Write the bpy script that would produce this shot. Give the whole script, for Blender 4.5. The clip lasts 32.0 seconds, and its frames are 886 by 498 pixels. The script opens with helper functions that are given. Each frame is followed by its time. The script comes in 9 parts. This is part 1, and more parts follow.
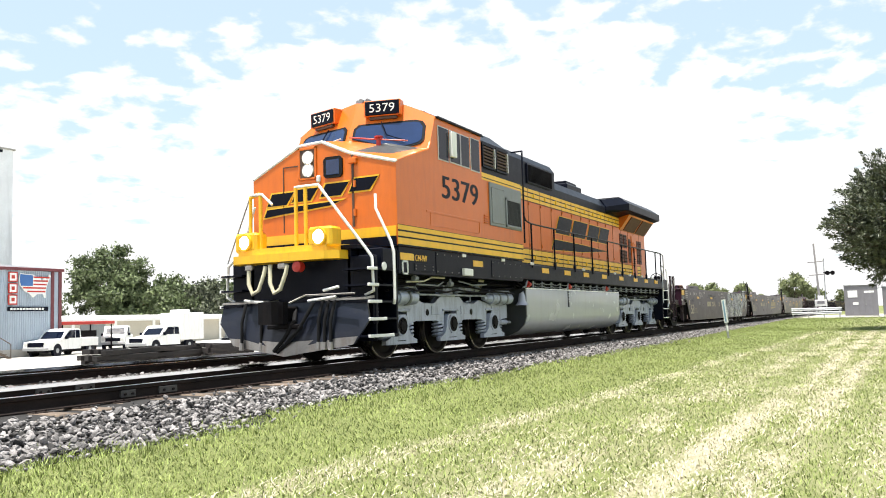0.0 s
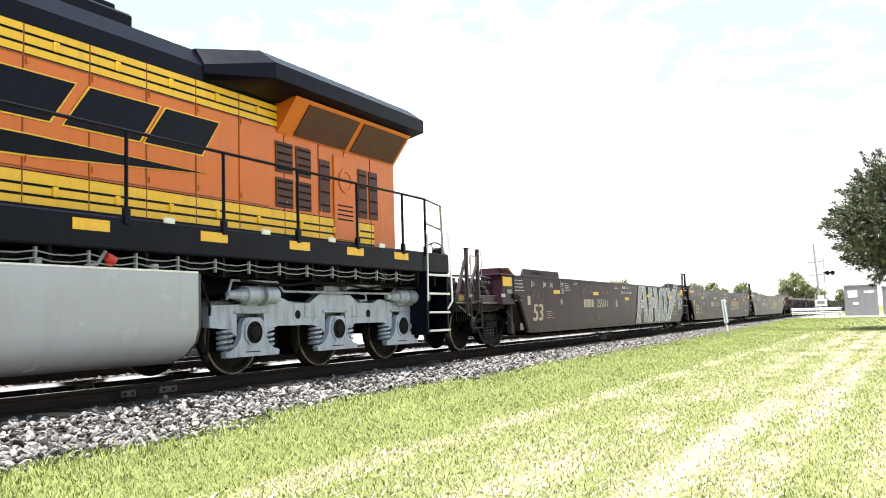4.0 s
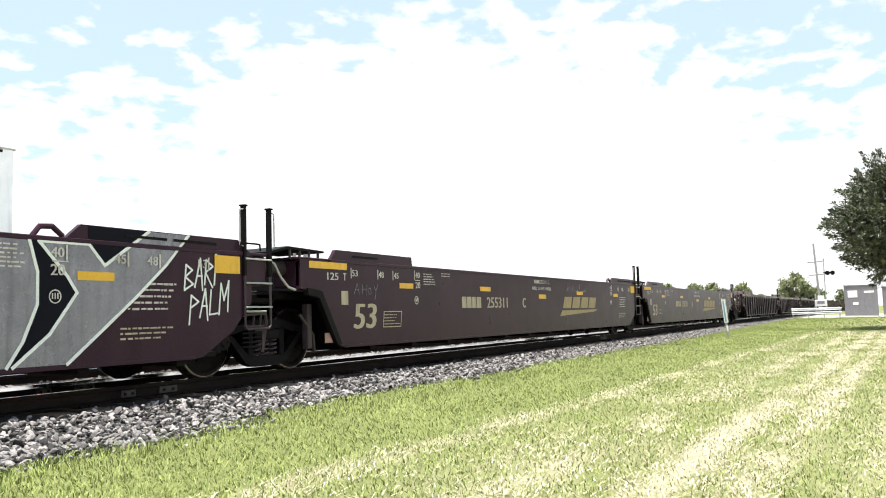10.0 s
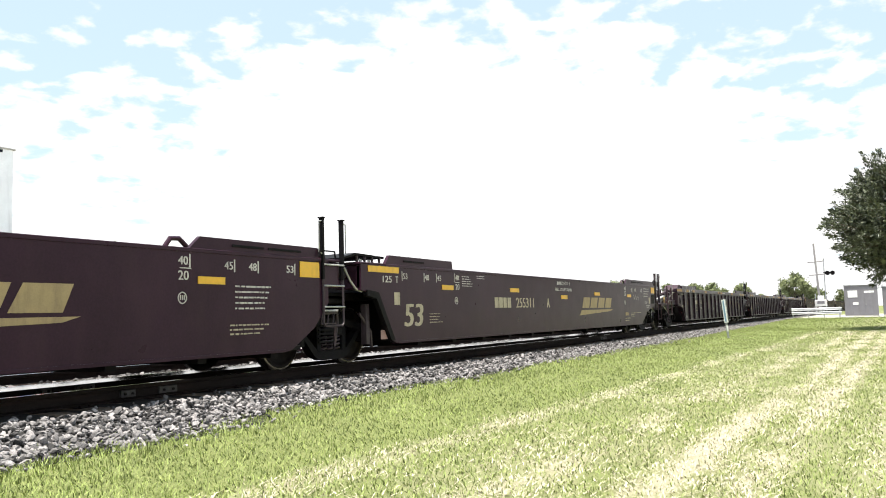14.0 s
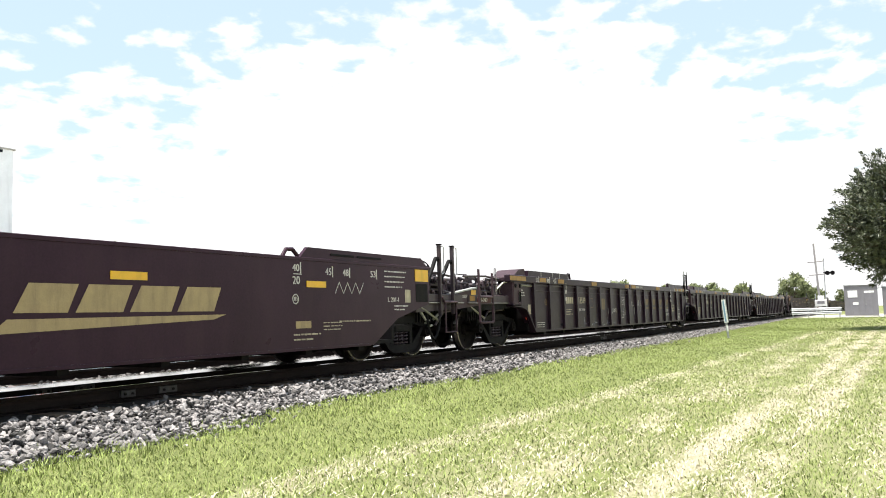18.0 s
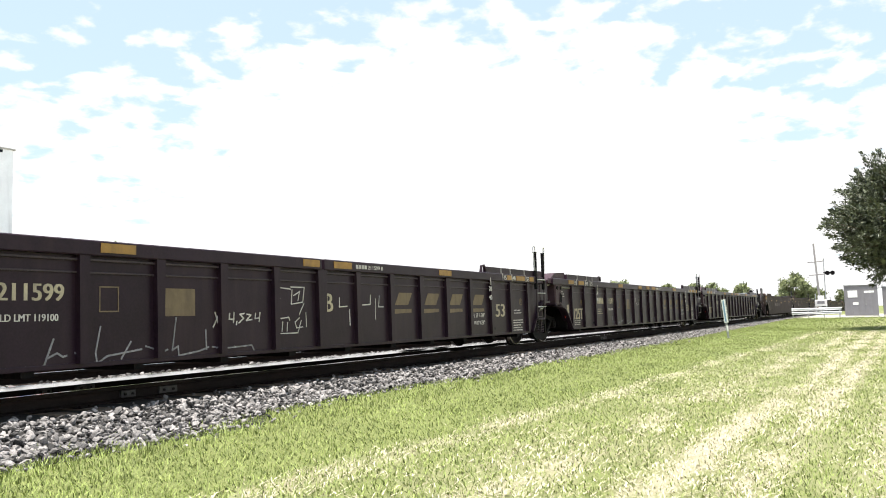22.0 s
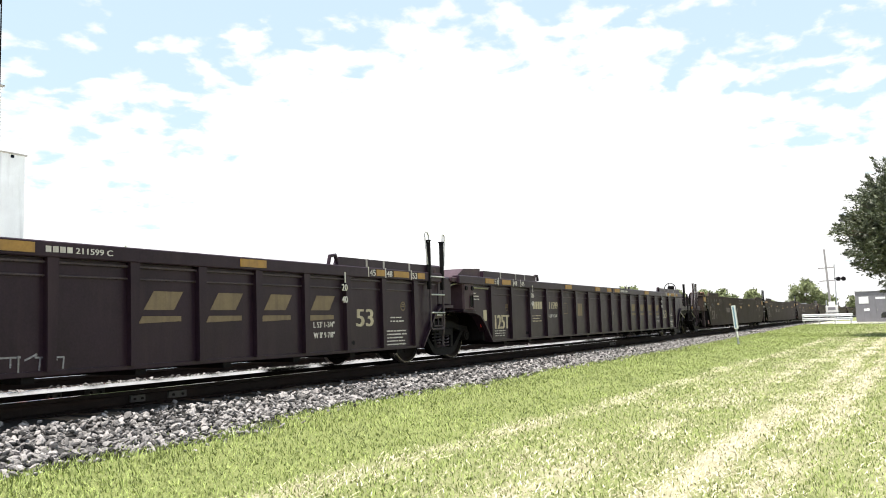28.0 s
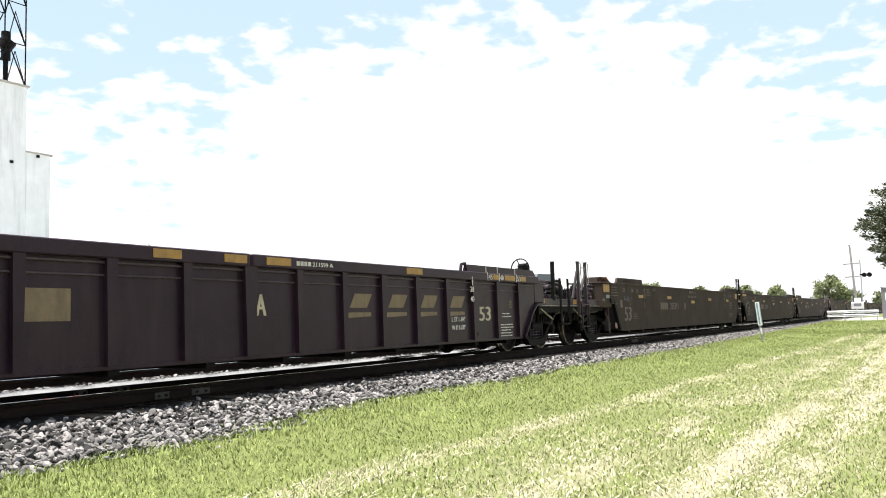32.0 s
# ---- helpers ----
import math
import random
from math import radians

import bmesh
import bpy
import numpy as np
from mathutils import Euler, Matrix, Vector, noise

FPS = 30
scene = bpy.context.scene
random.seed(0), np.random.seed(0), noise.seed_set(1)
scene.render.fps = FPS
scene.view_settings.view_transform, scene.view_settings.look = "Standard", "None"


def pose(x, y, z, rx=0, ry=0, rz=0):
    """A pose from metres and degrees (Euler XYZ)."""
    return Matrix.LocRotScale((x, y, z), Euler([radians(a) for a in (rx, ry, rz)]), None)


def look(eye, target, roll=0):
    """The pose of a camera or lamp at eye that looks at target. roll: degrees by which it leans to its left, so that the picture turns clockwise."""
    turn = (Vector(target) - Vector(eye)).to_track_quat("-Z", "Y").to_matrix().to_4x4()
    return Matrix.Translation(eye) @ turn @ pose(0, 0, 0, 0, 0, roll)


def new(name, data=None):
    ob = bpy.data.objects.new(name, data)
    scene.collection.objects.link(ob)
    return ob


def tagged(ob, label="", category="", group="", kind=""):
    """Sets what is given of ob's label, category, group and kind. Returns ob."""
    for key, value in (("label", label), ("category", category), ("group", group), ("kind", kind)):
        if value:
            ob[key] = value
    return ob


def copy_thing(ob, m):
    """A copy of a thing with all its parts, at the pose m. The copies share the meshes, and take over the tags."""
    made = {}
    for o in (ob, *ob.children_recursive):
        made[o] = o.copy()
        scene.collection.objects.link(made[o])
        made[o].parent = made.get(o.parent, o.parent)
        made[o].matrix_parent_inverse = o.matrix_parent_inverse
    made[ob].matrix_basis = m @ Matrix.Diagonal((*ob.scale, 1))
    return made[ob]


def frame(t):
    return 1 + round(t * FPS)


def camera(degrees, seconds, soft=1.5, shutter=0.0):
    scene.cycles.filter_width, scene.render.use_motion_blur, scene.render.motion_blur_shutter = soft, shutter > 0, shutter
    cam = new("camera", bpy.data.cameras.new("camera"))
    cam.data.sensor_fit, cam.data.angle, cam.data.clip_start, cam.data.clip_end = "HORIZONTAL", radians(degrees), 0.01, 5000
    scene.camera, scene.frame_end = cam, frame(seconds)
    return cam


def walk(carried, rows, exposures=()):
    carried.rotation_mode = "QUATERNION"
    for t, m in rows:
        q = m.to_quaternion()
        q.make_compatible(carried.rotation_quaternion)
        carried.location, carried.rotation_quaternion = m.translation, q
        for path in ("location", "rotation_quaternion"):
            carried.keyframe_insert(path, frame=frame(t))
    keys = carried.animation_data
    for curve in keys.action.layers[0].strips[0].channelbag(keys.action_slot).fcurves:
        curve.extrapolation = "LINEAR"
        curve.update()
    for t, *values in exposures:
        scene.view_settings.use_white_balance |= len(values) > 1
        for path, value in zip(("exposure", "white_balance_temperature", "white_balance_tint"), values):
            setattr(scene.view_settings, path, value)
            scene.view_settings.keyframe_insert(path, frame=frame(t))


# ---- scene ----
# ---------------------------------------------------------------- camera
cam = camera(56.04, 32.0, soft=1.0)
EYE = Vector((0.0, -8.726, 0.685))


def aim(x, y, z, roll):
    return look(EYE, EYE + Vector((x, y, z)), roll)


START = aim(0.88223, 0.46349, 0.08274, -1.683)
PATH = [(0.0, START), (25.5, START),
        (26.6, aim(0.88190, 0.46405, 0.0831, -1.68)),
        (27.5, aim(0.88036, 0.46662, 0.08501, -1.646)),
        (28.0, aim(0.87679, 0.47246, 0.08958, -1.581)),
        (28.5, aim(0.86970, 0.48537, 0.08968, -1.447)),
        (29.0, aim(0.86276, 0.49758, 0.08978, -1.273)),
        (29.5, aim(0.85853, 0.50499, 0.08894, -1.388)),
        (30.0, aim(0.86472, 0.49467, 0.08694, -1.665)),
        (30.5, aim(0.86482, 0.49446, 0.08700, -1.69)),
        (32.0, aim(0.86482, 0.49446, 0.08700, -1.69))]
walk(cam, PATH, exposures=[(0.0, 1.05), (0.8, 1.15), (1.6, 1.5), (3.5, 1.5), (5.5, 1.2), (7.0, 1.12), (32.0, 1.08)])

# ---------------------------------------------------------------- light
SUN_DIR = Vector((-0.17, 0.03, 0.98)).normalized()
sun = new("sun", bpy.data.lights.new("sun", "SUN"))
sun.data.energy, sun.data.angle, sun.data.color = 5.0, radians(0.53), (1.0, 0.95, 0.87)
sun.matrix_world = look((0, 0, 60), Vector((0, 0, 60)) - SUN_DIR)


def make_world():
    world = bpy.data.worlds.new("sky")
    scene.world = world
    world.use_nodes = True
    nt = world.node_tree
    nt.nodes.clear()
    N, L = nt.nodes.new, nt.links.new
    out, bg = N("ShaderNodeOutputWorld"), N("ShaderNodeBackground")
    sky = N("ShaderNodeTexSky")
    sky.sky_type, sky.sun_disc = "NISHITA", False
    sky.sun_elevation = math.asin(SUN_DIR.z)
    sky.sun_rotation = math.atan2(SUN_DIR.x, SUN_DIR.y)
    sky.air_density, sky.dust_density, sky.ozone_density = 1.0, 1.2, 1.6
    tc, sep = N("ShaderNodeTexCoord"), N("ShaderNodeSeparateXYZ")
    L(tc.outputs["Generated"], sep.inputs[0])
    add = N("ShaderNodeMath"); add.operation = "ADD"; add.inputs[1].default_value = 0.22
    L(sep.outputs["Z"], add.inputs[0])
    mx = N("ShaderNodeMath"); mx.operation = "MAXIMUM"; mx.inputs[1].default_value = 0.05
    L(add.outputs[0], mx.inputs[0])
    dx = N("ShaderNodeMath"); dx.operation = "DIVIDE"
    dy = N("ShaderNodeMath"); dy.operation = "DIVIDE"
    L(sep.outputs["X"], dx.inputs[0]); L(mx.outputs[0], dx.inputs[1])
    L(sep.outputs["Y"], dy.inputs[0]); L(mx.outputs[0], dy.inputs[1])
    comb = N("ShaderNodeCombineXYZ")
    L(dx.outputs[0], comb.inputs[0]); L(dy.outputs[0], comb.inputs[1])
    n1 = N("ShaderNodeTexNoise"); n1.inputs["Scale"].default_value = 9.0
    n1.inputs["Detail"].default_value = 9.0; n1.inputs["Roughness"].default_value = 0.52
    n1.inputs["Distortion"].default_value = 0.15
    L(comb.outputs[0], n1.inputs["Vector"])
    n2 = N("ShaderNodeTexNoise"); n2.inputs["Scale"].default_value = 1.2; n2.inputs["Detail"].default_value = 3.0
    L(comb.outputs[0], n2.inputs["Vector"])
    # thin cloud everywhere, thickening towards the horizon
    ramp_z = N("ShaderNodeMapRange")
    ramp_z.inputs["From Min"].default_value, ramp_z.inputs["From Max"].default_value = 0.36, 0.09
    ramp_z.inputs["To Min"].default_value, ramp_z.inputs["To Max"].default_value = -0.10, 0.22
    L(sep.outputs["Z"], ramp_z.inputs["Value"])
    # a bright bank of cloud low over the track
    bank = N("ShaderNodeVectorMath"); bank.operation = "DOT_PRODUCT"; bank.inputs[1].default_value = (0.90, 0.42, 0.06)
    L(tc.outputs["Generated"], bank.inputs[0])
    bank_r = N("ShaderNodeMapRange")
    bank_r.inputs["From Min"].default_value, bank_r.inputs["From Max"].default_value = 0.925, 0.985
    bank_r.inputs["To Min"].default_value, bank_r.inputs["To Max"].default_value = 0.0, 0.28
    L(bank.outputs["Value"], bank_r.inputs["Value"])
    s0 = N("ShaderNodeMath"); s0.operation = "ADD"
    L(ramp_z.outputs[0], s0.inputs[0]); L(bank_r.outputs[0], s0.inputs[1])
    s1 = N("ShaderNodeMath"); s1.operation = "ADD"
    L(n1.outputs["Fac"], s1.inputs[0]); L(s0.outputs[0], s1.inputs[1])
    s2 = N("ShaderNodeMath"); s2.operation = "MULTIPLY_ADD"; s2.inputs[1].default_value = 0.45
    L(n2.outputs["Fac"], s2.inputs[0]); L(s1.outputs[0], s2.inputs[2])
    mask = N("ShaderNodeMapRange"); mask.interpolation_type = "SMOOTHSTEP"
    mask.inputs["From Min"].default_value, mask.inputs["From Max"].default_value = 0.66, 0.82
    L(s2.outputs[0], mask.inputs["Value"])
    mix = N("ShaderNodeMix"); mix.data_type = "RGBA"
    L(mask.outputs[0], mix.inputs["Factor"])
    haze = N("ShaderNodeMix"); haze.data_type = "RGBA"; haze.inputs["Factor"].default_value = 0.66
    L(sky.outputs[0], haze.inputs["A"])
    haze.inputs["B"].default_value = (4.05, 4.95, 5.4, 1)
    L(haze.outputs["Result"], mix.inputs["A"])
    mix.inputs["B"].default_value = (5.6, 5.6, 5.6, 1)
    # a warm, hazy land below the horizon
    below = N("ShaderNodeMapRange")
    below.inputs["From Min"].default_value, below.inputs["From Max"].default_value = -0.01, 0.0
    L(sep.outputs["Z"], below.inputs["Value"])
    mix2 = N("ShaderNodeMix"); mix2.data_type = "RGBA"
    L(below.outputs[0], mix2.inputs["Factor"])
    mix2.inputs["A"].default_value = (1.6, 1.9, 1.0, 1)
    L(mix.outputs["Result"], mix2.inputs["B"])
    L(mix2.outputs["Result"], bg.inputs["Color"])
    bg.inputs["Strength"].default_value = 0.10
    L(bg.outputs[0], out.inputs[0])


make_world()


# ---------------------------------------------------------------- materials
def ramp_nodes(nt, src, lo, hi, p0=0.3, p1=0.7):
    r = nt.nodes.new("ShaderNodeValToRGB")
    r.color_ramp.elements[0].position, r.color_ramp.elements[1].position = p0, p1
    r.color_ramp.elements[0].color, r.color_ramp.elements[1].color = (*lo, 1), (*hi, 1)
    nt.links.new(src, r.inputs[0])
    return r.outputs[0]


def noise_node(nt, vec, scale, detail=4.0, rough=0.55, stretch=None):
    if stretch:
        m = nt.nodes.new("ShaderNodeMapping")
        m.inputs["Scale"].default_value = stretch
        nt.links.new(vec, m.inputs["Vector"])
        vec = m.outputs[0]
    n = nt.nodes.new("ShaderNodeTexNoise")
    n.inputs["Scale"].default_value, n.inputs["Detail"].default_value, n.inputs["Roughness"].default_value = scale, detail, rough
    nt.links.new(vec, n.inputs["Vector"])
    return n.outputs["Fac"]


def mix_node(nt, fac, a, b, mode="MIX"):
    m = nt.nodes.new("ShaderNodeMix")
    m.data_type, m.blend_type = "RGBA", mode
    for key, val in (("Factor", fac), ("A", a), ("B", b)):
        if isinstance(val, (int, float)):
            m.inputs[key].default_value = val
        elif isinstance(val, tuple):
            m.inputs[key].default_value = (*val[:3], 1)
        else:
            nt.links.new(val, m.inputs[key])
    return m.outputs["Result"]


def mat(name, col, rough=0.5, metal=0.0, var=0.14, scale=3.0, bump=0.12, bscale=70.0, dirt=None, dirt_amount=0.35,
        streak=(5, 5, 0.7), coat=0.0, rand=0.0, island=0.0, spec=0.5, glow=0.0, trans=0.0):
    """A painted, worn or natural surface: two scales of colour variation, dirt streaks and fine relief."""
    m = bpy.data.materials.new(name)
    m.use_nodes = True
    nt = m.node_tree
    b = nt.nodes["Principled BSDF"]
    L = nt.links.new
    vec = nt.nodes.new("ShaderNodeTexCoord").outputs["Object"]
    lo = tuple(c * (1 - var) for c in col)
    hi = tuple(min(1.0, c * (1 + var)) for c in col)
    c = ramp_nodes(nt, noise_node(nt, vec, scale), lo, hi)
    fine = noise_node(nt, vec, bscale, 3.0)
    c = mix_node(nt, 0.35, c, ramp_nodes(nt, fine, tuple(x * (1 - 1.5 * var) for x in col), tuple(min(1, x * (1 + 1.5 * var)) for x in col)))
    if dirt:
        d = noise_node(nt, vec, 1.6, 6.0, 0.62, streak)
        mr = nt.nodes.new("ShaderNodeMapRange")
        mr.inputs["From Min"].default_value, mr.inputs["From Max"].default_value = 0.48, 0.78
        mr.inputs["To Max"].default_value = dirt_amount
        L(d, mr.inputs["Value"])
        c = mix_node(nt, mr.outputs[0], c, dirt)
    if rand or island:
        src = nt.nodes.new("ShaderNodeObjectInfo").outputs["Random"] if rand else nt.nodes.new("ShaderNodeNewGeometry").outputs["Random Per Island"]
        k = rand or island
        v = ramp_nodes(nt, src, (1 - k,) * 3, (1 + k * 0.8,) * 3, 0.0, 1.0)
        c = mix_node(nt, 1.0, c, v, "MULTIPLY")
    L(c, b.inputs["Base Color"])
    rr = nt.nodes.new("ShaderNodeMapRange")
    rr.inputs["To Min"].default_value, rr.inputs["To Max"].default_value = max(0.02, rough - 0.08), min(1.0, rough + 0.1)
    L(noise_node(nt, vec, scale * 2.3, 5.0), rr.inputs["Value"])
    L(rr.outputs[0], b.inputs["Roughness"])
    b.inputs["Metallic"].default_value = metal
    b.inputs["Coat Weight"].default_value = coat
    b.inputs["Specular IOR Level"].default_value = spec
    if trans:
        b.inputs["Transmission Weight"].default_value = trans
    if bump:
        bp = nt.nodes.new("ShaderNodeBump")
        bp.inputs["Strength"].default_value, bp.inputs["Distance"].default_value = bump, 0.01
        L(fine, bp.inputs["Height"])
        L(bp.outputs[0], b.inputs["Normal"])
    if glow:
        b.inputs["Emission Color"].default_value = (*col, 1)
        b.inputs["Emission Strength"].default_value = glow
    return m


GRIME = (0.05, 0.042, 0.035)
ORANGE = mat("orange_paint", (0.64, 0.146, 0.013), 0.34, var=0.05, bump=0.04, dirt=(0.36, 0.085, 0.02), dirt_amount=0.3, coat=0.08, spec=0.4)
YELLOW = mat("yellow_paint", (0.82, 0.47, 0.014), 0.4, var=0.07, bump=0.05, dirt=(0.35, 0.2, 0.03), dirt_amount=0.35)
BLACK = mat("black_paint", (0.0036, 0.0048, 0.0115), 0.34, var=0.3, bump=0.05, dirt=(0.012, 0.012, 0.016), dirt_amount=0.35, spec=0.10)
UNDER = mat("underframe_grime", (0.0055, 0.005, 0.006), 0.6, var=0.4, bump=0.3, dirt=(0.022, 0.016, 0.014), dirt_amount=0.45, spec=0.1)
SILVER = mat("truck_silver", (0.35, 0.385, 0.475), 0.40, 0.15, var=0.18, scale=4, bump=0.2, dirt=(0.08, 0.075, 0.075), dirt_amount=0.85)
TANK = mat("tank_grey", (0.385, 0.395, 0.47), 0.24, 0.0, var=0.04, scale=1.0, bump=0.0, dirt=(0.29, 0.28, 0.28), dirt_amount=0.3, coat=0.3)
PANEL = mat("panel_grey", (0.20, 0.215, 0.225), 0.5, var=0.1, bump=0.06, dirt=(0.14, 0.12, 0.09), dirt_amount=0.4)
GLASS = mat("dark_glass", (0.004, 0.007, 0.018), 0.04, var=0.1, bump=0.0, spec=0.2)
RUBBER = mat("rubber", (0.012, 0.012, 0.013), 0.75, var=0.2, bump=0.1, spec=0.15)
HOSE = mat("pale_hose", (0.62, 0.58, 0.42), 0.6, var=0.15, dirt=GRIME, dirt_amount=0.4)
STEEL = mat("bare_steel", (0.30, 0.29, 0.28), 0.38, 0.8, var=0.2, bump=0.1, dirt=(0.16, 0.09, 0.05), dirt_amount=0.5)
TREAD = mat("wheel_tread", (0.30, 0.27, 0.24), 0.28, 0.9, var=0.3, bump=0.05, dirt=(0.06, 0.04, 0.03), dirt_amount=0.7)
WHEEL = mat("wheel_rust", (0.010, 0.008, 0.008), 0.65, 0.0, var=0.35, bump=0.25, dirt=(0.030, 0.019, 0.014), dirt_amount=0.6, spec=0.12)
WHITE = mat("white_paint", (0.78, 0.78, 0.76), 0.4, var=0.05, bump=0.05, dirt=(0.3, 0.27, 0.22), dirt_amount=0.3)
CREAM = mat("cream_lettering", (0.45, 0.38, 0.27), 0.6, var=0.18, scale=9, dirt=(0.09, 0.055, 0.05), dirt_amount=0.65, bump=0.02)
LETTER = mat("white_lettering", (0.58, 0.54, 0.51), 0.6, var=0.16, scale=9, dirt=(0.1, 0.06, 0.05), dirt_amount=0.6, bump=0.02)
GOLD = mat("gold_lettering", (0.36, 0.26, 0.125), 0.5, var=0.15, scale=6, dirt=(0.1, 0.06, 0.05), dirt_amount=0.6, bump=0.02)
GOLD_OLD = mat("worn_gold_lettering", (0.17, 0.118, 0.065), 0.6, var=0.2, scale=7, dirt=(0.05, 0.03, 0.03), dirt_amount=0.65, bump=0.02)
BROWN_FADED = mat("stained_car_paint", (0.050, 0.037, 0.033), 0.7, var=0.25, scale=1.2, bump=0.06, bscale=40, dirt=(0.030, 0.026, 0.018), dirt_amount=0.7, streak=(2.5, 2.5, 0.4), spec=0.06)
FADED = mat("faded_lettering", (0.12, 0.09, 0.075), 0.7, var=0.25, scale=5, dirt=(0.05, 0.03, 0.03), dirt_amount=0.8, bump=0.02)
TAPE = mat("yellow_reflector", (0.80, 0.44, 0.02), 0.35, var=0.08, scale=12, dirt=(0.2, 0.1, 0.03), dirt_amount=0.3, bump=0.02)
TAPE_OLD = mat("faded_reflector", (0.33, 0.175, 0.035), 0.5, var=0.2, scale=10, dirt=(0.11, 0.06, 0.035), dirt_amount=0.6, bump=0.02)
RED = mat("red_paint", (0.45, 0.03, 0.02), 0.4, var=0.1)
LAMP = mat("lamp_lens", (1.0, 0.93, 0.75), 0.1, var=0.02, bump=0.0, glow=2.5)
LENS = mat("dull_lens", (0.7, 0.7, 0.66), 0.1, var=0.05, bump=0.0)
BROWN = mat("brown_car_paint", (0.034, 0.0140, 0.0255), 0.30, var=0.24, scale=1.3, bump=0.02, bscale=45, dirt=(0.048, 0.024, 0.032), dirt_amount=0.6, streak=(2.2, 2.2, 0.5), spec=0.13)
BROWN_OLD = mat("weathered_car_paint", (0.022, 0.0115, 0.0195), 0.36, var=0.3, scale=1.7, bump=0.08, bscale=40, dirt=(0.046, 0.027, 0.032), dirt_amount=0.55, streak=(3, 3, 0.5), spec=0.18)
SPRAY = mat("silver_spray", (0.215, 0.210, 0.245), 0.26, 0.25, var=0.3, scale=2.4, bump=0.03, dirt=(0.085, 0.083, 0.088), dirt_amount=0.75, streak=(7, 7, 0.5))
SPRAY_LINE = mat("white_spray", (0.80, 0.81, 0.79), 0.5, var=0.08, bump=0.02)
SPRAY_BLACK = mat("black_spray", (0.006, 0.0065, 0.012), 0.4, var=0.2, bump=0.02, spec=0.06)
LOUVRE = mat("rusty_louvre", (0.085, 0.045, 0.028), 0.6, var=0.25, bump=0.05, dirt=(0.02, 0.014, 0.012), dirt_amount=0.6)
SEAM = mat("seam_shadow_orange", (0.22, 0.048, 0.010), 0.5, var=0.15, bump=0.03)
MAROON = mat("maroon_screen", (0.075, 0.020, 0.016), 0.6, var=0.25, scale=8, bump=0.2)
RAIL_SIDE = mat("rail_rust", (0.018, 0.014, 0.013), 0.75, 0.0, var=0.3, bump=0.3, dirt=(0.06, 0.032, 0.02), dirt_amount=0.4, streak=(0.6, 4, 6), spec=0.1)
RAIL_TOP = mat("rail_running_top", (0.80, 0.79, 0.78), 0.09, 1.0, var=0.08, bump=0.0)
TIE = mat("tie_wood", (0.11, 0.082, 0.062), 0.85, var=0.35, scale=7, bump=0.5, bscale=30, rand=0.35, dirt=(0.30, 0.23, 0.17), dirt_amount=0.6, streak=(8, 1, 8))
STONE = mat("ballast_stone", (0.19, 0.178, 0.175), 0.85, var=0.35, scale=14, bump=0.6, bscale=120, island=0.97)
PIPE = mat("purple_brown_pipe", (0.048, 0.035, 0.042), 0.4, var=0.35, bump=0.15, dirt=(0.10, 0.07, 0.065), dirt_amount=0.5, spec=0.25)
# pale copy of the bed colour, standing for its sunlit stretches
BED_SUNLIT = mat("sunlit_ballast_bed", (0.36, 0.34, 0.32), 0.95, var=0.4, scale=16, bump=0.9, bscale=30)
TANK_END = mat("tank_end_dark", (0.030, 0.034, 0.036), 0.5, var=0.2, bump=0.08, dirt=GRIME, dirt_amount=0.5)
CAST = mat("dusty_casting", (0.054, 0.029, 0.038), 0.5, var=0.3, scale=6, bump=0.15, dirt=(0.035, 0.022, 0.022), dirt_amount=0.7, spec=0.25)
HOOP = mat("pale_hoop_steel", (0.40, 0.40, 0.39), 0.45, 0.3, var=0.15, bump=0.05)
# blue base colour stands in for the sky mirrored in the glass
WINDSHIELD = mat("sky_reflection_glass", (0.012, 0.030, 0.095), 0.04, var=0.25, scale=2.0, bump=0.0, spec=0.7)
ALLOY = mat("window_alloy", (0.62, 0.61, 0.60), 0.4, 0.2, var=0.12, bump=0.05, dirt=GRIME, dirt_amount=0.4)
# near black: dirty stone, plus the shade between stones put into the colour
BED_SHADED = mat("ballast_bed", (0.016, 0.0145, 0.014), 0.95, var=0.5, scale=14, bump=0.9, bscale=26)


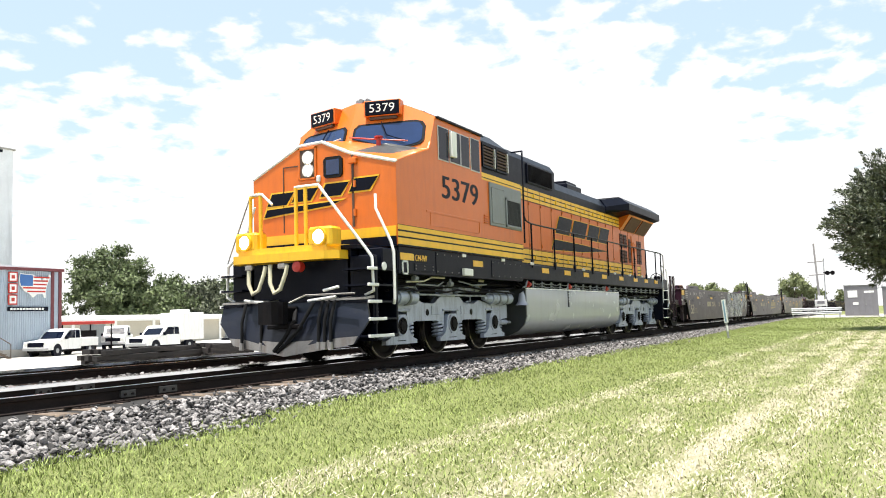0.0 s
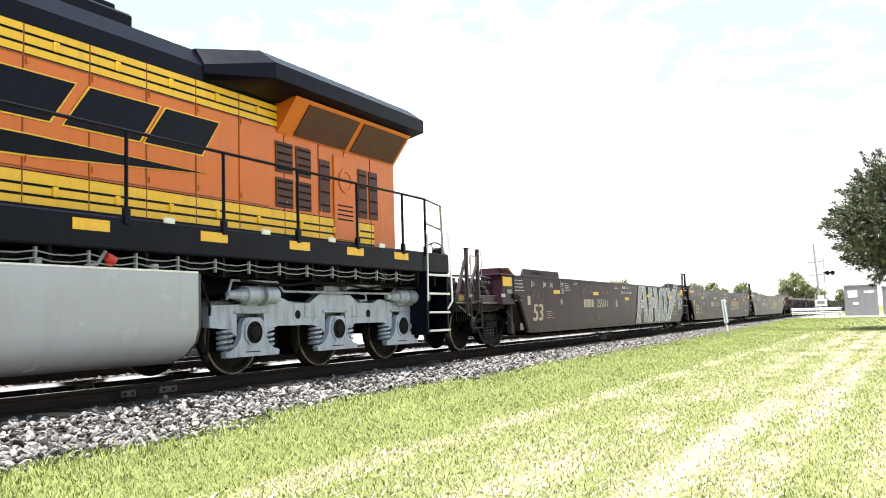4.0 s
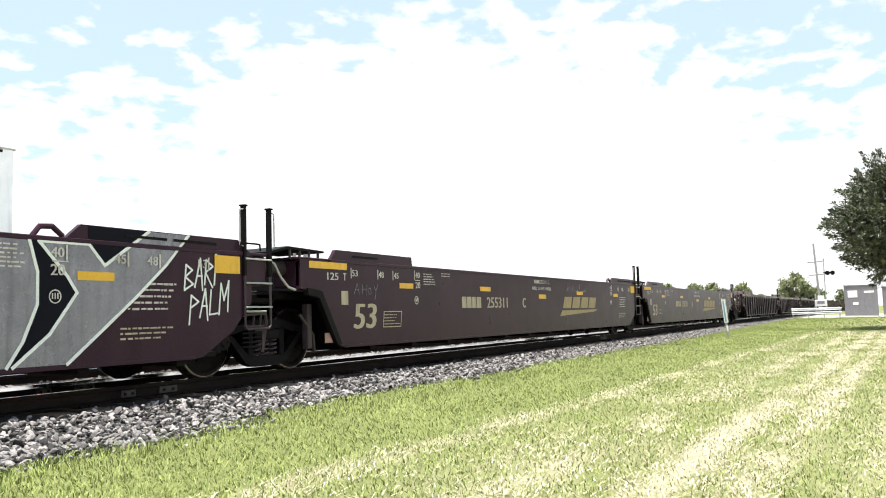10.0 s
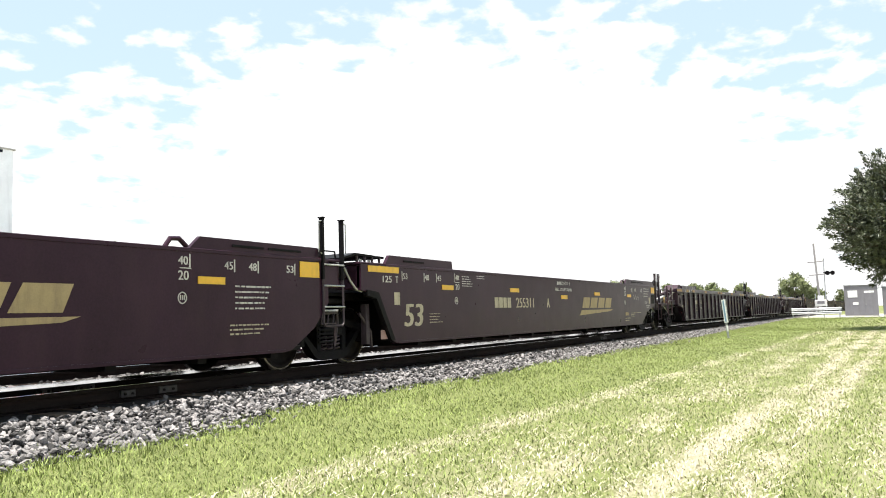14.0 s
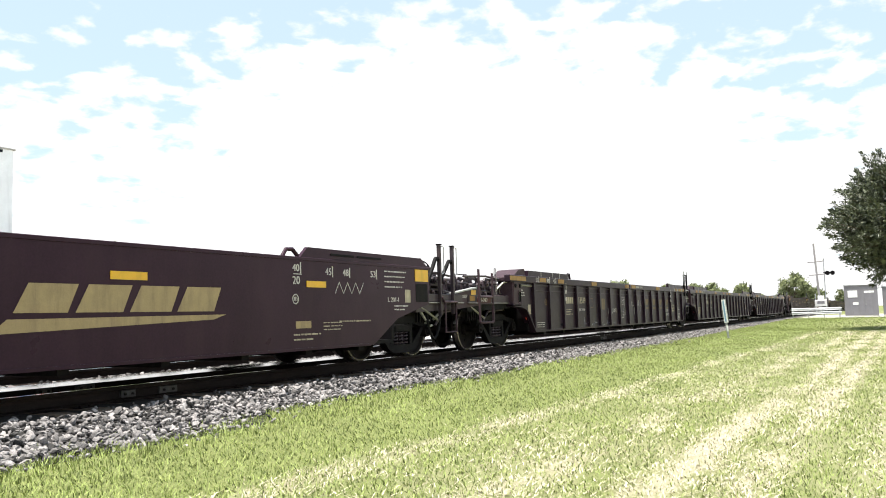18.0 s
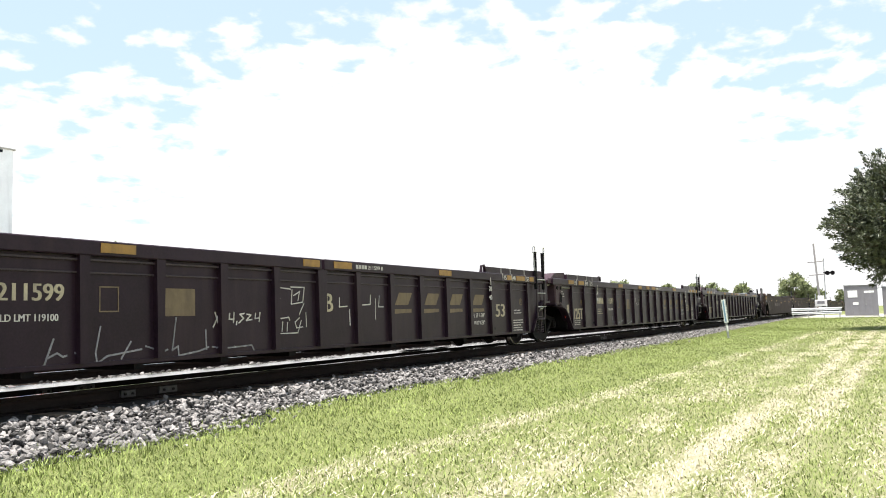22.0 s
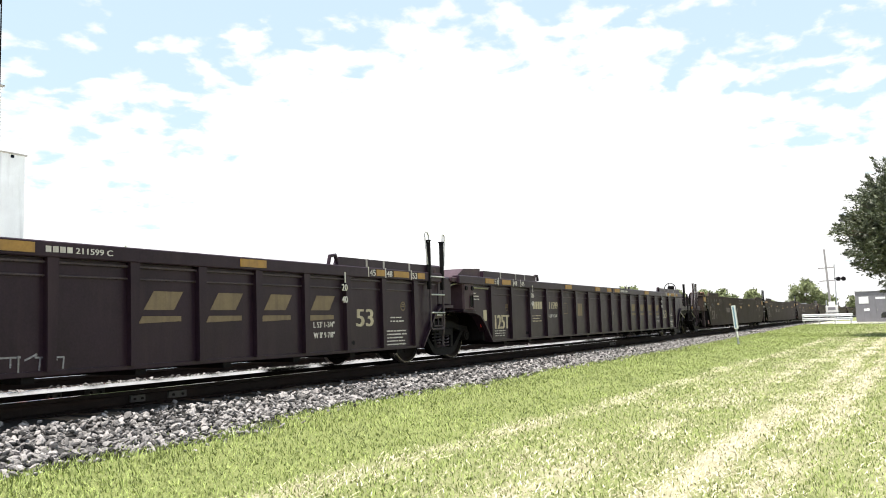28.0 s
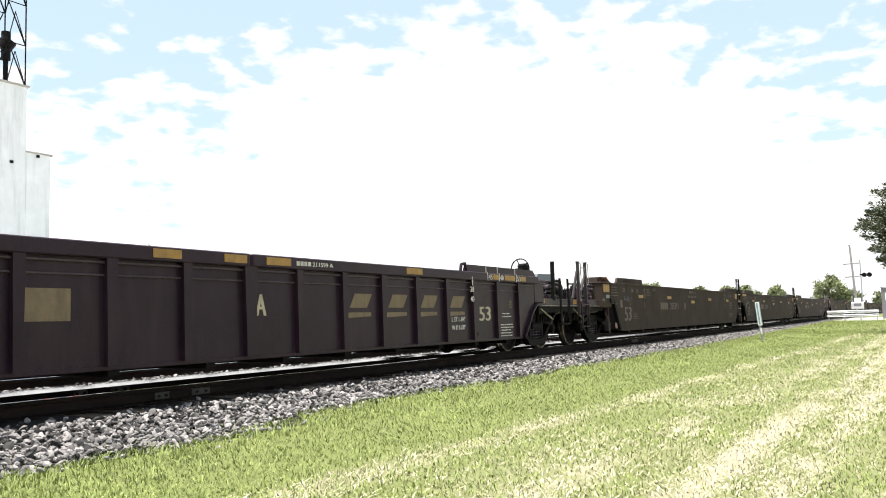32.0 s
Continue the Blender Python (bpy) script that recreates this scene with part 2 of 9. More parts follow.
# ---------------------------------------------------------------- mesh helpers
class Geo:
    """Collects boxes, prisms, tubes and rods into one mesh; ox shifts all x values."""

    def __init__(self, ox=0.0):
        self.v, self.f, self.ox = [], [], ox

    def add(self, verts, faces):
        n = len(self.v)
        self.v += [(x + self.ox, y, z) for x, y, z in verts]
        self.f += [tuple(i + n for i in f) for f in faces]
        return self

    def box(self, x0, x1, y0, y1, z0, z1, c=0.0):
        if c <= 0:
            vs = [(x, y, z) for x in (x0, x1) for y in (y0, y1) for z in (z0, z1)]
            return self.add(vs, [(0, 1, 3, 2), (4, 6, 7, 5), (0, 4, 5, 1), (2, 3, 7, 6), (0, 2, 6, 4), (1, 5, 7, 3)])
        # chamfered: three vertices a corner
        vs, idx = [], {}
        for i, x in enumerate((x0, x1)):
            for j, y in enumerate((y0, y1)):
                for k, z in enumerate((z0, z1)):
                    sx, sy, sz = (1, -1)[i] * c, (1, -1)[j] * c, (1, -1)[k] * c
                    idx[i, j, k] = len(vs)
                    vs += [(x, y + sy, z + sz), (x + sx, y, z + sz), (x + sx, y + sy, z)]
        g = lambda i, j, k, a: idx[i, j, k] + a
        fs = [tuple(g(i, j, k, 0) for j, k in ((0, 0), (0, 1), (1, 1), (1, 0))) for i in (0, 1)]
        fs += [tuple(g(i, j, k, 1) for i, k in ((0, 0), (0, 1), (1, 1), (1, 0))) for j in (0, 1)]
        fs += [tuple(g(i, j, k, 2) for i, j in ((0, 0), (0, 1), (1, 1), (1, 0))) for k in (0, 1)]
        for a in (0, 1):
            for b in (0, 1):
                fs.append((g(a, b, 0, 0), g(a, b, 1, 0), g(a, b, 1, 1), g(a, b, 0, 1)))
                fs.append((g(a, 0, b, 0), g(a, 1, b, 0), g(a, 1, b, 2), g(a, 0, b, 2)))
                fs.append((g(0, a, b, 1), g(1, a, b, 1), g(1, a, b, 2), g(0, a, b, 2)))
        fs += [tuple(idx[key] + a for a in range(3)) for key in idx]
        return self.add(vs, fs)

    def prism(self, pts, axis, a0, a1):
        """A polygon (in the two other axes, in x, y, z order) drawn out along axis from a0 to a1."""
        put = {"x": lambda p, a: (a, p[0], p[1]), "y": lambda p, a: (p[0], a, p[1]), "z": lambda p, a: (p[0], p[1], a)}[axis]
        n = len(pts)
        vs = [put(p, a0) for p in pts] + [put(p, a1) for p in pts]
        fs = [tuple(range(n)), tuple(range(2 * n - 1, n - 1, -1))]
        fs += [(i, (i + 1) % n, n + (i + 1) % n, n + i) for i in range(n)]
        return self.add(vs, fs)

    def rod(self, p0, p1, r, n=10, r2=None, caps=True):
        p0, p1 = Vector(p0), Vector(p1)
        d = (p1 - p0).normalized()
        a = d.orthogonal().normalized()
        b = d.cross(a)
        vs = []
        for p, rr in ((p0, r), (p1, r if r2 is None else r2)):
            vs += [tuple(p + rr * (math.cos(2 * math.pi * i / n) * a + math.sin(2 * math.pi * i / n) * b)) for i in range(n)]
        fs = [(i, (i + 1) % n, n + (i + 1) % n, n + i) for i in range(n)]
        if caps:
            fs += [tuple(range(n - 1, -1, -1)), tuple(range(n, 2 * n))]
        return self.add(vs, fs)

    def tube(self, pts, r, n=8):
        """A bent pipe through pts."""
        P = [Vector(p) for p in pts]
        rings = []
        up = None
        for i, p in enumerate(P):
            d = ((P[min(i + 1, len(P) - 1)] - p).normalized() + (p - P[max(i - 1, 0)]).normalized()).normalized()
            if up is None:
                up = d.orthogonal().normalized()
            up = (up - d * up.dot(d)).normalized()
            side = d.cross(up)
            rings.append([tuple(p + r * (math.cos(2 * math.pi * k / n) * up + math.sin(2 * math.pi * k / n) * side)) for k in range(n)])
        vs = [v for ring in rings for v in ring]
        fs = [(i * n + k, i * n + (k + 1) % n, (i + 1) * n + (k + 1) % n, (i + 1) * n + k) for i in range(len(P) - 1) for k in range(n)]
        fs += [tuple(range(n - 1, -1, -1)), tuple(range(len(vs) - n, len(vs)))]
        return self.add(vs, fs)

    def disc(self, c, axis, r, t, n=24, prof=None):
        """A turned part about axis ('x' or 'y') at c: prof is a list of (radius, offset along the axis)."""
        prof = prof or [(0.001, -t / 2), (r, -t / 2), (r, t / 2), (0.001, t / 2)]
        vs = []
        for rr, o in prof:
            for k in range(n):
                a = 2 * math.pi * k / n
                if axis == "y":
                    vs.append((c[0] + rr * math.cos(a), c[1] + o, c[2] + rr * math.sin(a)))
                else:
                    vs.append((c[0] + o, c[1] + rr * math.cos(a), c[2] + rr * math.sin(a)))
        fs = [(i * n + k, i * n + (k + 1) % n, (i + 1) * n + (k + 1) % n, (i + 1) * n + k) for i in range(len(prof) - 1) for k in range(n)]
        return self.add(vs, fs)

    def coil(self, c, r, h, turns, wire, n=6, steps=10):
        pts = [(c[0] + r * math.cos(2 * math.pi * i / steps), c[1] + r * math.sin(2 * math.pi * i / steps), c[2] + h * i / (turns * steps))
               for i in range(turns * steps + 1)]
        return self.tube(pts, wire, n)

    def mesh(self, name, angle=35):
        me = bpy.data.meshes.new(name)
        me.from_pydata(self.v, [], self.f)
        bm = bmesh.new()
        bm.from_mesh(me)
        bmesh.ops.recalc_face_normals(bm, faces=bm.faces)
        bm.to_mesh(me)
        bm.free()
        me.polygons.foreach_set("use_smooth", [True] * len(me.polygons))
        me.set_sharp_from_angle(angle=radians(angle))
        return me


def part(name, geo, material, parent=None, label="", at=None, angle=35):
    """Links a mesh as ONE object under a thing or a part."""
    me = geo.mesh(name, angle) if isinstance(geo, Geo) else geo
    if material and not me.materials:
        me.materials.append(material)
    ob = new(name, me)
    ob.parent = parent
    if at is not None:
        ob.matrix_basis = at
    if label:
        tagged(ob, label)
    return ob


def thing(name, label, category, at=None, group="", kind=""):
    ob = new(name)
    ob.empty_display_size = 0.2
    if at is not None:
        ob.matrix_basis = at
    return tagged(ob, label, category, group, kind)


GLYPHS = {}


def glyphs(text, spacing=1.0):
    """A flat mesh of a word in the built-in font, with its lower left corner at 0 and a height of 1; and its width."""
    key = (text, spacing)
    if key not in GLYPHS:
        cu = bpy.data.curves.new("lettering", "FONT")
        cu.body, cu.extrude, cu.space_character, cu.resolution_u = text, 0.0, spacing, 3
        ob = bpy.data.objects.new("lettering", cu)
        scene.collection.objects.link(ob)
        bpy.context.view_layer.update()
        me = bpy.data.meshes.new_from_object(ob.evaluated_get(bpy.context.evaluated_depsgraph_get()))
        bpy.data.objects.remove(ob)
        co = np.array([v.co[:] for v in me.vertices])
        lo, hi = co.min(0), co.max(0)
        polys = [tuple(p.vertices) for p in me.polygons]
        h = hi[1] - lo[1]
        GLYPHS[key] = ([((x - lo[0]) / h, (y - lo[1]) / h) for x, y, _ in co], polys, (hi[0] - lo[0]) / h)
    return GLYPHS[key]


def write(text, x, y, z, height, width, material, parent, name="lettering", bold=0.0, slant=0.0, label="", ox=0.0, spacing=1.0):
    """Lettering on a side that faces -y, its lower left corner at (x, z)."""
    pts, polys, w = glyphs(text, spacing)
    g = Geo(ox)
    k = width / w
    if height >= 0.15:
        root = list(range(len(pts)))

        def find(i):
            while root[i] != i:
                i = root[i]
            return i

        for p in polys:
            for i in p[1:]:
                root[find(i)] = find(p[0])
        sets = {}
        for p in polys:
            sets.setdefault(find(p[0]), []).append(p)
        if len(sets) > 1:
            for one in sets.values():
                used = sorted({i for p in one for i in p})
                at = {i: n for n, i in enumerate(used)}
                h = Geo(ox)
                for dx in ((0.0,) if not bold else (-bold, 0.0, bold)):
                    d = 0.0008 * (1 + dx * 40)
                    h.add([(x + dx + pts[i][0] * k + slant * pts[i][1] * height, y - d, z + pts[i][1] * height) for i in used], [tuple(at[i] for i in p) for p in one])
                me = bpy.data.meshes.new(name)
                me.from_pydata(h.v, [], h.f)
                last = part(name, me, material, parent, label)
            return last
    for dx in ((0.0,) if not bold else (-bold, 0.0, bold)):
        d = 0.0008 * (1 + dx * 40)
        g.add([(x + dx + px * k + slant * py * height, y - d, z + py * height) for px, py in pts], polys)
    me = bpy.data.meshes.new(name)
    me.from_pydata(g.v, [], g.f)
    return part(name, me, material, parent, label)


def bars(rows, y, material, parent, ox, name="small_print", t=0.003):
    """Small unreadable lettering as plain bars: rows of (x0, x1, z0, z1)."""
    if name in ("stake_mark", "mark_bar"):
        for x0, x1, z0, z1 in rows:
            last = part(name, Geo(ox).box(x0, x1, y - t, y, z0, z1), material, parent)
        return last
    g = Geo(ox)
    for x0, x1, z0, z1 in rows:
        g.box(x0, x1, y - t, y, z0, z1)
    return tagged(part(name, g, material, parent), "small stencilled lettering", kind="stuff")


def text_block(x0, x1, z0, lines, step, h, y, material, parent, ox, seed=1):
    """A paragraph of unreadable small words."""
    rng = random.Random(seed)
    rows = []
    for i in range(lines):
        x = x0
        end = x0 + (x1 - x0) * rng.uniform(0.65, 1.0)
        z = z0 - i * step
        while x < end - 0.02:
            w = rng.uniform(0.025, 0.10)
            rows.append((x, min(x + w, end), z + rng.uniform(0, 0.15) * h, z + h * 0.66))
            x += w + rng.choice((0.012, 0.018, 0.03))
    return bars(rows, y, material, parent, ox)


# ---------------------------------------------------------------- ground
def ground_z(x, y):
    """Height of the land: a low embankment, a gentle fall to the lawn, rising to the crossing."""
    far = max(0.0, min(1.0, (x - 25.0) / 50.0))
    far = far * far * (3 - 2 * far)
    if y < 0:
        k = max(0.0, min(1.0, (-y - 2.2) / 5.0))
        near = -0.31 - 0.27 * k
        return near * (1 - far) + (-0.14) * far
    k = max(0.0, min(1.0, (y - 8.0) / 22.0))
    k = k * k * (3 - 2 * k)
    land = -0.42 - 0.72 * k
    edge = max(0.0, min(1.0, (x - 60.0) / 60.0))
    return land * (1 - edge) + (-0.2 - 0.3 * k) * edge


def bed_edge(x):
    """Where the loose stones give way to grass: the bed is wider near the start."""
    k = max(0.0, min(1.0, (8.6 - x) / 3.0))
    return -2.36 - 0.45 * k * k * (3 - 2 * k) + 0.08 * noise.noise((x * 1.1, 4.0, 0.0))


def land_material():
    m = bpy.data.materials.new("mown_grass")
    m.use_nodes = True
    nt = m.node_tree
    b = nt.nodes["Principled BSDF"]
    L = nt.links.new
    vec = nt.nodes.new("ShaderNodeTexCoord").outputs["Object"]
    sep = nt.nodes.new("ShaderNodeSeparateXYZ")
    L(vec, sep.inputs[0])
    mid = noise_node(nt, vec, 2.4, 5.0)
    fine = noise_node(nt, vec, 55.0, 3.0, 0.6)
    grass = mix_node(nt, mid, (0.078, 0.105, 0.028), (0.14, 0.165, 0.052))
    grass = mix_node(nt, ramp_nodes(nt, fine, (0, 0, 0), (1, 1, 1), 0.35, 0.7), grass, (0.215, 0.228, 0.09))
    dry = mix_node(nt, fine, (0.26, 0.23, 0.155), (0.46, 0.41, 0.30))
    # thin dry clippings lie in long rows beside the track
    lane = nt.nodes.new("ShaderNodeMath"); lane.operation = "MULTIPLY_ADD"; lane.inputs[1].default_value = 0.03
    L(sep.outputs["X"], lane.inputs[0]); L(sep.outputs["Y"], lane.inputs[2])
    wob = nt.nodes.new("ShaderNodeMath"); wob.operation = "MULTIPLY_ADD"; wob.inputs[1].default_value = 0.5
    L(mid, wob.inputs[0]); L(lane.outputs[0], wob.inputs[2])
    rows = None
    for centre, width, amount in ((-6.75, 0.30, 0.95), (-7.37, 0.24, 0.85), (-4.55, 0.30, 0.55), (-5.85, 0.3, 0.45), (-8.3, 0.4, 0.4)):
        d = nt.nodes.new("ShaderNodeMath"); d.operation = "SUBTRACT"; d.inputs[1].default_value = centre
        L(wob.outputs[0], d.inputs[0])
        ab = nt.nodes.new("ShaderNodeMath"); ab.operation = "ABSOLUTE"
        L(d.outputs[0], ab.inputs[0])
        mr = nt.nodes.new("ShaderNodeMapRange"); mr.interpolation_type = "SMOOTHSTEP"
        mr.inputs["From Min"].default_value, mr.inputs["From Max"].default_value = width, 0.0
        mr.inputs["To Max"].default_value = amount
        L(ab.outputs[0], mr.inputs["Value"])
        if rows is None:
            rows = mr.outputs[0]
        else:
            mx = nt.nodes.new("ShaderNodeMath"); mx.operation = "MAXIMUM"
            L(rows, mx.inputs[0]); L(mr.outputs[0], mx.inputs[1])
            rows = mx.outputs[0]
    patch = nt.nodes.new("ShaderNodeMapRange")
    patch.inputs["From Min"].default_value, patch.inputs["From Max"].default_value = 0.35, 0.65
    L(noise_node(nt, vec, 0.8, 5.0, 0.6, (1, 2.2, 1)), patch.inputs["Value"])
    away = nt.nodes.new("ShaderNodeMapRange")
    away.inputs["From Min"].default_value, away.inputs["From Max"].default_value = -4.2, -5.4
    away.inputs["To Min"].default_value, away.inputs["To Max"].default_value = 0.0, 0.4
    L(wob.outputs[0], away.inputs["Value"])
    both = nt.nodes.new("ShaderNodeMath"); both.operation = "ADD"
    L(rows, both.inputs[0]); L(away.outputs[0], both.inputs[1])
    band = nt.nodes.new("ShaderNodeMath"); band.operation = "MULTIPLY"; band.use_clamp = True
    L(both.outputs[0], band.inputs[0]); L(patch.outputs[0], band.inputs[1])
    col = mix_node(nt, band.outputs[0], grass, dry)
    # pale gravel yard on the other side of the tracks
    yard = nt.nodes.new("ShaderNodeMapRange")
    yard.inputs["From Min"].default_value, yard.inputs["From Max"].default_value = 10.5, 12.0
    wy = nt.nodes.new("ShaderNodeMath"); wy.operation = "MULTIPLY_ADD"; wy.inputs[1].default_value = 3.0
    L(mid, wy.inputs[0]); L(sep.outputs["Y"], wy.inputs[2])
    L(wy.outputs[0], yard.inputs["Value"])
    gravel = mix_node(nt, fine, (0.40, 0.385, 0.35), (0.58, 0.56, 0.52))
    col = mix_node(nt, yard.outputs[0], col, gravel)
    L(col, b.inputs["Base Color"])
    b.inputs["Roughness"].default_value = 0.95
    b.inputs["Specular IOR Level"].default_value = 0.2
    bp = nt.nodes.new("ShaderNodeBump")
    bp.inputs["Strength"].default_value, bp.inputs["Distance"].default_value = 0.7, 0.03
    L(fine, bp.inputs["Height"]); L(bp.outputs[0], b.inputs["Normal"])
    return m


def make_ground():
    xs = sorted({*range(-40, 131, 2), *[i * 0.5 for i in range(0, 101)], *range(-400, 1001, 60), 2600, -2600, 1600})
    ys = sorted({*[i * 1.0 for i in range(-14, 41)], *[-12 + i * 0.5 for i in range(21)], *range(-400, 1001, 60), 2600, -2600, 1600, -24, -18, 50, 70})
    vs = []
    for x in xs:
        for y in ys:
            z = ground_z(x, y)
            if abs(x) < 130 and abs(y) < 40 and abs(y - 2.3) > 4.5:
                z += 0.03 * noise.noise((x * 0.5, y * 0.7, 0.0))
            if -2.2 < y < 8.0 or (-40 < x < 90 and bed_edge(x) + 0.1 < y < 0):
                z -= 0.25
            vs.append((x, y, z))
    n = len(ys)
    fs = [(i * n + j, (i + 1) * n + j, (i + 1) * n + j + 1, i * n + j + 1) for i in range(len(xs) - 1) for j in range(n - 1)]
    me = bpy.data.meshes.new("ground")
    me.from_pydata(vs, [], fs)
    me.polygons.foreach_set("use_smooth", [True] * len(fs))
    ob = part("ground", me, land_material())
    tagged(ob, "mown lawn with rows of dry clippings beside the railway", "ground", kind="structure")


make_ground()

TRACKS = (0.0, 4.0)
JOINT = mat("joint_grey", (0.055, 0.052, 0.048), 0.6, 0.2, var=0.3, bump=0.2, dirt=(0.12, 0.10, 0.08), dirt_amount=0.6)


def make_ballast():
    """One long heaped bed under both tracks, uneven along its edge."""
    g = Geo()
    prof = [(-3.05, -0.47), (-2.55, -0.36), (-2.05, -0.31), (-1.75, -0.235), (-1.45, -0.20), (-1.2, -0.19), (0, -0.19), (1.4, -0.20), (2.0, -0.25), (2.7, -0.20),
            (4.0, -0.19), (5.4, -0.2), (6.0, -0.26), (7.2, -0.52), (8.6, -0.8)]
    xs = [-40 + i * 0.5 for i in range(280)] + [100 + i * 10 for i in range(31)]
    n = len(prof)
    vs = []
    for x in xs:
        for j, (y, z) in enumerate(prof):
            w = 0.16 * noise.noise((x * 0.9, j * 3.1, 5.0)) if j < 4 else 0.0
            vs.append((x, y + w, z + 0.03 * noise.noise((x * 2.1, y * 2.0, 1.0))))
    fs = [(i * n + j, (i + 1) * n + j, (i + 1) * n + j + 1, i * n + j + 1) for i in range(len(xs) - 1) for j in range(n - 1)]
    g.add(vs, fs)
    bed = part("ballast_bed", g, BED_SHADED, angle=60)
    bed.data.materials.append(BED_SUNLIT)
    # sunlit stretches between and beyond the tracks take the paler copy
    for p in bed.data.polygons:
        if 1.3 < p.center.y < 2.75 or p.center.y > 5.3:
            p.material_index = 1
    tagged(bed, "crushed stone bed under the tracks, shade and sunlight in its colours", "ballast", kind="structure")


make_ballast()


PHI = 1.618
STONE_FORM = [(a * x, a2 * y, a3 * z) for x, y, z in ((0, 1, PHI), (1, PHI, 0), (PHI, 0, 1)) for a in (-0.53, 0.53) for a2 in (-0.53, 0.53) for a3 in (-0.53, 0.53)]
STONE_FORM = sorted(set((round(x, 4), round(y, 4), round(z, 4)) for x, y, z in STONE_FORM))


def stone_faces():
    """The twenty faces of the rough stone form."""
    near = lambda i, j: sum((p - q) ** 2 for p, q in zip(STONE_FORM[i], STONE_FORM[j])) < 1.3
    n = range(len(STONE_FORM))
    return [(i, j, k) for i in n for j in n for k in n if i < j < k and near(i, j) and near(j, k) and near(i, k)]


STONE_FACES = stone_faces()


def stone_mesh_data(rng, x, y, z, s):
    a = rng.uniform(0, 6.28)
    ca, sa = math.cos(a), math.sin(a)
    lx, ly, lz = s * rng.uniform(0.8, 1.3), s * rng.uniform(0.6, 1.0), s * rng.uniform(0.45, 0.85)
    tilt, lean = rng.uniform(-0.6, 0.6), rng.uniform(-0.5, 0.5)
    vs = []
    for fx, fy, fz in STONE_FORM:
        k = rng.uniform(0.72, 1.12)
        px, py, pz = fx * lx * k, fy * ly * k, fz * lz * k
        vs.append((x + px * ca - py * sa, y + px * sa + py * ca, z + pz + px * tilt + py * lean))
    return vs, STONE_FACES


def make_stones():
    rng = random.Random(4)
    vs, fs = [], []

    def bed(y):
        for (y0, z0), (y1, z1) in zip(((-3.3, -0.40), (-2.05, -0.295), (-1.75, -0.22), (-1.45, -0.19)), ((-2.05, -0.295), (-1.75, -0.22), (-1.45, -0.19), (9, -0.18))):
            if y0 <= y < y1:
                return z0 + (z1 - z0) * (y - y0) / (y1 - y0)
        return -0.18

    def put(x, y, s):
        v, f = stone_mesh_data(rng, x, y, bed(y) + rng.uniform(-0.02, 0.045), s)
        n = len(vs)
        vs.extend(v)
        fs.extend(tuple(i + n for i in q) for q in f)

    for _ in range(14500):
        x = 2.5 + 44 * rng.random() ** 1.9
        y0 = bed_edge(x)
        y = y0 + rng.random() * (-1.52 - y0) + 0.10 * noise.noise((x * 0.8, 0, 0))
        if rng.random() < 0.05:
            y += 0.4
        put(x, y, rng.uniform(0.017, 0.046))
    for _ in range(1500):
        x = 3.0 + 40 * rng.random() ** 1.6
        put(x, bed_edge(x) + 0.1 - abs(rng.gauss(0, 0.2)), rng.uniform(0.02, 0.04))
    for _ in range(5000):
        x = 2.5 + 26 * rng.random() ** 1.4
        put(x, rng.uniform(1.2, 3.2), rng.uniform(0.025, 0.05))
    for _ in range(3500):
        x = 45 + 50 * rng.random()
        put(x, rng.uniform(-2.3, -1.0), rng.uniform(0.04, 0.07))
    me = bpy.data.meshes.new("ballast_stones")
    me.from_pydata(vs, [], fs)
    tagged(part("ballast_stones", me, STONE), "loose grey and tan crushed stones beside the rails", "stones", kind="stuff")


make_stones()


def make_track(y0, name, label):
    tr = thing(name, label, "railway track", pose(0, y0, 0), kind="structure")
    foot = [(0.037, 0.0), (0.037, -0.038), (0.010, -0.05), (0.009, -0.14), (0.07, -0.158), (0.07, -0.17)]
    prof = foot + [(-a, b) for a, b in reversed(foot)]
    # worn bright on top and on the gauge side, where the flanges run
    head = [(0.022, 0.001), (0.020, 0.004), (-0.037, 0.004), (-0.0415, -0.044), (-0.0375, -0.044), (-0.0375, 0.001)]
    for side in (-0.7525, 0.7525):
        g = Geo().prism([(side + (a if side > 0 else -a), b) for a, b in prof], "x", -60, 420)
        r = part("rail", g, RAIL_SIDE, tr, "rust-dark steel rail")
        part("running_top", Geo().prism([(side + (a if side > 0 else -a), b) for a, b in head], "x", -60, 420), RAIL_TOP, r, "bright worn running top")
        if y0 == 0.0:
            for xj, wj in ((6.92, 0.22), (7.50, 0.30), (25.6, 0.62)):
                j = part("joint_bar", Geo().box(xj, xj + wj, side - 0.040, side + 0.040, -0.135, -0.05, 0.006), JOINT, r, "bolted grey joint bar")
                for k in range(2):
                    for s in (-1, 1):
                        part("bolt", Geo().rod((xj + wj * (0.25 + 0.5 * k), side + s * 0.036, -0.095), (xj + wj * (0.25 + 0.5 * k), side + s * 0.055, -0.095), 0.017, 6), WHEEL, j)
    return tr


track_near = make_track(TRACKS[0], "track_near", "railway track with rusty rails on wooden ties")
track_far = make_track(TRACKS[1], "track_far", "second railway track beside the first on ballast")


# ---------------------------------------------------------------- the train: trucks and wheels
WHEELSETS = []      # (object, wheel radius), turned by motions()
RIDERS = []         # (thing, place along the train)


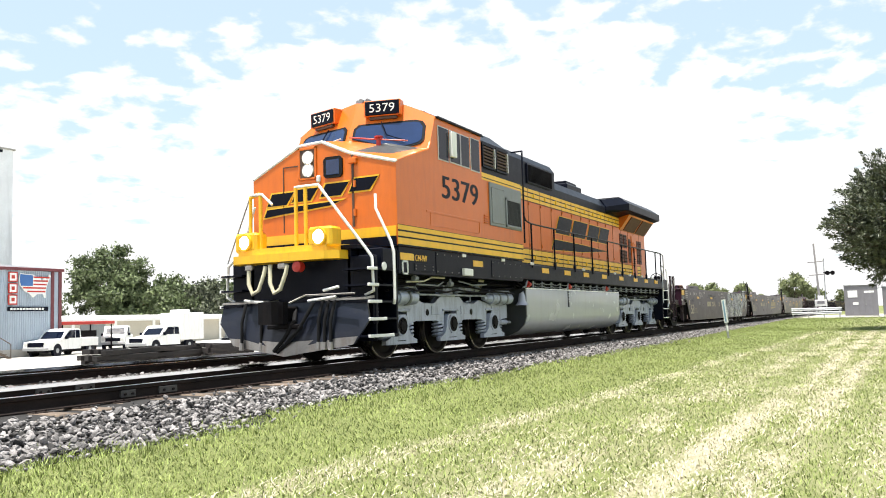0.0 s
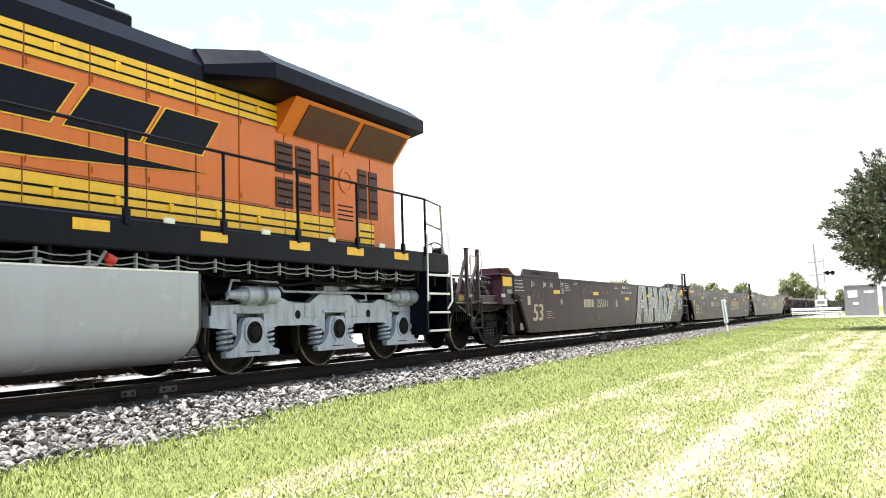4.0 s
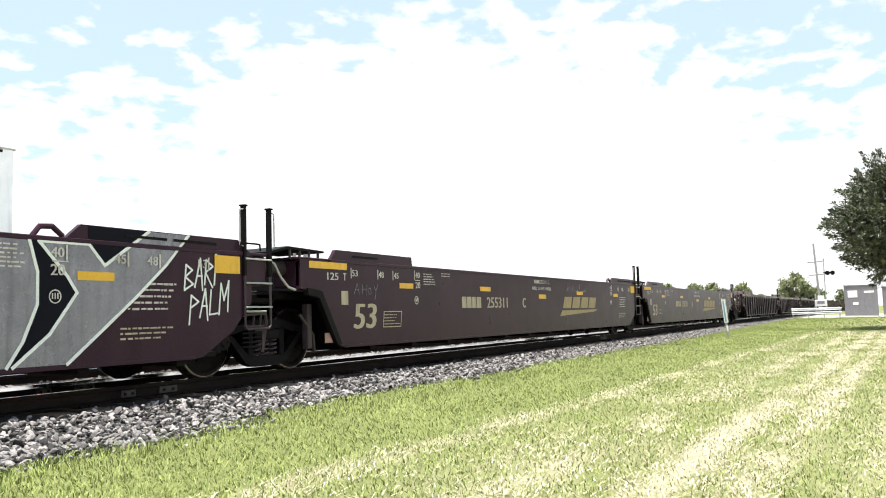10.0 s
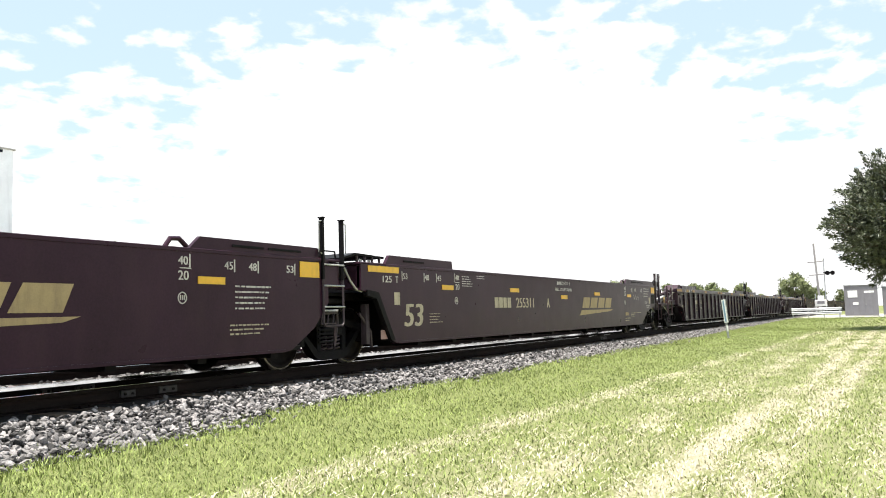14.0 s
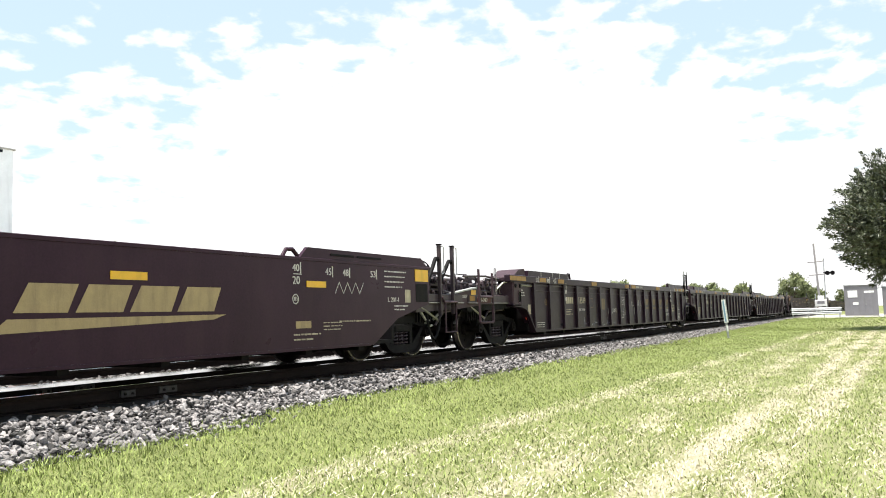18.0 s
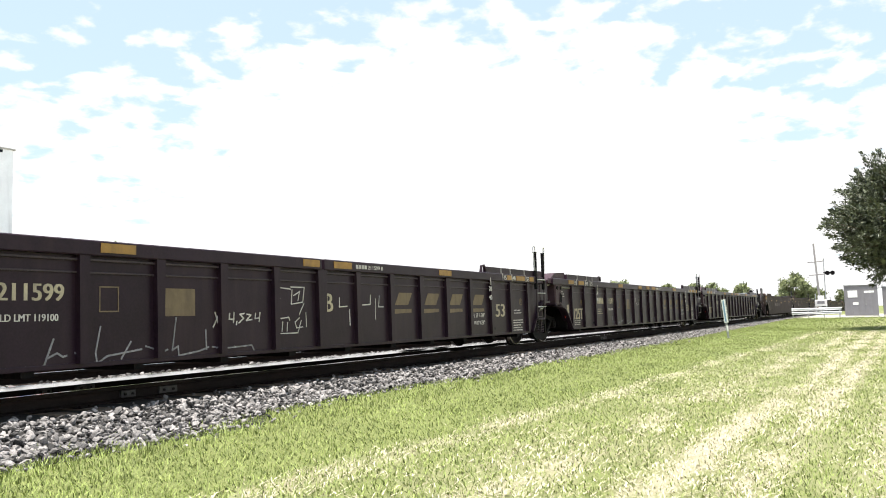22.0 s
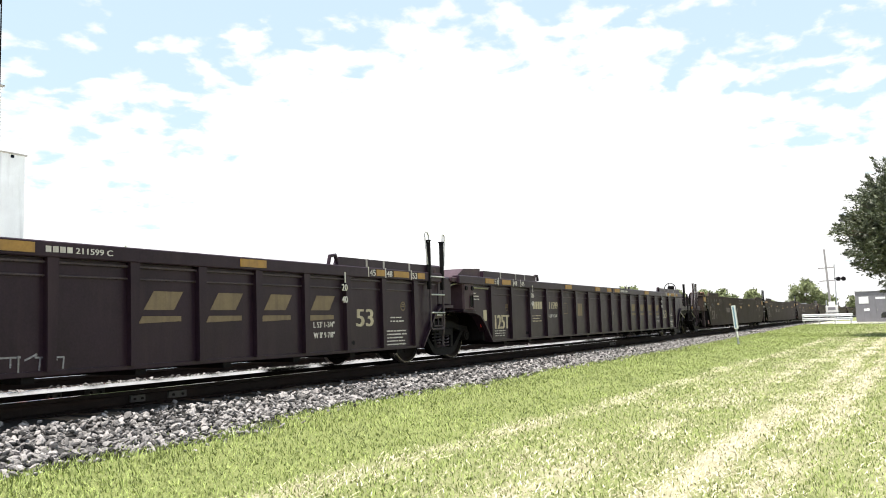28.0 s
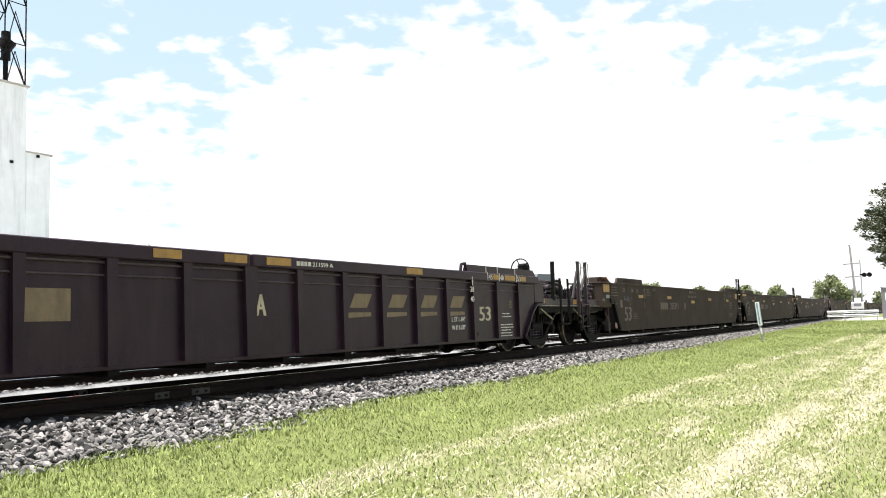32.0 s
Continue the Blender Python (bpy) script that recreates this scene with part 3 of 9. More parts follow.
def wheelset_mesh(r, key={}):
    if r not in key:
        g = Geo()
        for s in (-1, 1):
            y = s * 0.755
            g.disc((0, y, 0), "y", r, 0.13, 32, [(0.06, s * -0.09), (0.13, s * -0.09), (0.14, s * -0.02), (r * 0.80, s * 0.01), (r * 0.86, s * -0.045), (r + 0.026, s * -0.06), (r + 0.022, s * -0.033),
                                                  (r, s * -0.025), (r - 0.004, s * 0.07), (r * 0.87, s * 0.07), (r * 0.80, s * 0.035), (0.15, s * 0.0), (0.13, s * 0.07), (0.06, s * 0.07)])
            for k in range(5):
                a = 2 * math.pi * k / 5
                g.rod((0.55 * r * math.cos(a), y, 0.55 * r * math.sin(a)), (0.55 * r * math.cos(a), y + s * 0.03, 0.55 * r * math.sin(a)), 0.035, 8)
        g.rod((0, -1.1, 0), (0, 1.1, 0), 0.085, 12)
        n0 = len(g.f)
        for s in (-1, 1):
            y = s * 0.755
            g.disc((0, y, 0), "y", r, 0.1, 32, [(r - 0.002, s * -0.024), (r + 0.003, s * -0.02), (r + 0.003, s * 0.066), (r - 0.012, s * 0.073), (r * 0.955, s * 0.0725)])
        me = key[r] = g.mesh("wheelset")
        me.materials.append(WHEEL)
        me.materials.append(TREAD)
        for p in me.polygons[n0:]:
            p.material_index = 1
    return key[r]


def add_wheelset(x, r, parent):
    me = wheelset_mesh(r)
    ws = part("wheelset", me, None, parent, "dark rusty wheel pair on an axle", pose(x, 0, r))
    WHEELSETS.append((ws, r, x))
    return ws


def freight_truck(x, parent, ox):
    """Three-piece truck: cast side frames, springs, bolster, two wheelsets."""
    me = FREIGHT.get("frame")
    if me is None:
        g = Geo()
        for s in (-1, 1):
            y0, y1 = (s * 1.05 - 0.07, s * 1.05 + 0.07)
            # upper chord, lower chord and columns leave the two side openings
            g.prism([(-1.03, 0.50), (-1.0, 0.62), (-0.5, 0.68), (-0.34, 0.74), (0.34, 0.74), (0.5, 0.68), (1.0, 0.62), (1.03, 0.50), (0.72, 0.54), (0.4, 0.61), (-0.4, 0.61), (-0.72, 0.54)], "y", y0, y1)
            g.prism([(-0.80, 0.53), (-0.70, 0.53), (-0.36, 0.24), (0.36, 0.24), (0.70, 0.53), (0.80, 0.53), (0.44, 0.16), (0.26, 0.10), (-0.26, 0.10), (-0.44, 0.16)], "y", y0, y1)
            for cx in (-0.33, 0.33):
                g.box(cx - 0.05, cx + 0.05, y0, y1, 0.22, 0.64, 0.01)
            g.box(-0.26, 0.26, s * 1.05 - 0.10, s * 1.05 + 0.10, 0.46, 0.60, 0.02)
        g.box(-0.22, 0.22, -1.1, 1.1, 0.44, 0.66, 0.03)
        me = FREIGHT["frame"] = g.mesh("side_frames")
        me.materials.append(UNDER)
        for s in (-1, 1):
            sp = Geo()
            for cx in (-0.17, 0.0, 0.17):
                sp.coil((cx, s * 1.05, 0.23), 0.068, 0.24, 4, 0.016, 5, 10)
            FREIGHT["springs", s] = sp.mesh("spring_nest")
            FREIGHT["springs", s].materials.append(PIPE)
            bx = Geo()
            for cx in (0.0,):
                bx.rod((cx, s * 0.98, 0.455), (cx, s * 1.16, 0.455), 0.105, 14)
                bx.rod((cx, s * 1.16, 0.455), (cx, s * 1.175, 0.455), 0.07, 10)
                for a in range(3):
                    bx.rod((cx + 0.05 * math.cos(a * 2.09), s * 1.17, 0.455 + 0.05 * math.sin(a * 2.09)), (cx + 0.05 * math.cos(a * 2.09), s * 1.19, 0.455 + 0.05 * math.sin(a * 2.09)), 0.013, 6)
            FREIGHT["boxes", s] = bx.mesh("bearing_cap")
            FREIGHT["boxes", s].materials.append(WHEEL)
    tr = part("truck", FREIGHT["frame"], None, parent, "grimy cast steel truck frame", pose(x + ox, 0, 0))
    for s in (-1, 1):
        part("spring_nest", FREIGHT["springs", s], None, tr, "coil spring nest")
        for cx in (-0.89, 0.89):
            part("bearing_cap", FREIGHT["boxes", s], None, tr, "bolted bearing end cap", pose(cx, 0, 0))
    for dx in (-0.89, 0.89):
        add_wheelset(dx, 0.457, tr)
    return tr


FREIGHT = {}


# ---------------------------------------------------------------- locomotive
AXLES = (-1.97, 0.0, 1.97)


def loco_truck(u, parent, ox):
    """Three-axle cast truck in silver paint: side frames with square openings, bell-shaped journal boxes, springs, brake gear."""
    g = Geo()
    top = [(-2.75, 0.93), (-2.0, 0.95), (-1.62, 1.0), (-1.3, 1.04), (-1.08, 0.97), (-0.66, 0.97), (-0.42, 1.10), (0.42, 1.10), (0.66, 0.97), (1.08, 0.97), (1.3, 1.04), (1.62, 1.0), (2.0, 0.95), (2.8, 0.93)]
    low = [(2.8, 0.65), (2.42, 0.62), (2.25, 0.52), (2.24, 0.82), (1.70, 0.82), (1.68, 0.52), (1.56, 0.60), (1.40, 0.645), (0.58, 0.645), (0.42, 0.60), (0.28, 0.52), (0.27, 0.82)]
    low = low + [(-x, z) for x, z in reversed(low)]
    low[-1] = (-2.75, 0.65)
    for s in (-1, 1):
        g.prism(top + low, "y", *sorted((s * 1.02, s * 1.14)))
        # raised lip over each opening, and a thick lower edge
        for dx in AXLES:
            g.box(dx - 0.34, dx + 0.34, *sorted((s * 1.13, s * 1.17)), 0.825, 0.86, 0.008)
    g.box(-2.5, 2.5, -0.9, -0.7, 0.75, 1.0, 0.03)
    g.box(-2.5, 2.5, 0.7, 0.9, 0.75, 1.0, 0.03)
    for dx in (-1.0, 1.0):
        g.box(dx - 0.2, dx + 0.2, -1.03, 1.03, 0.8, 1.0, 0.03)
    tr = part("truck", g, SILVER, parent, "dirty silver three-axle truck", pose(u + ox, 0, 0))
    bell = [(-0.53, 0.25), (0.53, 0.25), (0.54, 0.32), (0.42, 0.35), (0.31, 0.42), (0.25, 0.52), (0.21, 0.72), (0.14, 0.77), (-0.14, 0.77), (-0.21, 0.72), (-0.25, 0.52), (-0.31, 0.42), (-0.42, 0.35), (-0.54, 0.32)]
    for s in (-1, 1):
        for dx in AXLES:
            q = Geo().prism([(dx + x, z) for x, z in bell], "y", *sorted((s * 1.10, s * 1.19)))
            jb = part("journal_box", q, SILVER, tr, "silver bell-shaped journal box")
            q = Geo()
            n = 8
            q.add([(dx + r * math.cos((k + 0.5) * math.pi / 4), s * y, 0.57 + r * math.sin((k + 0.5) * math.pi / 4)) for r, y in ((0.195, 1.185), (0.195, 1.205), (0.15, 1.21)) for k in range(n)],
                  [(i * n + k, i * n + (k + 1) % n, (i + 1) * n + (k + 1) % n, (i + 1) * n + k) for i in (0, 1) for k in range(n)])
            part("cap_ring", q, SILVER, jb)
            part("journal_cap", Geo().disc((dx, s * 1.19, 0.57), "y", 0.15, 0.1, 20, [(0.15, 0), (0.15, s * 0.03), (0.10, s * 0.025), (0.09, s * 0.045), (0.001, s * 0.05)]), UNDER, jb, "round dark journal cap")
            q = Geo()
            for k in range(6):
                a = k * math.pi / 3
                q.rod((dx + 0.12 * math.cos(a), s * 1.20, 0.57 + 0.12 * math.sin(a)), (dx + 0.12 * math.cos(a), s * 1.235, 0.57 + 0.12 * math.sin(a)), 0.014, 6)
            part("cap_bolt_ring", q, WHEEL, jb)
            part("foot_seam", Geo().box(dx - 0.16, dx + 0.14, *sorted((s * 1.19, s * 1.194)), 0.305, 0.318), WHEEL, jb)
            for e in (-0.42, 0.42):
                q = Geo().coil((dx + e, s * 1.06, 0.345), 0.095, 0.27, 4, 0.024, 5, 10)
                part("spring", q, SILVER, tr, "silver coil spring")
        for dx in (-0.94, 0.94):
            part("casting_hole", Geo().rod((dx, s * 1.136, 0.80), (dx, s * 1.143, 0.80), 0.065, 14), UNDER, tr, "dark casting hole")
        for dx in (-0.62, 0.62, 2.1):
            part("cover_plate", Geo().box(dx - 0.16, dx + 0.16, *sorted((s * 1.135, s * 1.152)), 0.755, 0.925, 0.006), SILVER, tr)
        # brake cylinders at the ends
        for x0, x1, z in ((1.62, 2.78, 1.08), (-2.30, -1.55, 1.07)):
            c = Geo().rod((x0 + 0.12, s * 1.20, z), (x1, s * 1.20, z), 0.125, 16)
            c.rod((x0 - 0.18, s * 1.19, z), (x0 + 0.14, s * 1.20, z), 0.045, 10, 0.10)
            cy = part("brake_cylinder", c, SILVER, tr, "silver brake cylinder")
            for xc in (x0 + 0.42, x1 - 0.34):
                part("clamp_band", Geo().rod((xc, s * 1.20, z), (xc + 0.05, s * 1.20, z), 0.145, 16), PANEL, cy)
            part("saddle", Geo().box(x0 + 0.2, x1 - 0.15, *sorted((s * 1.06, s * 1.2)), 0.93, 1.0, 0.01), SILVER, cy)
        part("brake_pipe", Geo().tube([(-2.5, s * 1.2, 1.0), (-2.42, s * 1.21, 1.26), (-1.5, s * 1.21, 1.26), (-1.35, s * 1.21, 1.13), (1.55, s * 1.21, 1.13), (1.72, s * 1.22, 1.235), (2.7, s * 1.24, 1.245), (2.78, s * 1.24, 1.2), (2.78, s * 1.24, 1.05)], 0.02, 6), SILVER, tr, "silver brake pipe")
        part("brake_pipe", Geo().tube([(0.55, s * 1.2, 1.13), (0.78, s * 1.2, 1.11), (0.80, s * 1.2, 1.02), (0.6, s * 1.2, 1.0)], 0.016, 6), SILVER, tr)
        # finned pedestal, damper and hose arch over the middle
        q = Geo().box(-0.40, 0.20, *sorted((s * 0.95, s * 1.16)), 1.10, 1.16, 0.01)
        for k in range(3):
            q.prism([(-0.28 + k * 0.14, 1.16), (-0.26 + k * 0.14, 1.33), (-0.19 + k * 0.14, 1.33), (-0.12 + k * 0.14, 1.16)], "y", *sorted((s * 0.97, s * 1.13)))
        part("pedestal", q, SILVER, tr, "finned silver pedestal")
        q = Geo().rod((0.28, s * 1.16, 1.25), (0.62, s * 1.16, 1.26), 0.065, 12).rod((0.62, s * 1.16, 1.26), (1.05, s * 1.16, 1.275), 0.05, 12).rod((0.20, s * 1.16, 1.25), (0.29, s * 1.16, 1.25), 0.085, 10).rod((1.0, s * 1.16, 1.27), (1.22, s * 1.16, 1.28), 0.07, 8)
        part("damper", q, SILVER, tr, "silver damper")
        part("damper", Geo().rod((2.28, s * 1.12, 0.56), (2.75, s * 1.12, 0.555), 0.055, 10).rod((2.7, s * 1.12, 0.555), (3.0, s * 1.12, 0.55), 0.03, 8), SILVER, tr)
        for k in range(4):
            x = 1.24 + 0.07 * k
            part("motor_cable", Geo().tube([(x - 0.04, s * 1.1, 1.2), (x, s * 1.17, 1.38), (x + 0.06, s * 1.18, 1.46), (x + 0.12, s * 1.1, 1.5)], 0.016, 5), HOSE, tr, "pale motor cable")
        part("sand_hose", Geo().tube([(-2.9, s * 1.1, 1.35), (-2.75, s * 1.15, 0.9), (-2.62, s * 0.95, 0.2)], 0.022, 6), RUBBER, tr)
    for dx in (-0.98, 0.98, 0.0):
        part("traction_motor", Geo().rod((dx, -0.55, 0.5), (dx, 0.55, 0.5), 0.33, 14), UNDER, tr)
    for dx in AXLES:
        add_wheelset(dx, 0.533, tr)
    return tr


def locomotive():
    ox = -21.0
    T = thing("locomotive", "orange, yellow and black diesel freight locomotive, worn and clean, headlamps lit", "locomotive", pose(21, 0, 0))
    RIDERS.append((T, 21.0))
    P = lambda name, g, m, parent=T, label="", angle=35: part(name, g, m, parent, label, angle=angle)

    # frame and sills
    g = Geo(ox)
    g.box(11.55, 32.0, -0.75, 0.75, 1.05, 1.55, 0.03)
    g.box(11.6, 32.0, -1.50, 1.50, 1.52, 1.88, 0.02)
    P("underframe", g, BLACK, label="black steel frame and sill")
    g = Geo(ox)
    for u in (12.15, 15.0, 17.0, 18.85, 20.45, 22.0, 23.7, 25.5, 27.2, 28.6, 30.0):
        for s in (-1, 1):
            yy = 1.517 if u < 17.2 else 1.502
            P("sill_reflector", Geo(ox).box(u, u + 0.46, *sorted((s * (yy - 0.02), s * (yy + 0.006))), 1.70, 1.82), TAPE, label="yellow reflector patch on the sill")
    write("C44-9W", 12.66, -1.522, 1.70, 0.11, 0.42, TAPE, T, "model_lettering", ox=ox, bold=0.006)
    g = Geo(ox)
    for u in (14.5, 16.4, 18.1, 21.9, 24.9, 26.6, 28.1, 29.5):
        for s in (-1, 1):
            P("step_light", Geo(ox).box(u, u + 0.16, *sorted((s * 1.50, s * 1.54)), 1.86, 1.93, 0.01), LENS, label="small pale walkway light")
    # pipes and cables that hang under the walkway
    rng = random.Random(8)
    pipe = lambda pts, r: P("underfloor_pipe", Geo(ox).tube(pts, r, 5), UNDER, label="dark pipe under the walkway")
    for s in (-1, 1):
        for k in range(3):
            pipe([(17.6 + i * 0.34, s * (1.36 - 0.05 * k), 1.46 - 0.05 * k - (0.06 if i % 3 == 1 else 0.0) - rng.uniform(0, 0.02)) for i in range(42)], 0.018)
        for k in range(4):
            pipe([(11.9 + i * 0.55, s * (1.2 + 0.05 * k), 1.42 - 0.07 * k + rng.uniform(-0.04, 0.03)) for i in range(11)], 0.02)
            pipe([(26.4 + i * 0.5, s * (1.15 + 0.06 * k), 1.44 - 0.07 * k + rng.uniform(-0.05, 0.03)) for i in range(11)], 0.02)
        for i in range(23):
            u = 17.9 + 0.62 * i
            P("pipe_hanger", Geo(ox).box(u, u + 0.05, *sorted((s * 1.2, s * 1.42)), 1.28, 1.53, 0.0), UNDER)
    # pale brake pipes and fittings that show below the cab sill
    for pts, m in (([(12.6, -1.36, 1.34), (13.2, -1.38, 1.36), (13.5, -1.38, 1.44), (14.0, -1.38, 1.44)], HOSE), ([(12.9, -1.40, 1.30), (13.7, -1.40, 1.29), (13.9, -1.40, 1.36)], PANEL), ([(14.6, -1.38, 1.40), (15.2, -1.40, 1.33), (15.9, -1.38, 1.36)], PANEL)):
        P("brake_line", Geo(ox).tube(pts, 0.016, 6), m, label="pale bent brake line")
    for u, z in ((12.75, 1.40), (14.1, 1.33)):
        P("pipe_fitting", Geo(ox).rod((u, -1.42, z), (u + 0.12, -1.42, z), 0.05, 10).rod((u + 0.06, -1.42, z), (u + 0.06, -1.42, z + 0.10), 0.025, 8), PANEL, label="pale pipe fitting")
    for u0 in (12.4, 15.6, 26.6, 28.4, 30.0):
        for s in (-1, 1):
            P("underfloor_box", Geo(ox).box(u0, u0 + 0.55, *sorted((s * 0.85, s * 1.15)), 1.22, 1.5, 0.03), UNDER)
    for u in (18.05, 20.9, 24.2):
        f = P("fuel_cutoff", Geo(ox).rod((u, -1.44, 1.34), (u, -1.44, 1.47), 0.045, 10).rod((u - 0.06, -1.47, 1.44), (u + 0.05, -1.47, 1.40), 0.05, 10), RED, label="red fuel cut-off fitting")
        P("cutoff_pipe", Geo(ox).tube([(u - 0.3, -1.44, 1.33), (u - 0.15, -1.45, 1.36), (u - 0.05, -1.45, 1.5)], 0.02, 6), PANEL, f)
    # cable loops hung on pale clips below the walkway
    for k in range(20):
        u = 18.35 + k * 0.62
        P("cable_clip", Geo(ox).box(u, u + 0.03, -1.46, -1.42, 1.33, 1.5, 0.004), PANEL, label="pale cable clip")
        for j in range(2):
            P("hung_cable", Geo(ox).tube([(u + 0.02, -1.45, 1.46 - 0.07 * j), (u + 0.2, -1.45, 1.43 - 0.07 * j), (u + 0.42, -1.45, 1.43 - 0.07 * j), (u + 0.62, -1.45, 1.46 - 0.07 * j)], 0.009, 4), PANEL)
    # deep sill below the cab with bolted panels
    for s in (-1, 1):
        ys = sorted((s * 1.38, s * 1.515))
        sill = P("cab_sill", Geo(ox).box(12.1, 17.6, *ys, 1.46, 1.935, 0.012), BLACK, label="deep black sill below the cab")
        for u0, u1, z0, z1 in ((12.62, 13.34, 1.52, 1.66), (13.42, 14.38, 1.50, 1.90), (15.88, 17.5, 1.50, 1.86)):
            pn = P("sill_panel", Geo(ox).box(u0, u1, *sorted((s * 1.51, s * 1.527)), z0, z1, 0.006), BLACK, sill)
            n = int((u1 - u0) / 0.3) + 1
            for i in range(n):
                for z in (z0 + 0.04, z1 - 0.04):
                    uu = u0 + 0.05 + (u1 - u0 - 0.1) * i / max(1, n - 1)
                    P("panel_bolt", Geo(ox).rod((uu, s * 1.525, z), (uu, s * 1.534, z), 0.012, 6), STEEL, pn)
        P("pale_step_box", Geo(ox).box(14.50, 14.88, *sorted((s * 1.50, s * 1.58)), 1.50, 1.64, 0.012), WHITE, sill, "pale bracket on the sill")
        q = Geo(ox)
        for a, b, c, d in ((12.20, 12.40, 1.66, 1.69), (12.20, 12.40, 1.45, 1.48), (12.20, 12.23, 1.45, 1.69), (12.37, 12.40, 1.45, 1.69)):
            q.box(a, b, *sorted((s * 1.515, s * 1.53)), c, d)
        P("stirrup_frame", q, WHITE, sill, "white stirrup frame")

    # fuel tank
    prof = [(-1.46, 1.31), (-1.46, 0.66), (-1.40, 0.48), (-1.24, 0.33), (-0.98, 0.23), (0.98, 0.23), (1.24, 0.33), (1.40, 0.48), (1.46, 0.66), (1.46, 1.31)]
    tank = P("fuel_tank", Geo(ox).prism(prof, "x", 17.9, 25.5), TANK, label="large smooth grey fuel tank", angle=50)
    for a, b in ((17.845, 17.897), (25.503, 25.55)):
        P("tank_end_plate", Geo(ox).prism([(y * 0.995, z if z < 1.3 else 1.305) for y, z in prof], "x", a, b), TANK_END, tank, "dark tank end")
    for s in (-1, 1):
        P("tank_top_edge", Geo(ox).box(17.9, 25.5, *sorted((s * 1.44, s * 1.468)), 1.305, 1.33, 0.006), WHITE, tank, "pale top edge")
        P("sight_glass", Geo(ox).box(20.74, 20.82, *sorted((s * 1.455, s * 1.475)), 0.88, 1.29, 0.006), BLACK, tank, "dark fuel sight glass")
    g = Geo(ox)
    for z in (1.0, 1.07, 1.14, 1.21):
        g.box(20.76, 20.80, -1.482, -1.474, z, z + 0.04)
    P("gauge_windows", g, LENS, tank)
    for u in (18.6, 21.9, 23.4, 24.9):
        P("filler_cap", Geo(ox).rod((u, -1.35, 1.29), (u, -1.35, 1.40), 0.06, 12), TANK, tank)
    bell = Geo(ox)
    n = 18
    pr = [(0.02, 1.21), (0.06, 1.20), (0.075, 1.14), (0.09, 1.03), (0.12, 0.97), (0.16, 0.93), (0.15, 0.925)]
    vs = [(17.76 + r * math.cos(2 * math.pi * k / n), -1.40 + r * math.sin(2 * math.pi * k / n), z) for r, z in pr for k in range(n)]
    bell.add(vs, [(i * n + k, i * n + (k + 1) % n, (i + 1) * n + (k + 1) % n, (i + 1) * n + k) for i in range(len(pr) - 1) for k in range(n)])
    bell.rod((17.76, -1.40, 1.2), (17.95, -1.40, 1.25), 0.025, 8)
    P("bell", bell, TANK, label="silver bell on a bracket")

    # nose: a peaked front, its top rising to the windshields
    rk = lambda y, z: 12.62 + 0.4 * (z - 3.4) + 0.29 * abs(y)
    nose = [(-1.553, 1.95), (-1.553, 3.385), (-0.62, 3.63), (-0.02, 3.90), (0.48, 3.88), (1.553, 3.37), (1.553, 1.95)]
    back = [(-1.553, 1.95), (-1.553, 3.79), (-0.75, 3.93), (-0.02, 4.06), (0.48, 4.04), (1.553, 3.79), (1.553, 1.95)]
    k = len(nose)
    g = Geo(ox)
    g.add([(12.02, y, z) for y, z in nose] + [(rk(y, max(z, 3.79)) + 0.01, y, z) for y, z in back],
          [tuple(range(k - 1, -1, -1)), tuple(range(k, 2 * k))] + [(i, (i + 1) % k, k + (i + 1) % k, k + i) for i in range(k)])
    P("nose", g, ORANGE, label="orange safety-cab nose with a peaked top", angle=20)
    # rounded nose edge, sun highlight painted white on top, orange up to the windshields
    g = Geo(ox)
    for p, q in zip(nose[1:5], nose[2:6]):
        g.rod((12.035, p[0], p[1] - 0.012), (12.035, q[0], q[1] - 0.012), 0.034, 8)
    P("nose_edging", g, WHITE, label="rounded nose edge with its sun highlight painted white")
    P("nose_side_edging", Geo(ox).tube([(12.04, -1.515, 3.375), (13.21, -1.53, 3.775), (13.30, -1.53, 3.92)], 0.034, 8), ORANGE, label="rounded orange edge up to the windshield")
    P("nose_deck", Geo(ox).add([(12.12, -1.40, 3.44), (12.12, -0.62, 3.66), (13.02, -0.75, 3.955), (13.2, -1.45, 3.80), (12.12, -1.40, 3.40), (12.12, -0.62, 3.62), (13.02, -0.75, 3.90), (13.2, -1.45, 3.75)],
                               [(0, 1, 2, 3), (4, 7, 6, 5), (0, 4, 5, 1), (1, 5, 6, 2), (2, 6, 7, 3), (3, 7, 4, 0)]), TANK_END, label="dark non-slip nose deck")
    # yellow band and black base of the nose and cab
    for z0, z1, m, nm in ((1.96, 2.07, YELLOW, "yellow_band"), (2.10, 2.18, YELLOW, "yellow_band"), (2.21, 2.29, YELLOW, "yellow_band")):
        for s in (-1, 1):
            P(nm, Geo(ox).box(12.03, 17.58, *sorted((s * 1.555, s * 1.560)), z0, z1), m, label="yellow stripe with black pinlines")
    for s in (-1, 1):
        P("pinline_panel", Geo(ox).box(12.03, 17.58, *sorted((s * 1.545, s * 1.5560)), 1.93, 2.30), BLACK)
    g = Geo(ox)
    g.box(12.004, 12.016, -1.535, 1.535, 2.10, 2.27)
    P("nose_band", g, YELLOW, label="yellow stripe round the nose")
    g = Geo(ox)
    g.box(12.002, 12.014, -1.54, 1.54, 1.93, 2.095)
    P("nose_base", g, BLACK)
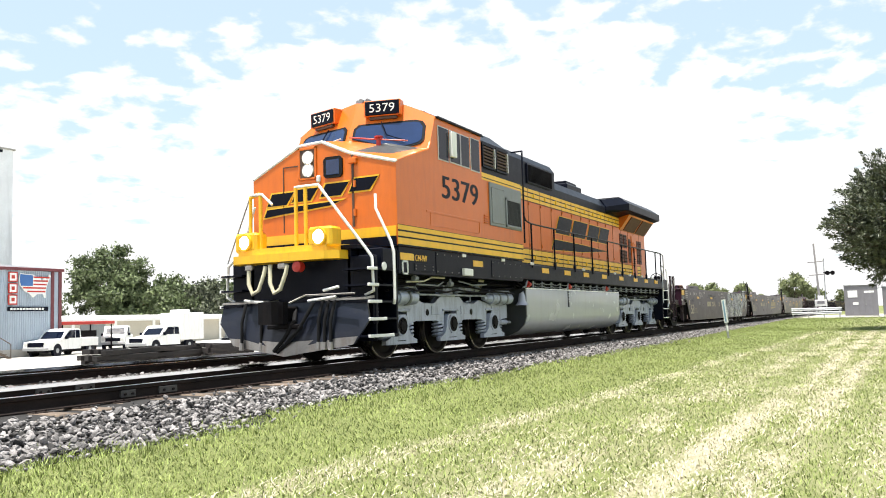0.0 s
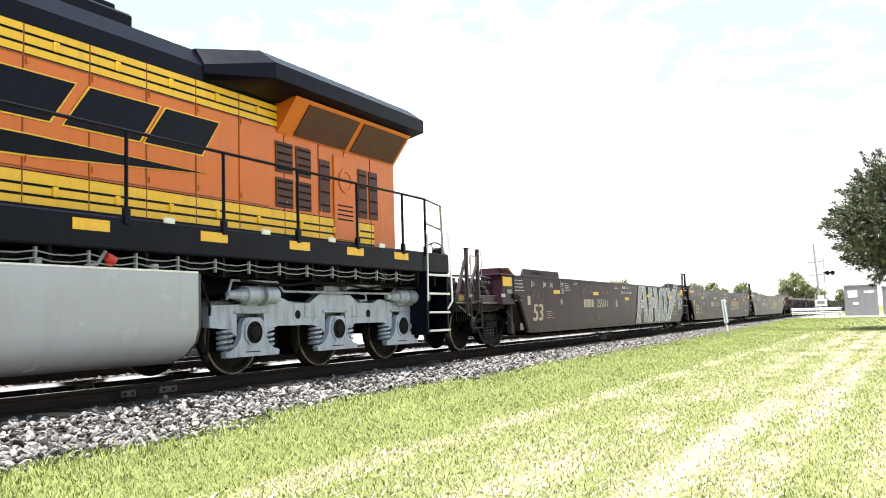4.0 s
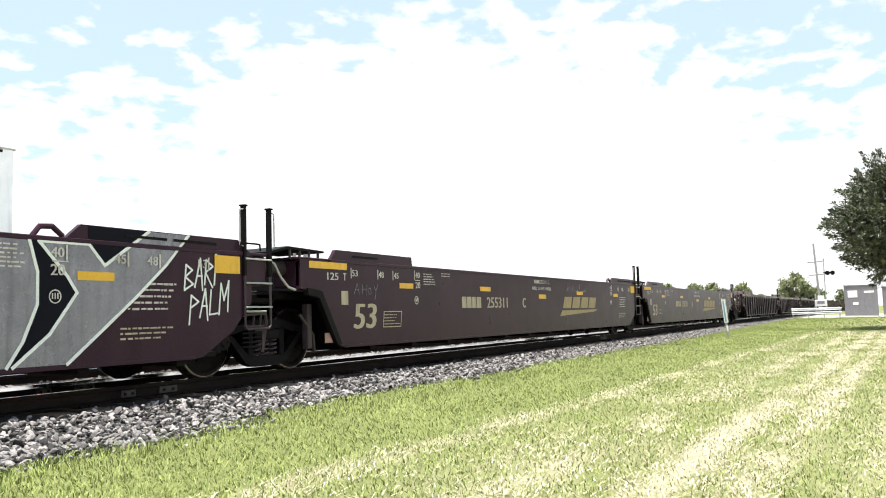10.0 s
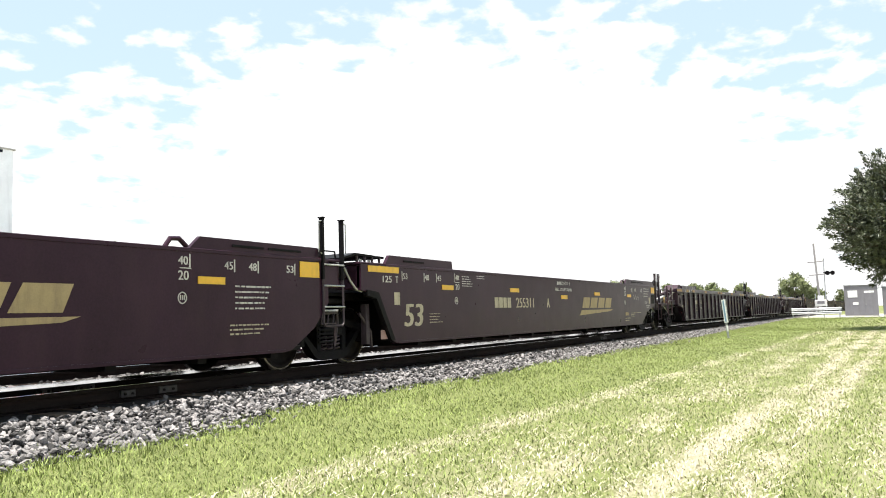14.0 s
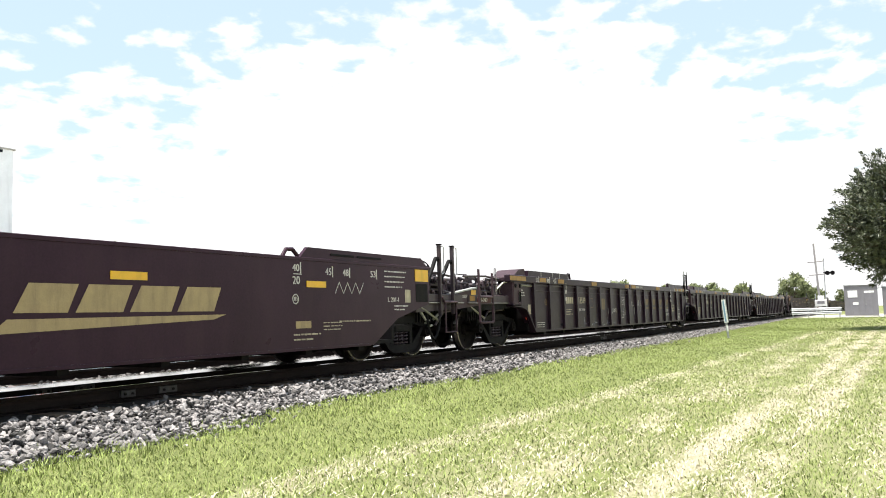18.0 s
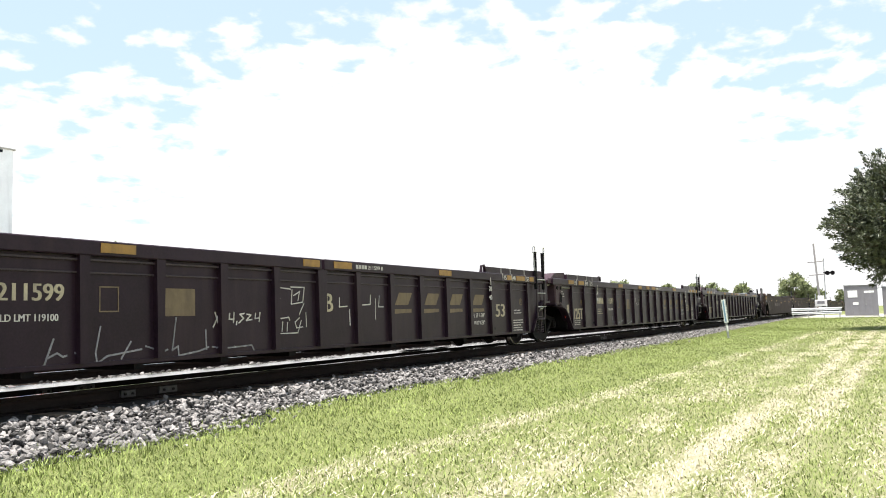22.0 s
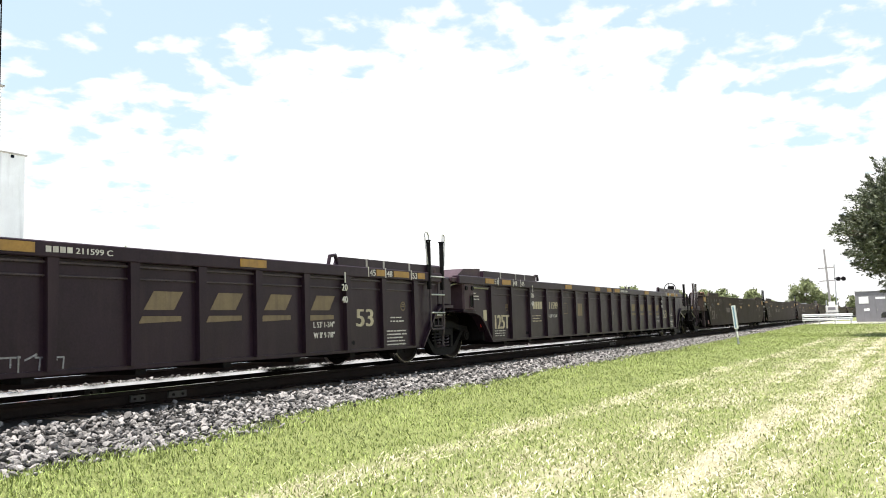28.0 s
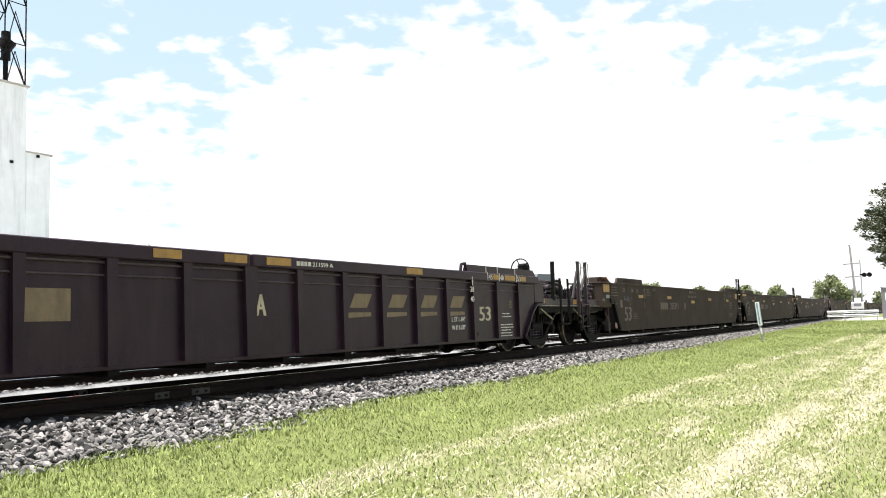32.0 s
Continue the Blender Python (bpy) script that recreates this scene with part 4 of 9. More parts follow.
    # nose door, window, headlight recess
    g = Geo(ox)
    g.box(12.008, 12.016, -0.70, -0.655, 2.31, 3.58)
    g.box(12.008, 12.016, 0.83, 0.85, 2.31, 3.52)
    g.box(12.008, 12.016, 0.46, 0.83, 3.50, 3.52)
    P("nose_door_seam", g, LOUVRE, label="dark seams of the nose door")
    for z in (2.5, 3.0, 3.42):
        P("nose_door_hinge", Geo(ox).rod((12.0, -0.72, z), (12.0, -0.72, z + 0.12), 0.028, 8), ORANGE)
    g = Geo(ox)
    n = 20
    for xx, w in ((11.985, 0.0), (12.03, 0.0)):
        g.v += [(xx + ox, -0.27 + (0.20 - w) * max(-1, min(1, 1.25 * math.cos(2 * math.pi * i / n))), 3.405 + (0.19 - w) * max(-1, min(1, 1.25 * math.sin(2 * math.pi * i / n)))) for i in range(n)]
    g.f += [tuple(range(n)), tuple(range(2 * n - 1, n - 1, -1))] + [(i, (i + 1) % n, n + (i + 1) % n, n + i) for i in range(n)]
    w = P("nose_window_gasket", g, RUBBER, label="black rubber window gasket")
    P("nose_window_glass", Geo(ox).box(11.979, 11.99, -0.41, -0.13, 3.27, 3.54, 0.004), WINDSHIELD, w)
    hl = P("headlight_box", Geo(ox).box(12.0, 12.03, 0.11, 0.47, 3.26, 3.80, 0.02), LOUVRE, label="dark recessed twin headlight housing")
    fr = Geo(ox)
    for a0, b0, c0, d0 in ((0.09, 0.49, 3.78, 3.83), (0.09, 0.49, 3.23, 3.27), (0.09, 0.13, 3.23, 3.83), (0.45, 0.49, 3.23, 3.83)):
        fr.box(11.985, 12.03, a0, b0, c0, d0, 0.008)
    P("headlight_frame", fr, ORANGE, hl, "orange housing rim")
    for z in (3.63, 3.40):
        g = Geo(ox).disc((11.985, 0.27, z), "x", 0.09, 0.03, 18, [(0.10, 0.01), (0.10, -0.01), (0.05, -0.02), (0.001, -0.025)])
        P("headlight", g, LAMP, hl, "lit round headlight")
        P("headlight_ring", Geo(ox).disc((11.99, 0.27, z), "x", 0.13, 0.03, 18, [(0.105, -0.012), (0.125, -0.012), (0.125, 0.02)]), ALLOY, hl)
    P("nose_lamp", Geo(ox).box(11.97, 12.02, 0.0, 0.09, 3.16, 3.29, 0.02), ALLOY, label="small pale lamp on the nose")
    g = Geo(ox)
    g.box(11.95, 12.02, -0.78, -0.62, 3.42, 3.52, 0.01)
    P("nose_fittings", g, ORANGE)
    # emblem on the nose: slanted dark shapes with a pale edge
    for m, grow, xo in ((YELLOW, 0.028, 12.008), (BLACK, 0.0, 12.003)):
        g = Geo(ox)
        for y0, y1 in ((1.22, 0.78), (0.66, 0.24), (0.02, -0.42), (-0.60, -1.02)):
            z0, z1, sl = 2.86, 3.08, -0.12
            zz = 0.06 * (0.6 - y0)
            pts = [(y0 + grow, z0 + zz - grow), (y0 + sl + grow, z1 + zz + grow), (y1 + sl - grow - 0.06, z1 + zz + grow), (y1 - grow, z0 + zz - grow)]
            g.prism(pts, "x", xo, xo + 0.012)
        g.prism([(1.30 + grow, 2.62 - grow), (1.22 + grow, 2.76 + grow), (-0.45 - grow * 3, 2.80 + grow), (-0.2, 2.73 - grow)], "x", xo, xo + 0.012)
        P("nose_emblem", g, m, label="slanted black emblem edged in yellow")

    # cab: a front of two raked panes that meet in the middle
    roofp = [(-1.55, 1.95), (-1.55, 4.44), (-1.25, 4.60), (-0.80, 4.80), (0.0, 4.85), (0.80, 4.80), (1.25, 4.60), (1.55, 4.44), (1.55, 1.95)]
    front_p = [(0.0, 3.2)] + [(y, max(z, 3.2)) for y, z in roofp]
    g = Geo(ox)
    k = len(roofp)
    g.add([(rk(y, z), y, z) for y, z in front_p] + [(15.47, y, z) for y, z in roofp] + [(13.3, -1.55, 1.95), (13.3, 1.55, 1.95)],
          [(0, 1, 2, 3, 4, 5), (0, 5, 6, 7, 8, 9), tuple(range(k + 9, 9, -1))] + [(1 + i, 2 + i, 11 + i, 10 + i) for i in range(k - 1)]
          + [(1, 10, 19), (9, 20, 18), (19, 10, 18, 20), (0, 9, 20, 19, 1)])
    cab = P("cab", g, ORANGE, label="orange cab with a faceted roof", angle=12)
    g = Geo(ox)
    roof_low = [(y * 1.003, z + 0.006) for y, z in roofp[1:8]]
    g.prism(roof_low + [(y, z - 0.03) for y, z in reversed(roof_low)], "x", 13.62, 15.6)
    P("cab_roof_panel", g, BLACK, cab, "black roof panel")
    for s in (-1, 1):
        pts = [(0.08, 4.08), (0.08, 4.30), (0.16, 4.38), (1.22, 4.40), (1.35, 4.36), (1.42, 4.26), (1.44, 3.97), (1.38, 3.90), (0.98, 3.80), (0.5, 3.94)]
        def slab(pts, d0, d1, s=s):
            n = len(pts)
            q = Geo(ox)
            q.add([(rk(y, z) - d0, s * y, z) for y, z in pts] + [(rk(y, z) - d1, s * y, z) for y, z in pts],
                  [tuple(range(n)), tuple(range(2 * n - 1, n - 1, -1))] + [(i, (i + 1) % n, n + (i + 1) % n, n + i) for i in range(n)])
            return q
        cx, cz = 0.80, 4.12
        fr = P("windshield_frame", slab(pts, -0.02, 0.022), RUBBER, cab, "black windshield gasket")
        P("windshield_glass", slab([(cx + (y - cx) * 0.93, cz + (z - cz) * 0.86) for y, z in pts], 0.0, 0.03), WINDSHIELD, fr, "windshield with the sky's blue reflection painted in")
        g = Geo(ox)
        g.tube([(rk(0.6, 4.34) - 0.05, s * 0.6, 4.40), (rk(0.75, 4.1) - 0.07, s * 0.75, 4.12), (rk(1.1, 3.95) - 0.06, s * 1.1, 3.98)], 0.012, 5)
        P("wiper", g, BLACK, cab)
        # railing in front of the glass
        g = Geo(ox)
        g.tube([(12.80, s * 0.10, 4.10), (12.80, s * 0.7, 3.99), (12.98, s * 1.25, 3.93)], 0.014, 6)
        P("hood_grab_rail", g, RED if s < 0 else ALLOY, cab, "thin grab rail on the nose top")
        if s < 0:
            P("rail_socket", Geo(ox).rod((12.82, -0.72, 3.86), (12.82, -0.72, 4.02), 0.05, 10, 0.035).rod((12.82, -0.72, 4.02), (12.82, -0.72, 4.05), 0.08, 10), RED, cab, "red fitting under the windshield")
        # number boards, turned a little outward
        at = pose((13.17 if s < 0 else 13.22) + ox, -0.61 if s < 0 else 0.78, 4.665, 0, 0, s * -14)
        nb = part("number_board", Geo().box(-0.06, 0.06, -0.335, 0.335, -0.135, 0.135, 0.012), BLACK, cab, "black number board with white figures", at)
        pts2, polys, wd = glyphs("5379")
        me = bpy.data.meshes.new("number")
        kk = 0.50 / wd
        me.from_pydata([(-0.063, 0.25 - px * kk, -0.08 + py * 0.16) for px, py in pts2], [], polys)
        part("number", me, WHITE, nb)
        part("board_frame", Geo().box(-0.045, 0.18, -0.36, 0.36, -0.15, 0.15, 0.012), ORANGE, nb)
        part("board_bracket", Geo().box(-0.01, 0.16, -0.27, 0.27, -0.21, -0.15, 0.01), LOUVRE, nb, "dark bracket under the board")
    # roof gear
    g = Geo(ox)
    g.box(13.9, 14.9, -0.5, 0.5, 4.82, 4.90, 0.04)
    P("roof_hatch", g, ORANGE, cab)
    g = Geo(ox)
    for y, l in ((-0.12, 0.5), (0.0, 0.6), (0.12, 0.45)):
        g.rod((13.65, y, 4.93), (13.65 - l * 0.5, y, 4.93), 0.03, 10, 0.05)
    g.rod((13.65, -0.15, 4.92), (13.65, 0.15, 4.92), 0.03, 8)
    g.rod((13.65, 0, 4.80), (13.65, 0, 4.92), 0.03, 8)
    P("horn", g, STEEL, cab, "three-bell air horn")
    # side windows
    for s in (-1, 1):
        ys = sorted((s * 1.55, s * 1.566))
        yg = sorted((s * 1.556, s * 1.571))
        for u0, u1, z0, z1, nm in ((13.58, 13.96, 3.66, 4.27, "quarter_window"), (14.05, 14.87, 3.67, 4.27, "sliding_window"), (14.97, 15.34, 3.65, 4.29, "rear_window")):
            fr = Geo(ox)
            fr.box(u0 - 0.022, u1 + 0.022, *ys, z0 - 0.022, z1 + 0.022, 0.004)
            f = P(nm + "_frame", fr, ALLOY, cab, "bare metal window frame")
            P(nm + "_glass", Geo(ox).box(u0, u1, *yg, z0, z1), GLASS, f, "dark window glass")
            if nm == "sliding_window":
                q = Geo(ox)
                q.box(14.44, 14.50, *sorted((s * 1.560, s * 1.578)), 3.67, 4.27)
                P("window_divider", q, STEEL, f)
        g = Geo(ox)
        g.box(13.99, 14.20, *sorted((s * 1.57, s * 1.64)), 3.75, 4.24, 0.01)
        P("wind_deflector", g, WHITE, cab, "pale folding wind deflector")
        g = Geo(ox)
        g.box(13.52, 15.47, *sorted((s * 1.55, s * 1.60)), 4.41, 4.455, 0.008)
        P("drip_rail", g, BLACK, cab)
    write("5379", 13.69, -1.553, 2.93, 0.43, 1.56, BLACK, cab, "road_number", bold=0.02, ox=ox, label="large black road number")
    g = Geo(ox)
    g.box(13.05, 15.3, -1.562, -1.55, 2.60, 2.64, 0.004)
    g.box(13.2, 15.3, -1.56, -1.55, 2.37, 2.39, 0.0)
    g.box(13.2, 13.22, -1.56, -1.55, 2.39, 2.60, 0.0)
    g.box(15.28, 15.30, -1.56, -1.55, 2.39, 2.60, 0.0)
    P("battery_box_door", g, ORANGE, cab, "hinged door under the cab")

    # equipment cabinet behind the cab
    g = Geo(ox)
    g.prism([(-1.52, 1.95), (-1.52, 3.62), (1.52, 3.62), (1.52, 1.95)], "x", 15.47, 17.62)
    cabn = P("equipment_cabinet", g, ORANGE, label="orange equipment cabinet behind the cab")
    g = Geo(ox)
    g.prism([(-1.52, 3.62), (-1.52, 4.36), (-1.1, 4.70), (1.1, 4.70), (1.52, 4.36), (1.52, 3.62)], "x", 15.47, 16.95)
    g.prism([(-1.25, 3.62), (-1.25, 4.36), (-1.0, 4.70), (1.0, 4.70), (1.25, 4.36), (1.25, 3.62)], "x", 16.95, 17.62)
    top = P("cabinet_top", g, BLACK, label="black upper cabinet")
    for s in (-1, 1):
        g = Geo(ox)
        g.box(15.47, 17.62, *sorted((s * 1.52, s * 1.526)), 3.595, 3.685)
        P("cabinet_stripe", g, YELLOW, cabn, "yellow stripe")
        P("cabinet_stripe", Geo(ox).box(15.47, 17.62, *sorted((s * 1.52, s * 1.526)), 3.575, 3.595), BLACK, cabn, "thin black line")
        P("cabinet_stripe", Geo(ox).box(15.47, 17.62, *sorted((s * 1.52, s * 1.526)), 3.535, 3.575), YELLOW, cabn, "thin yellow line")
        for u0 in (15.54, 16.23):
            fr = Geo(ox)
            for a, b, c, d in ((u0, u0 + 0.64, 4.27, 4.31), (u0, u0 + 0.64, 3.80, 3.84), (u0, u0 + 0.04, 3.84, 4.27)):
                fr.box(a, b, *sorted((s * 1.52, s * 1.56)), c, d)
            f = P("louvre_frame", fr, BLACK, top, "black louvre frame")
            P("louvre_jamb", Geo(ox).box(u0 + 0.60, u0 + 0.64, *sorted((s * 1.52, s * 1.565)), 3.842, 4.268), ALLOY, f, "bare metal jamb")
            for i in range(6):
                q = Geo(ox)
                z = 3.86 + i * 0.07
                q.prism([(s * 1.525, z + 0.045), (s * 1.56, z), (s * 1.565, z + 0.012), (s * 1.53, z + 0.058)], "x", u0 + 0.04, u0 + 0.60)
                P("louvre_slat", q, LOUVRE, f)
        ys = sorted((s * 1.52, s * 1.555))
        pn = P("grey_access_panel", Geo(ox).box(15.85, 17.57, *ys, 2.60, 3.52, 0.01), PANEL, cabn, "grey metal access panel with a vent")
        P("panel_door", Geo(ox).box(15.92, 16.58, *sorted((s * 1.553, s * 1.567)), 2.66, 3.42, 0.006), PANEL, pn)
        rv = Geo(ox)
        for i in range(9):
            for z in (2.67, 3.41):
                rv.rod((15.95 + i * 0.075, s * 1.565, z), (15.95 + i * 0.075, s * 1.573, z), 0.012, 6)
            for u in (15.93, 16.57):
                rv.rod((u, s * 1.565, 2.70 + i * 0.085), (u, s * 1.573, 2.70 + i * 0.085), 0.012, 6)
        P("rivets", rv, STEEL, pn)
        vent = P("vent_opening", Geo(ox).box(16.66, 17.46, *sorted((s * 1.553, s * 1.560)), 2.66, 3.24), BLACK, pn, "dark vent")
        for i in range(17):
            q = Geo(ox)
            q.box(16.69 + i * 0.046, 16.705 + i * 0.046, *sorted((s * 1.558, s * 1.58)), 2.68, 3.22)
            P("vent_blade", q, TANK_END, vent)
        fr = Geo(ox)
        for a, b, c, d in ((16.63, 17.49, 3.22, 3.27), (16.63, 17.49, 2.63, 2.68), (16.63, 16.68, 2.63, 3.27), (17.44, 17.49, 2.63, 3.27)):
            fr.box(a, b, *sorted((s * 1.555, s * 1.585)), c, d, 0.004)
        P("vent_frame", fr, PANEL, vent)
        q = Geo(ox)
        for i in range(4):
            q.box(15.57, 15.78, *sorted((s * 1.52, s * 1.545)), 2.62 + i * 0.05, 2.645 + i * 0.05, 0.003)
        P("small_louvre", q, ORANGE, cabn)
    return T, P, ox


def loco_hood(T, P, ox):
    H = 0.98
    # lower yellow, orange, upper yellow and black top are painted bands of one long hood
    g = Geo(ox).prism([(-H, 1.88), (-H, 3.9), (H, 3.9), (H, 1.88)], "x", 17.62, 30.9)
    hood = P("engine_hood", g, ORANGE, label="long orange engine hood with many doors")
    g = Geo(ox)
    g.prism([(-H, 3.9), (-H, 4.10), (-0.80, 4.35), (0.80, 4.35), (H, 4.10), (H, 3.9)], "x", 21.4, 27.2)
    g.prism([(-H, 3.9), (-H, 4.55), (-0.85, 4.73), (0.85, 4.73), (H, 4.55), (H, 3.9)], "x", 17.62, 21.4)
    top = P("hood_top", g, BLACK, label="black stepped hood top")
    for s in (-1, 1):
        for z0, z1 in ((1.99, 2.07), (2.10, 2.18), (2.21, 2.33), (3.57, 3.65), (3.68, 3.77), (3.80, 3.88)):
            q = Geo(ox).box(17.64, 30.2 if z0 < 3 else 27.6, *sorted((s * H, s * (H + 0.006))), z0, z1)
            P("yellow_stripe", q, YELLOW, hood, "yellow pinstripe band")
        q = Geo(ox)
        q.box(17.64, 27.6, *sorted((s * (H - 0.01), s * (H + 0.003))), 3.555, 3.9)
        q.box(17.64, 30.2, *sorted((s * (H - 0.01), s * (H + 0.003))), 1.96, 2.345)
        P("pinline_panel", q, BLACK, hood)
        # door seams, latches and hinges
        q = Geo(ox)
        us = [17.75 + 0.82 * i for i in range(12)] + [27.75, 28.6, 29.3, 30.1]
        for u in us:
            q.box(u, u + 0.014, *sorted((s * (H + 0.002), s * (H + 0.0095))), 1.98, 3.88)
        for z in (2.36, 3.54):
            q.box(17.7, 27.4, *sorted((s * (H + 0.002), s * (H + 0.010))), z, z + 0.014)
        P("door_seams", q, SEAM, hood, "dark door seams")
        for u in us[:-1] if s < 0 else ():
            for z in (2.14, 3.72):
                P("door_latch", Geo(ox).box(u + 0.36, u + 0.43, *sorted((s * H, s * (H + 0.03))), z - 0.05, z + 0.06, 0.008), YELLOW, hood)
            for z in (2.42, 3.46):
                P("door_hinge", Geo(ox).rod((u + 0.05, s * (H + 0.012), z), (u + 0.05, s * (H + 0.012), z + 0.07), 0.012, 6), ORANGE, hood)
        # intake grille in the tall part
        gr = P("intake_grille", Geo(ox).box(19.35, 21.15, *sorted((s * H, s * (H + 0.04))), 4.02, 4.52, 0.01), BLACK, top, "black intake grille")
        for i in range(22):
            P("grille_bar", Geo(ox).box(19.42 + i * 0.077, 19.435 + i * 0.077, *sorted((s * (H + 0.038), s * (H + 0.06))), 4.06, 4.48), UNDER, gr)
        # emblem on the hood
        for m, grow, dy in ((YELLOW, 0.018, 0.013), (BLACK, 0.0, 0.018)):
            lab = "slanted black emblem edged in yellow"
            for u0, u1 in ((21.30, 22.42), (22.55, 23.80), (23.98, 25.02), (25.10, 26.05)):
                sl = 0.34
                q = Geo(ox).prism([(u0 - grow * 1.5, 2.90 - grow), (u0 + sl - grow, 3.38 + grow), (u1 + sl * 0.95 + grow * 1.5, 3.38 + grow), (u1 + grow, 2.90 - grow)], "y", *sorted((s * (H + 0.008), s * (H + dy))))
                P("hood_emblem", q, m, hood, lab)
            q = Geo(ox).prism([(20.94 - grow * 2, 2.42 - grow), (21.16 - grow, 2.71 + grow), (23.6, 2.71 + grow), (26.15 + grow * 4, 2.66), (23.6, 2.50 - grow)], "y", *sorted((s * (H + 0.008), s * (H + dy))))
            P("hood_emblem", q, m, hood, lab)
        # rear doors with dark maroon grilles
        for u0, u1, z0, z1 in ((27.55, 27.95, 2.90, 3.36), (28.03, 28.40, 2.90, 3.36), (27.55, 27.95, 2.38, 2.82), (28.03, 28.40, 2.38, 2.82), (28.62, 28.9, 2.42, 3.25), (29.72, 29.98, 2.42, 3.25), (30.05, 30.32, 2.42, 3.25), (29.05, 29.55, 2.3, 2.6)):
            f = P("rear_grille", Geo(ox).box(u0, u1, *sorted((s * H, s * (H + 0.02))), z0, z1, 0.006), MAROON, hood, "dark maroon grille in the hood door")
            for i in range(4):
                z = z0 + (z1 - z0) * (i + 0.5) / 4
                P("grille_slat", Geo(ox).box(u0 + 0.03, u1 - 0.03, *sorted((s * (H + 0.018), s * (H + 0.032))), z - 0.012, z + 0.012), UNDER, f)
        f = P("rear_door", Geo(ox).box(29.0, 29.62, *sorted((s * H, s * (H + 0.03))), 2.0, 3.38, 0.008), ORANGE, hood, "orange hood door")
        P("fan_guard", Geo(ox).disc((29.31, s * (H + 0.03), 2.98), "y", 0.2, 0.03, 20, [(0.2, 0.0), (0.2, s * 0.02), (0.15, s * 0.02), (0.14, s * 0.005), (0.001, s * 0.005)]), ORANGE, f)
    # exhaust stack and roof gear
    P("exhaust_stack", Geo(ox).box(24.05, 25.45, -0.42, 0.42, 4.33, 4.70, 0.04), BLACK, label="black exhaust housing")
    P("exhaust_mouth", Geo(ox).box(24.25, 25.25, -0.32, 0.32, 4.702, 4.80, 0.02), BLACK)
    g = Geo(ox)
    g.prism([(-0.55, 4.33), (-0.45, 4.43), (0.45, 4.43), (0.55, 4.33)], "x", 22.2, 23.3)
    g.prism([(-0.6, 4.33), (-0.5, 4.46), (0.5, 4.46), (0.6, 4.33)], "x", 25.7, 26.3)
    P("roof_hatches", g, BLACK)
    # radiator: overhanging wings above sloped screens
    g = Geo(ox)
    prof = [(-1.55, 4.04), (-1.55, 4.26), (-1.25, 4.48), (1.25, 4.48), (1.55, 4.26), (1.55, 4.04), (1.05, 3.92), (-1.05, 3.92)]
    prof_f = [(-1.0, 4.00), (-1.0, 4.12), (-0.85, 4.36), (0.85, 4.36), (1.0, 4.12), (1.0, 4.0), (0.98, 3.90), (-0.98, 3.90)]
    n = len(prof)
    vs = [(26.1, y, z) for y, z in prof_f] + [(26.9, y, z) for y, z in prof] + [(31.05, y, z) for y, z in prof]
    fs = [tuple(range(n - 1, -1, -1)), tuple(range(2 * n, 3 * n))]
    for r in (0, 1):
        fs += [(r * n + i, r * n + (i + 1) % n, (r + 1) * n + (i + 1) % n, (r + 1) * n + i) for i in range(n)]
    g.add(vs, fs)
    rad = P("radiator_housing", g, BLACK, label="black radiator housing with overhanging wings", angle=20)
    g = Geo(ox).box(26.95, 31.03, -1.2, 1.2, 4.47, 4.52, 0.02)
    P("radiator_top_screen", g, UNDER, rad)
    for s in (-1, 1):
        pr = [(s * 0.97, 3.46), (s * 1.36, 3.98), (s * 0.97, 3.98)]
        P("radiator_slope", Geo(ox).prism(pr, "x", 27.6, 30.9), ORANGE, rad, "orange sloping radiator side")
        for u0, u1 in ((27.95, 29.3), (29.45, 30.8)):
            q = Geo(ox)
            a, b = Vector((0, s * 1.01, 3.50)), Vector((0, s * 1.33, 3.92))
            nrm = Vector((0, s * 0.8, -0.62)) * 0.012
            q.add([(u, *(p + k * nrm)[1:]) for k in (-1, 1) for u in (u0, u1) for p in (a, b)], [(0, 1, 3, 2), (4, 6, 7, 5), (0, 4, 5, 1), (2, 3, 7, 6), (0, 2, 6, 4), (1, 5, 7, 3)])
            P("radiator_screen", q, MAROON, rad, "dark maroon mesh radiator screen")
    g = Geo(ox).box(31.055, 31.07, -1.3, 1.3, 4.08, 4.2)
    P("wing_edge", g, BLACK, rad)


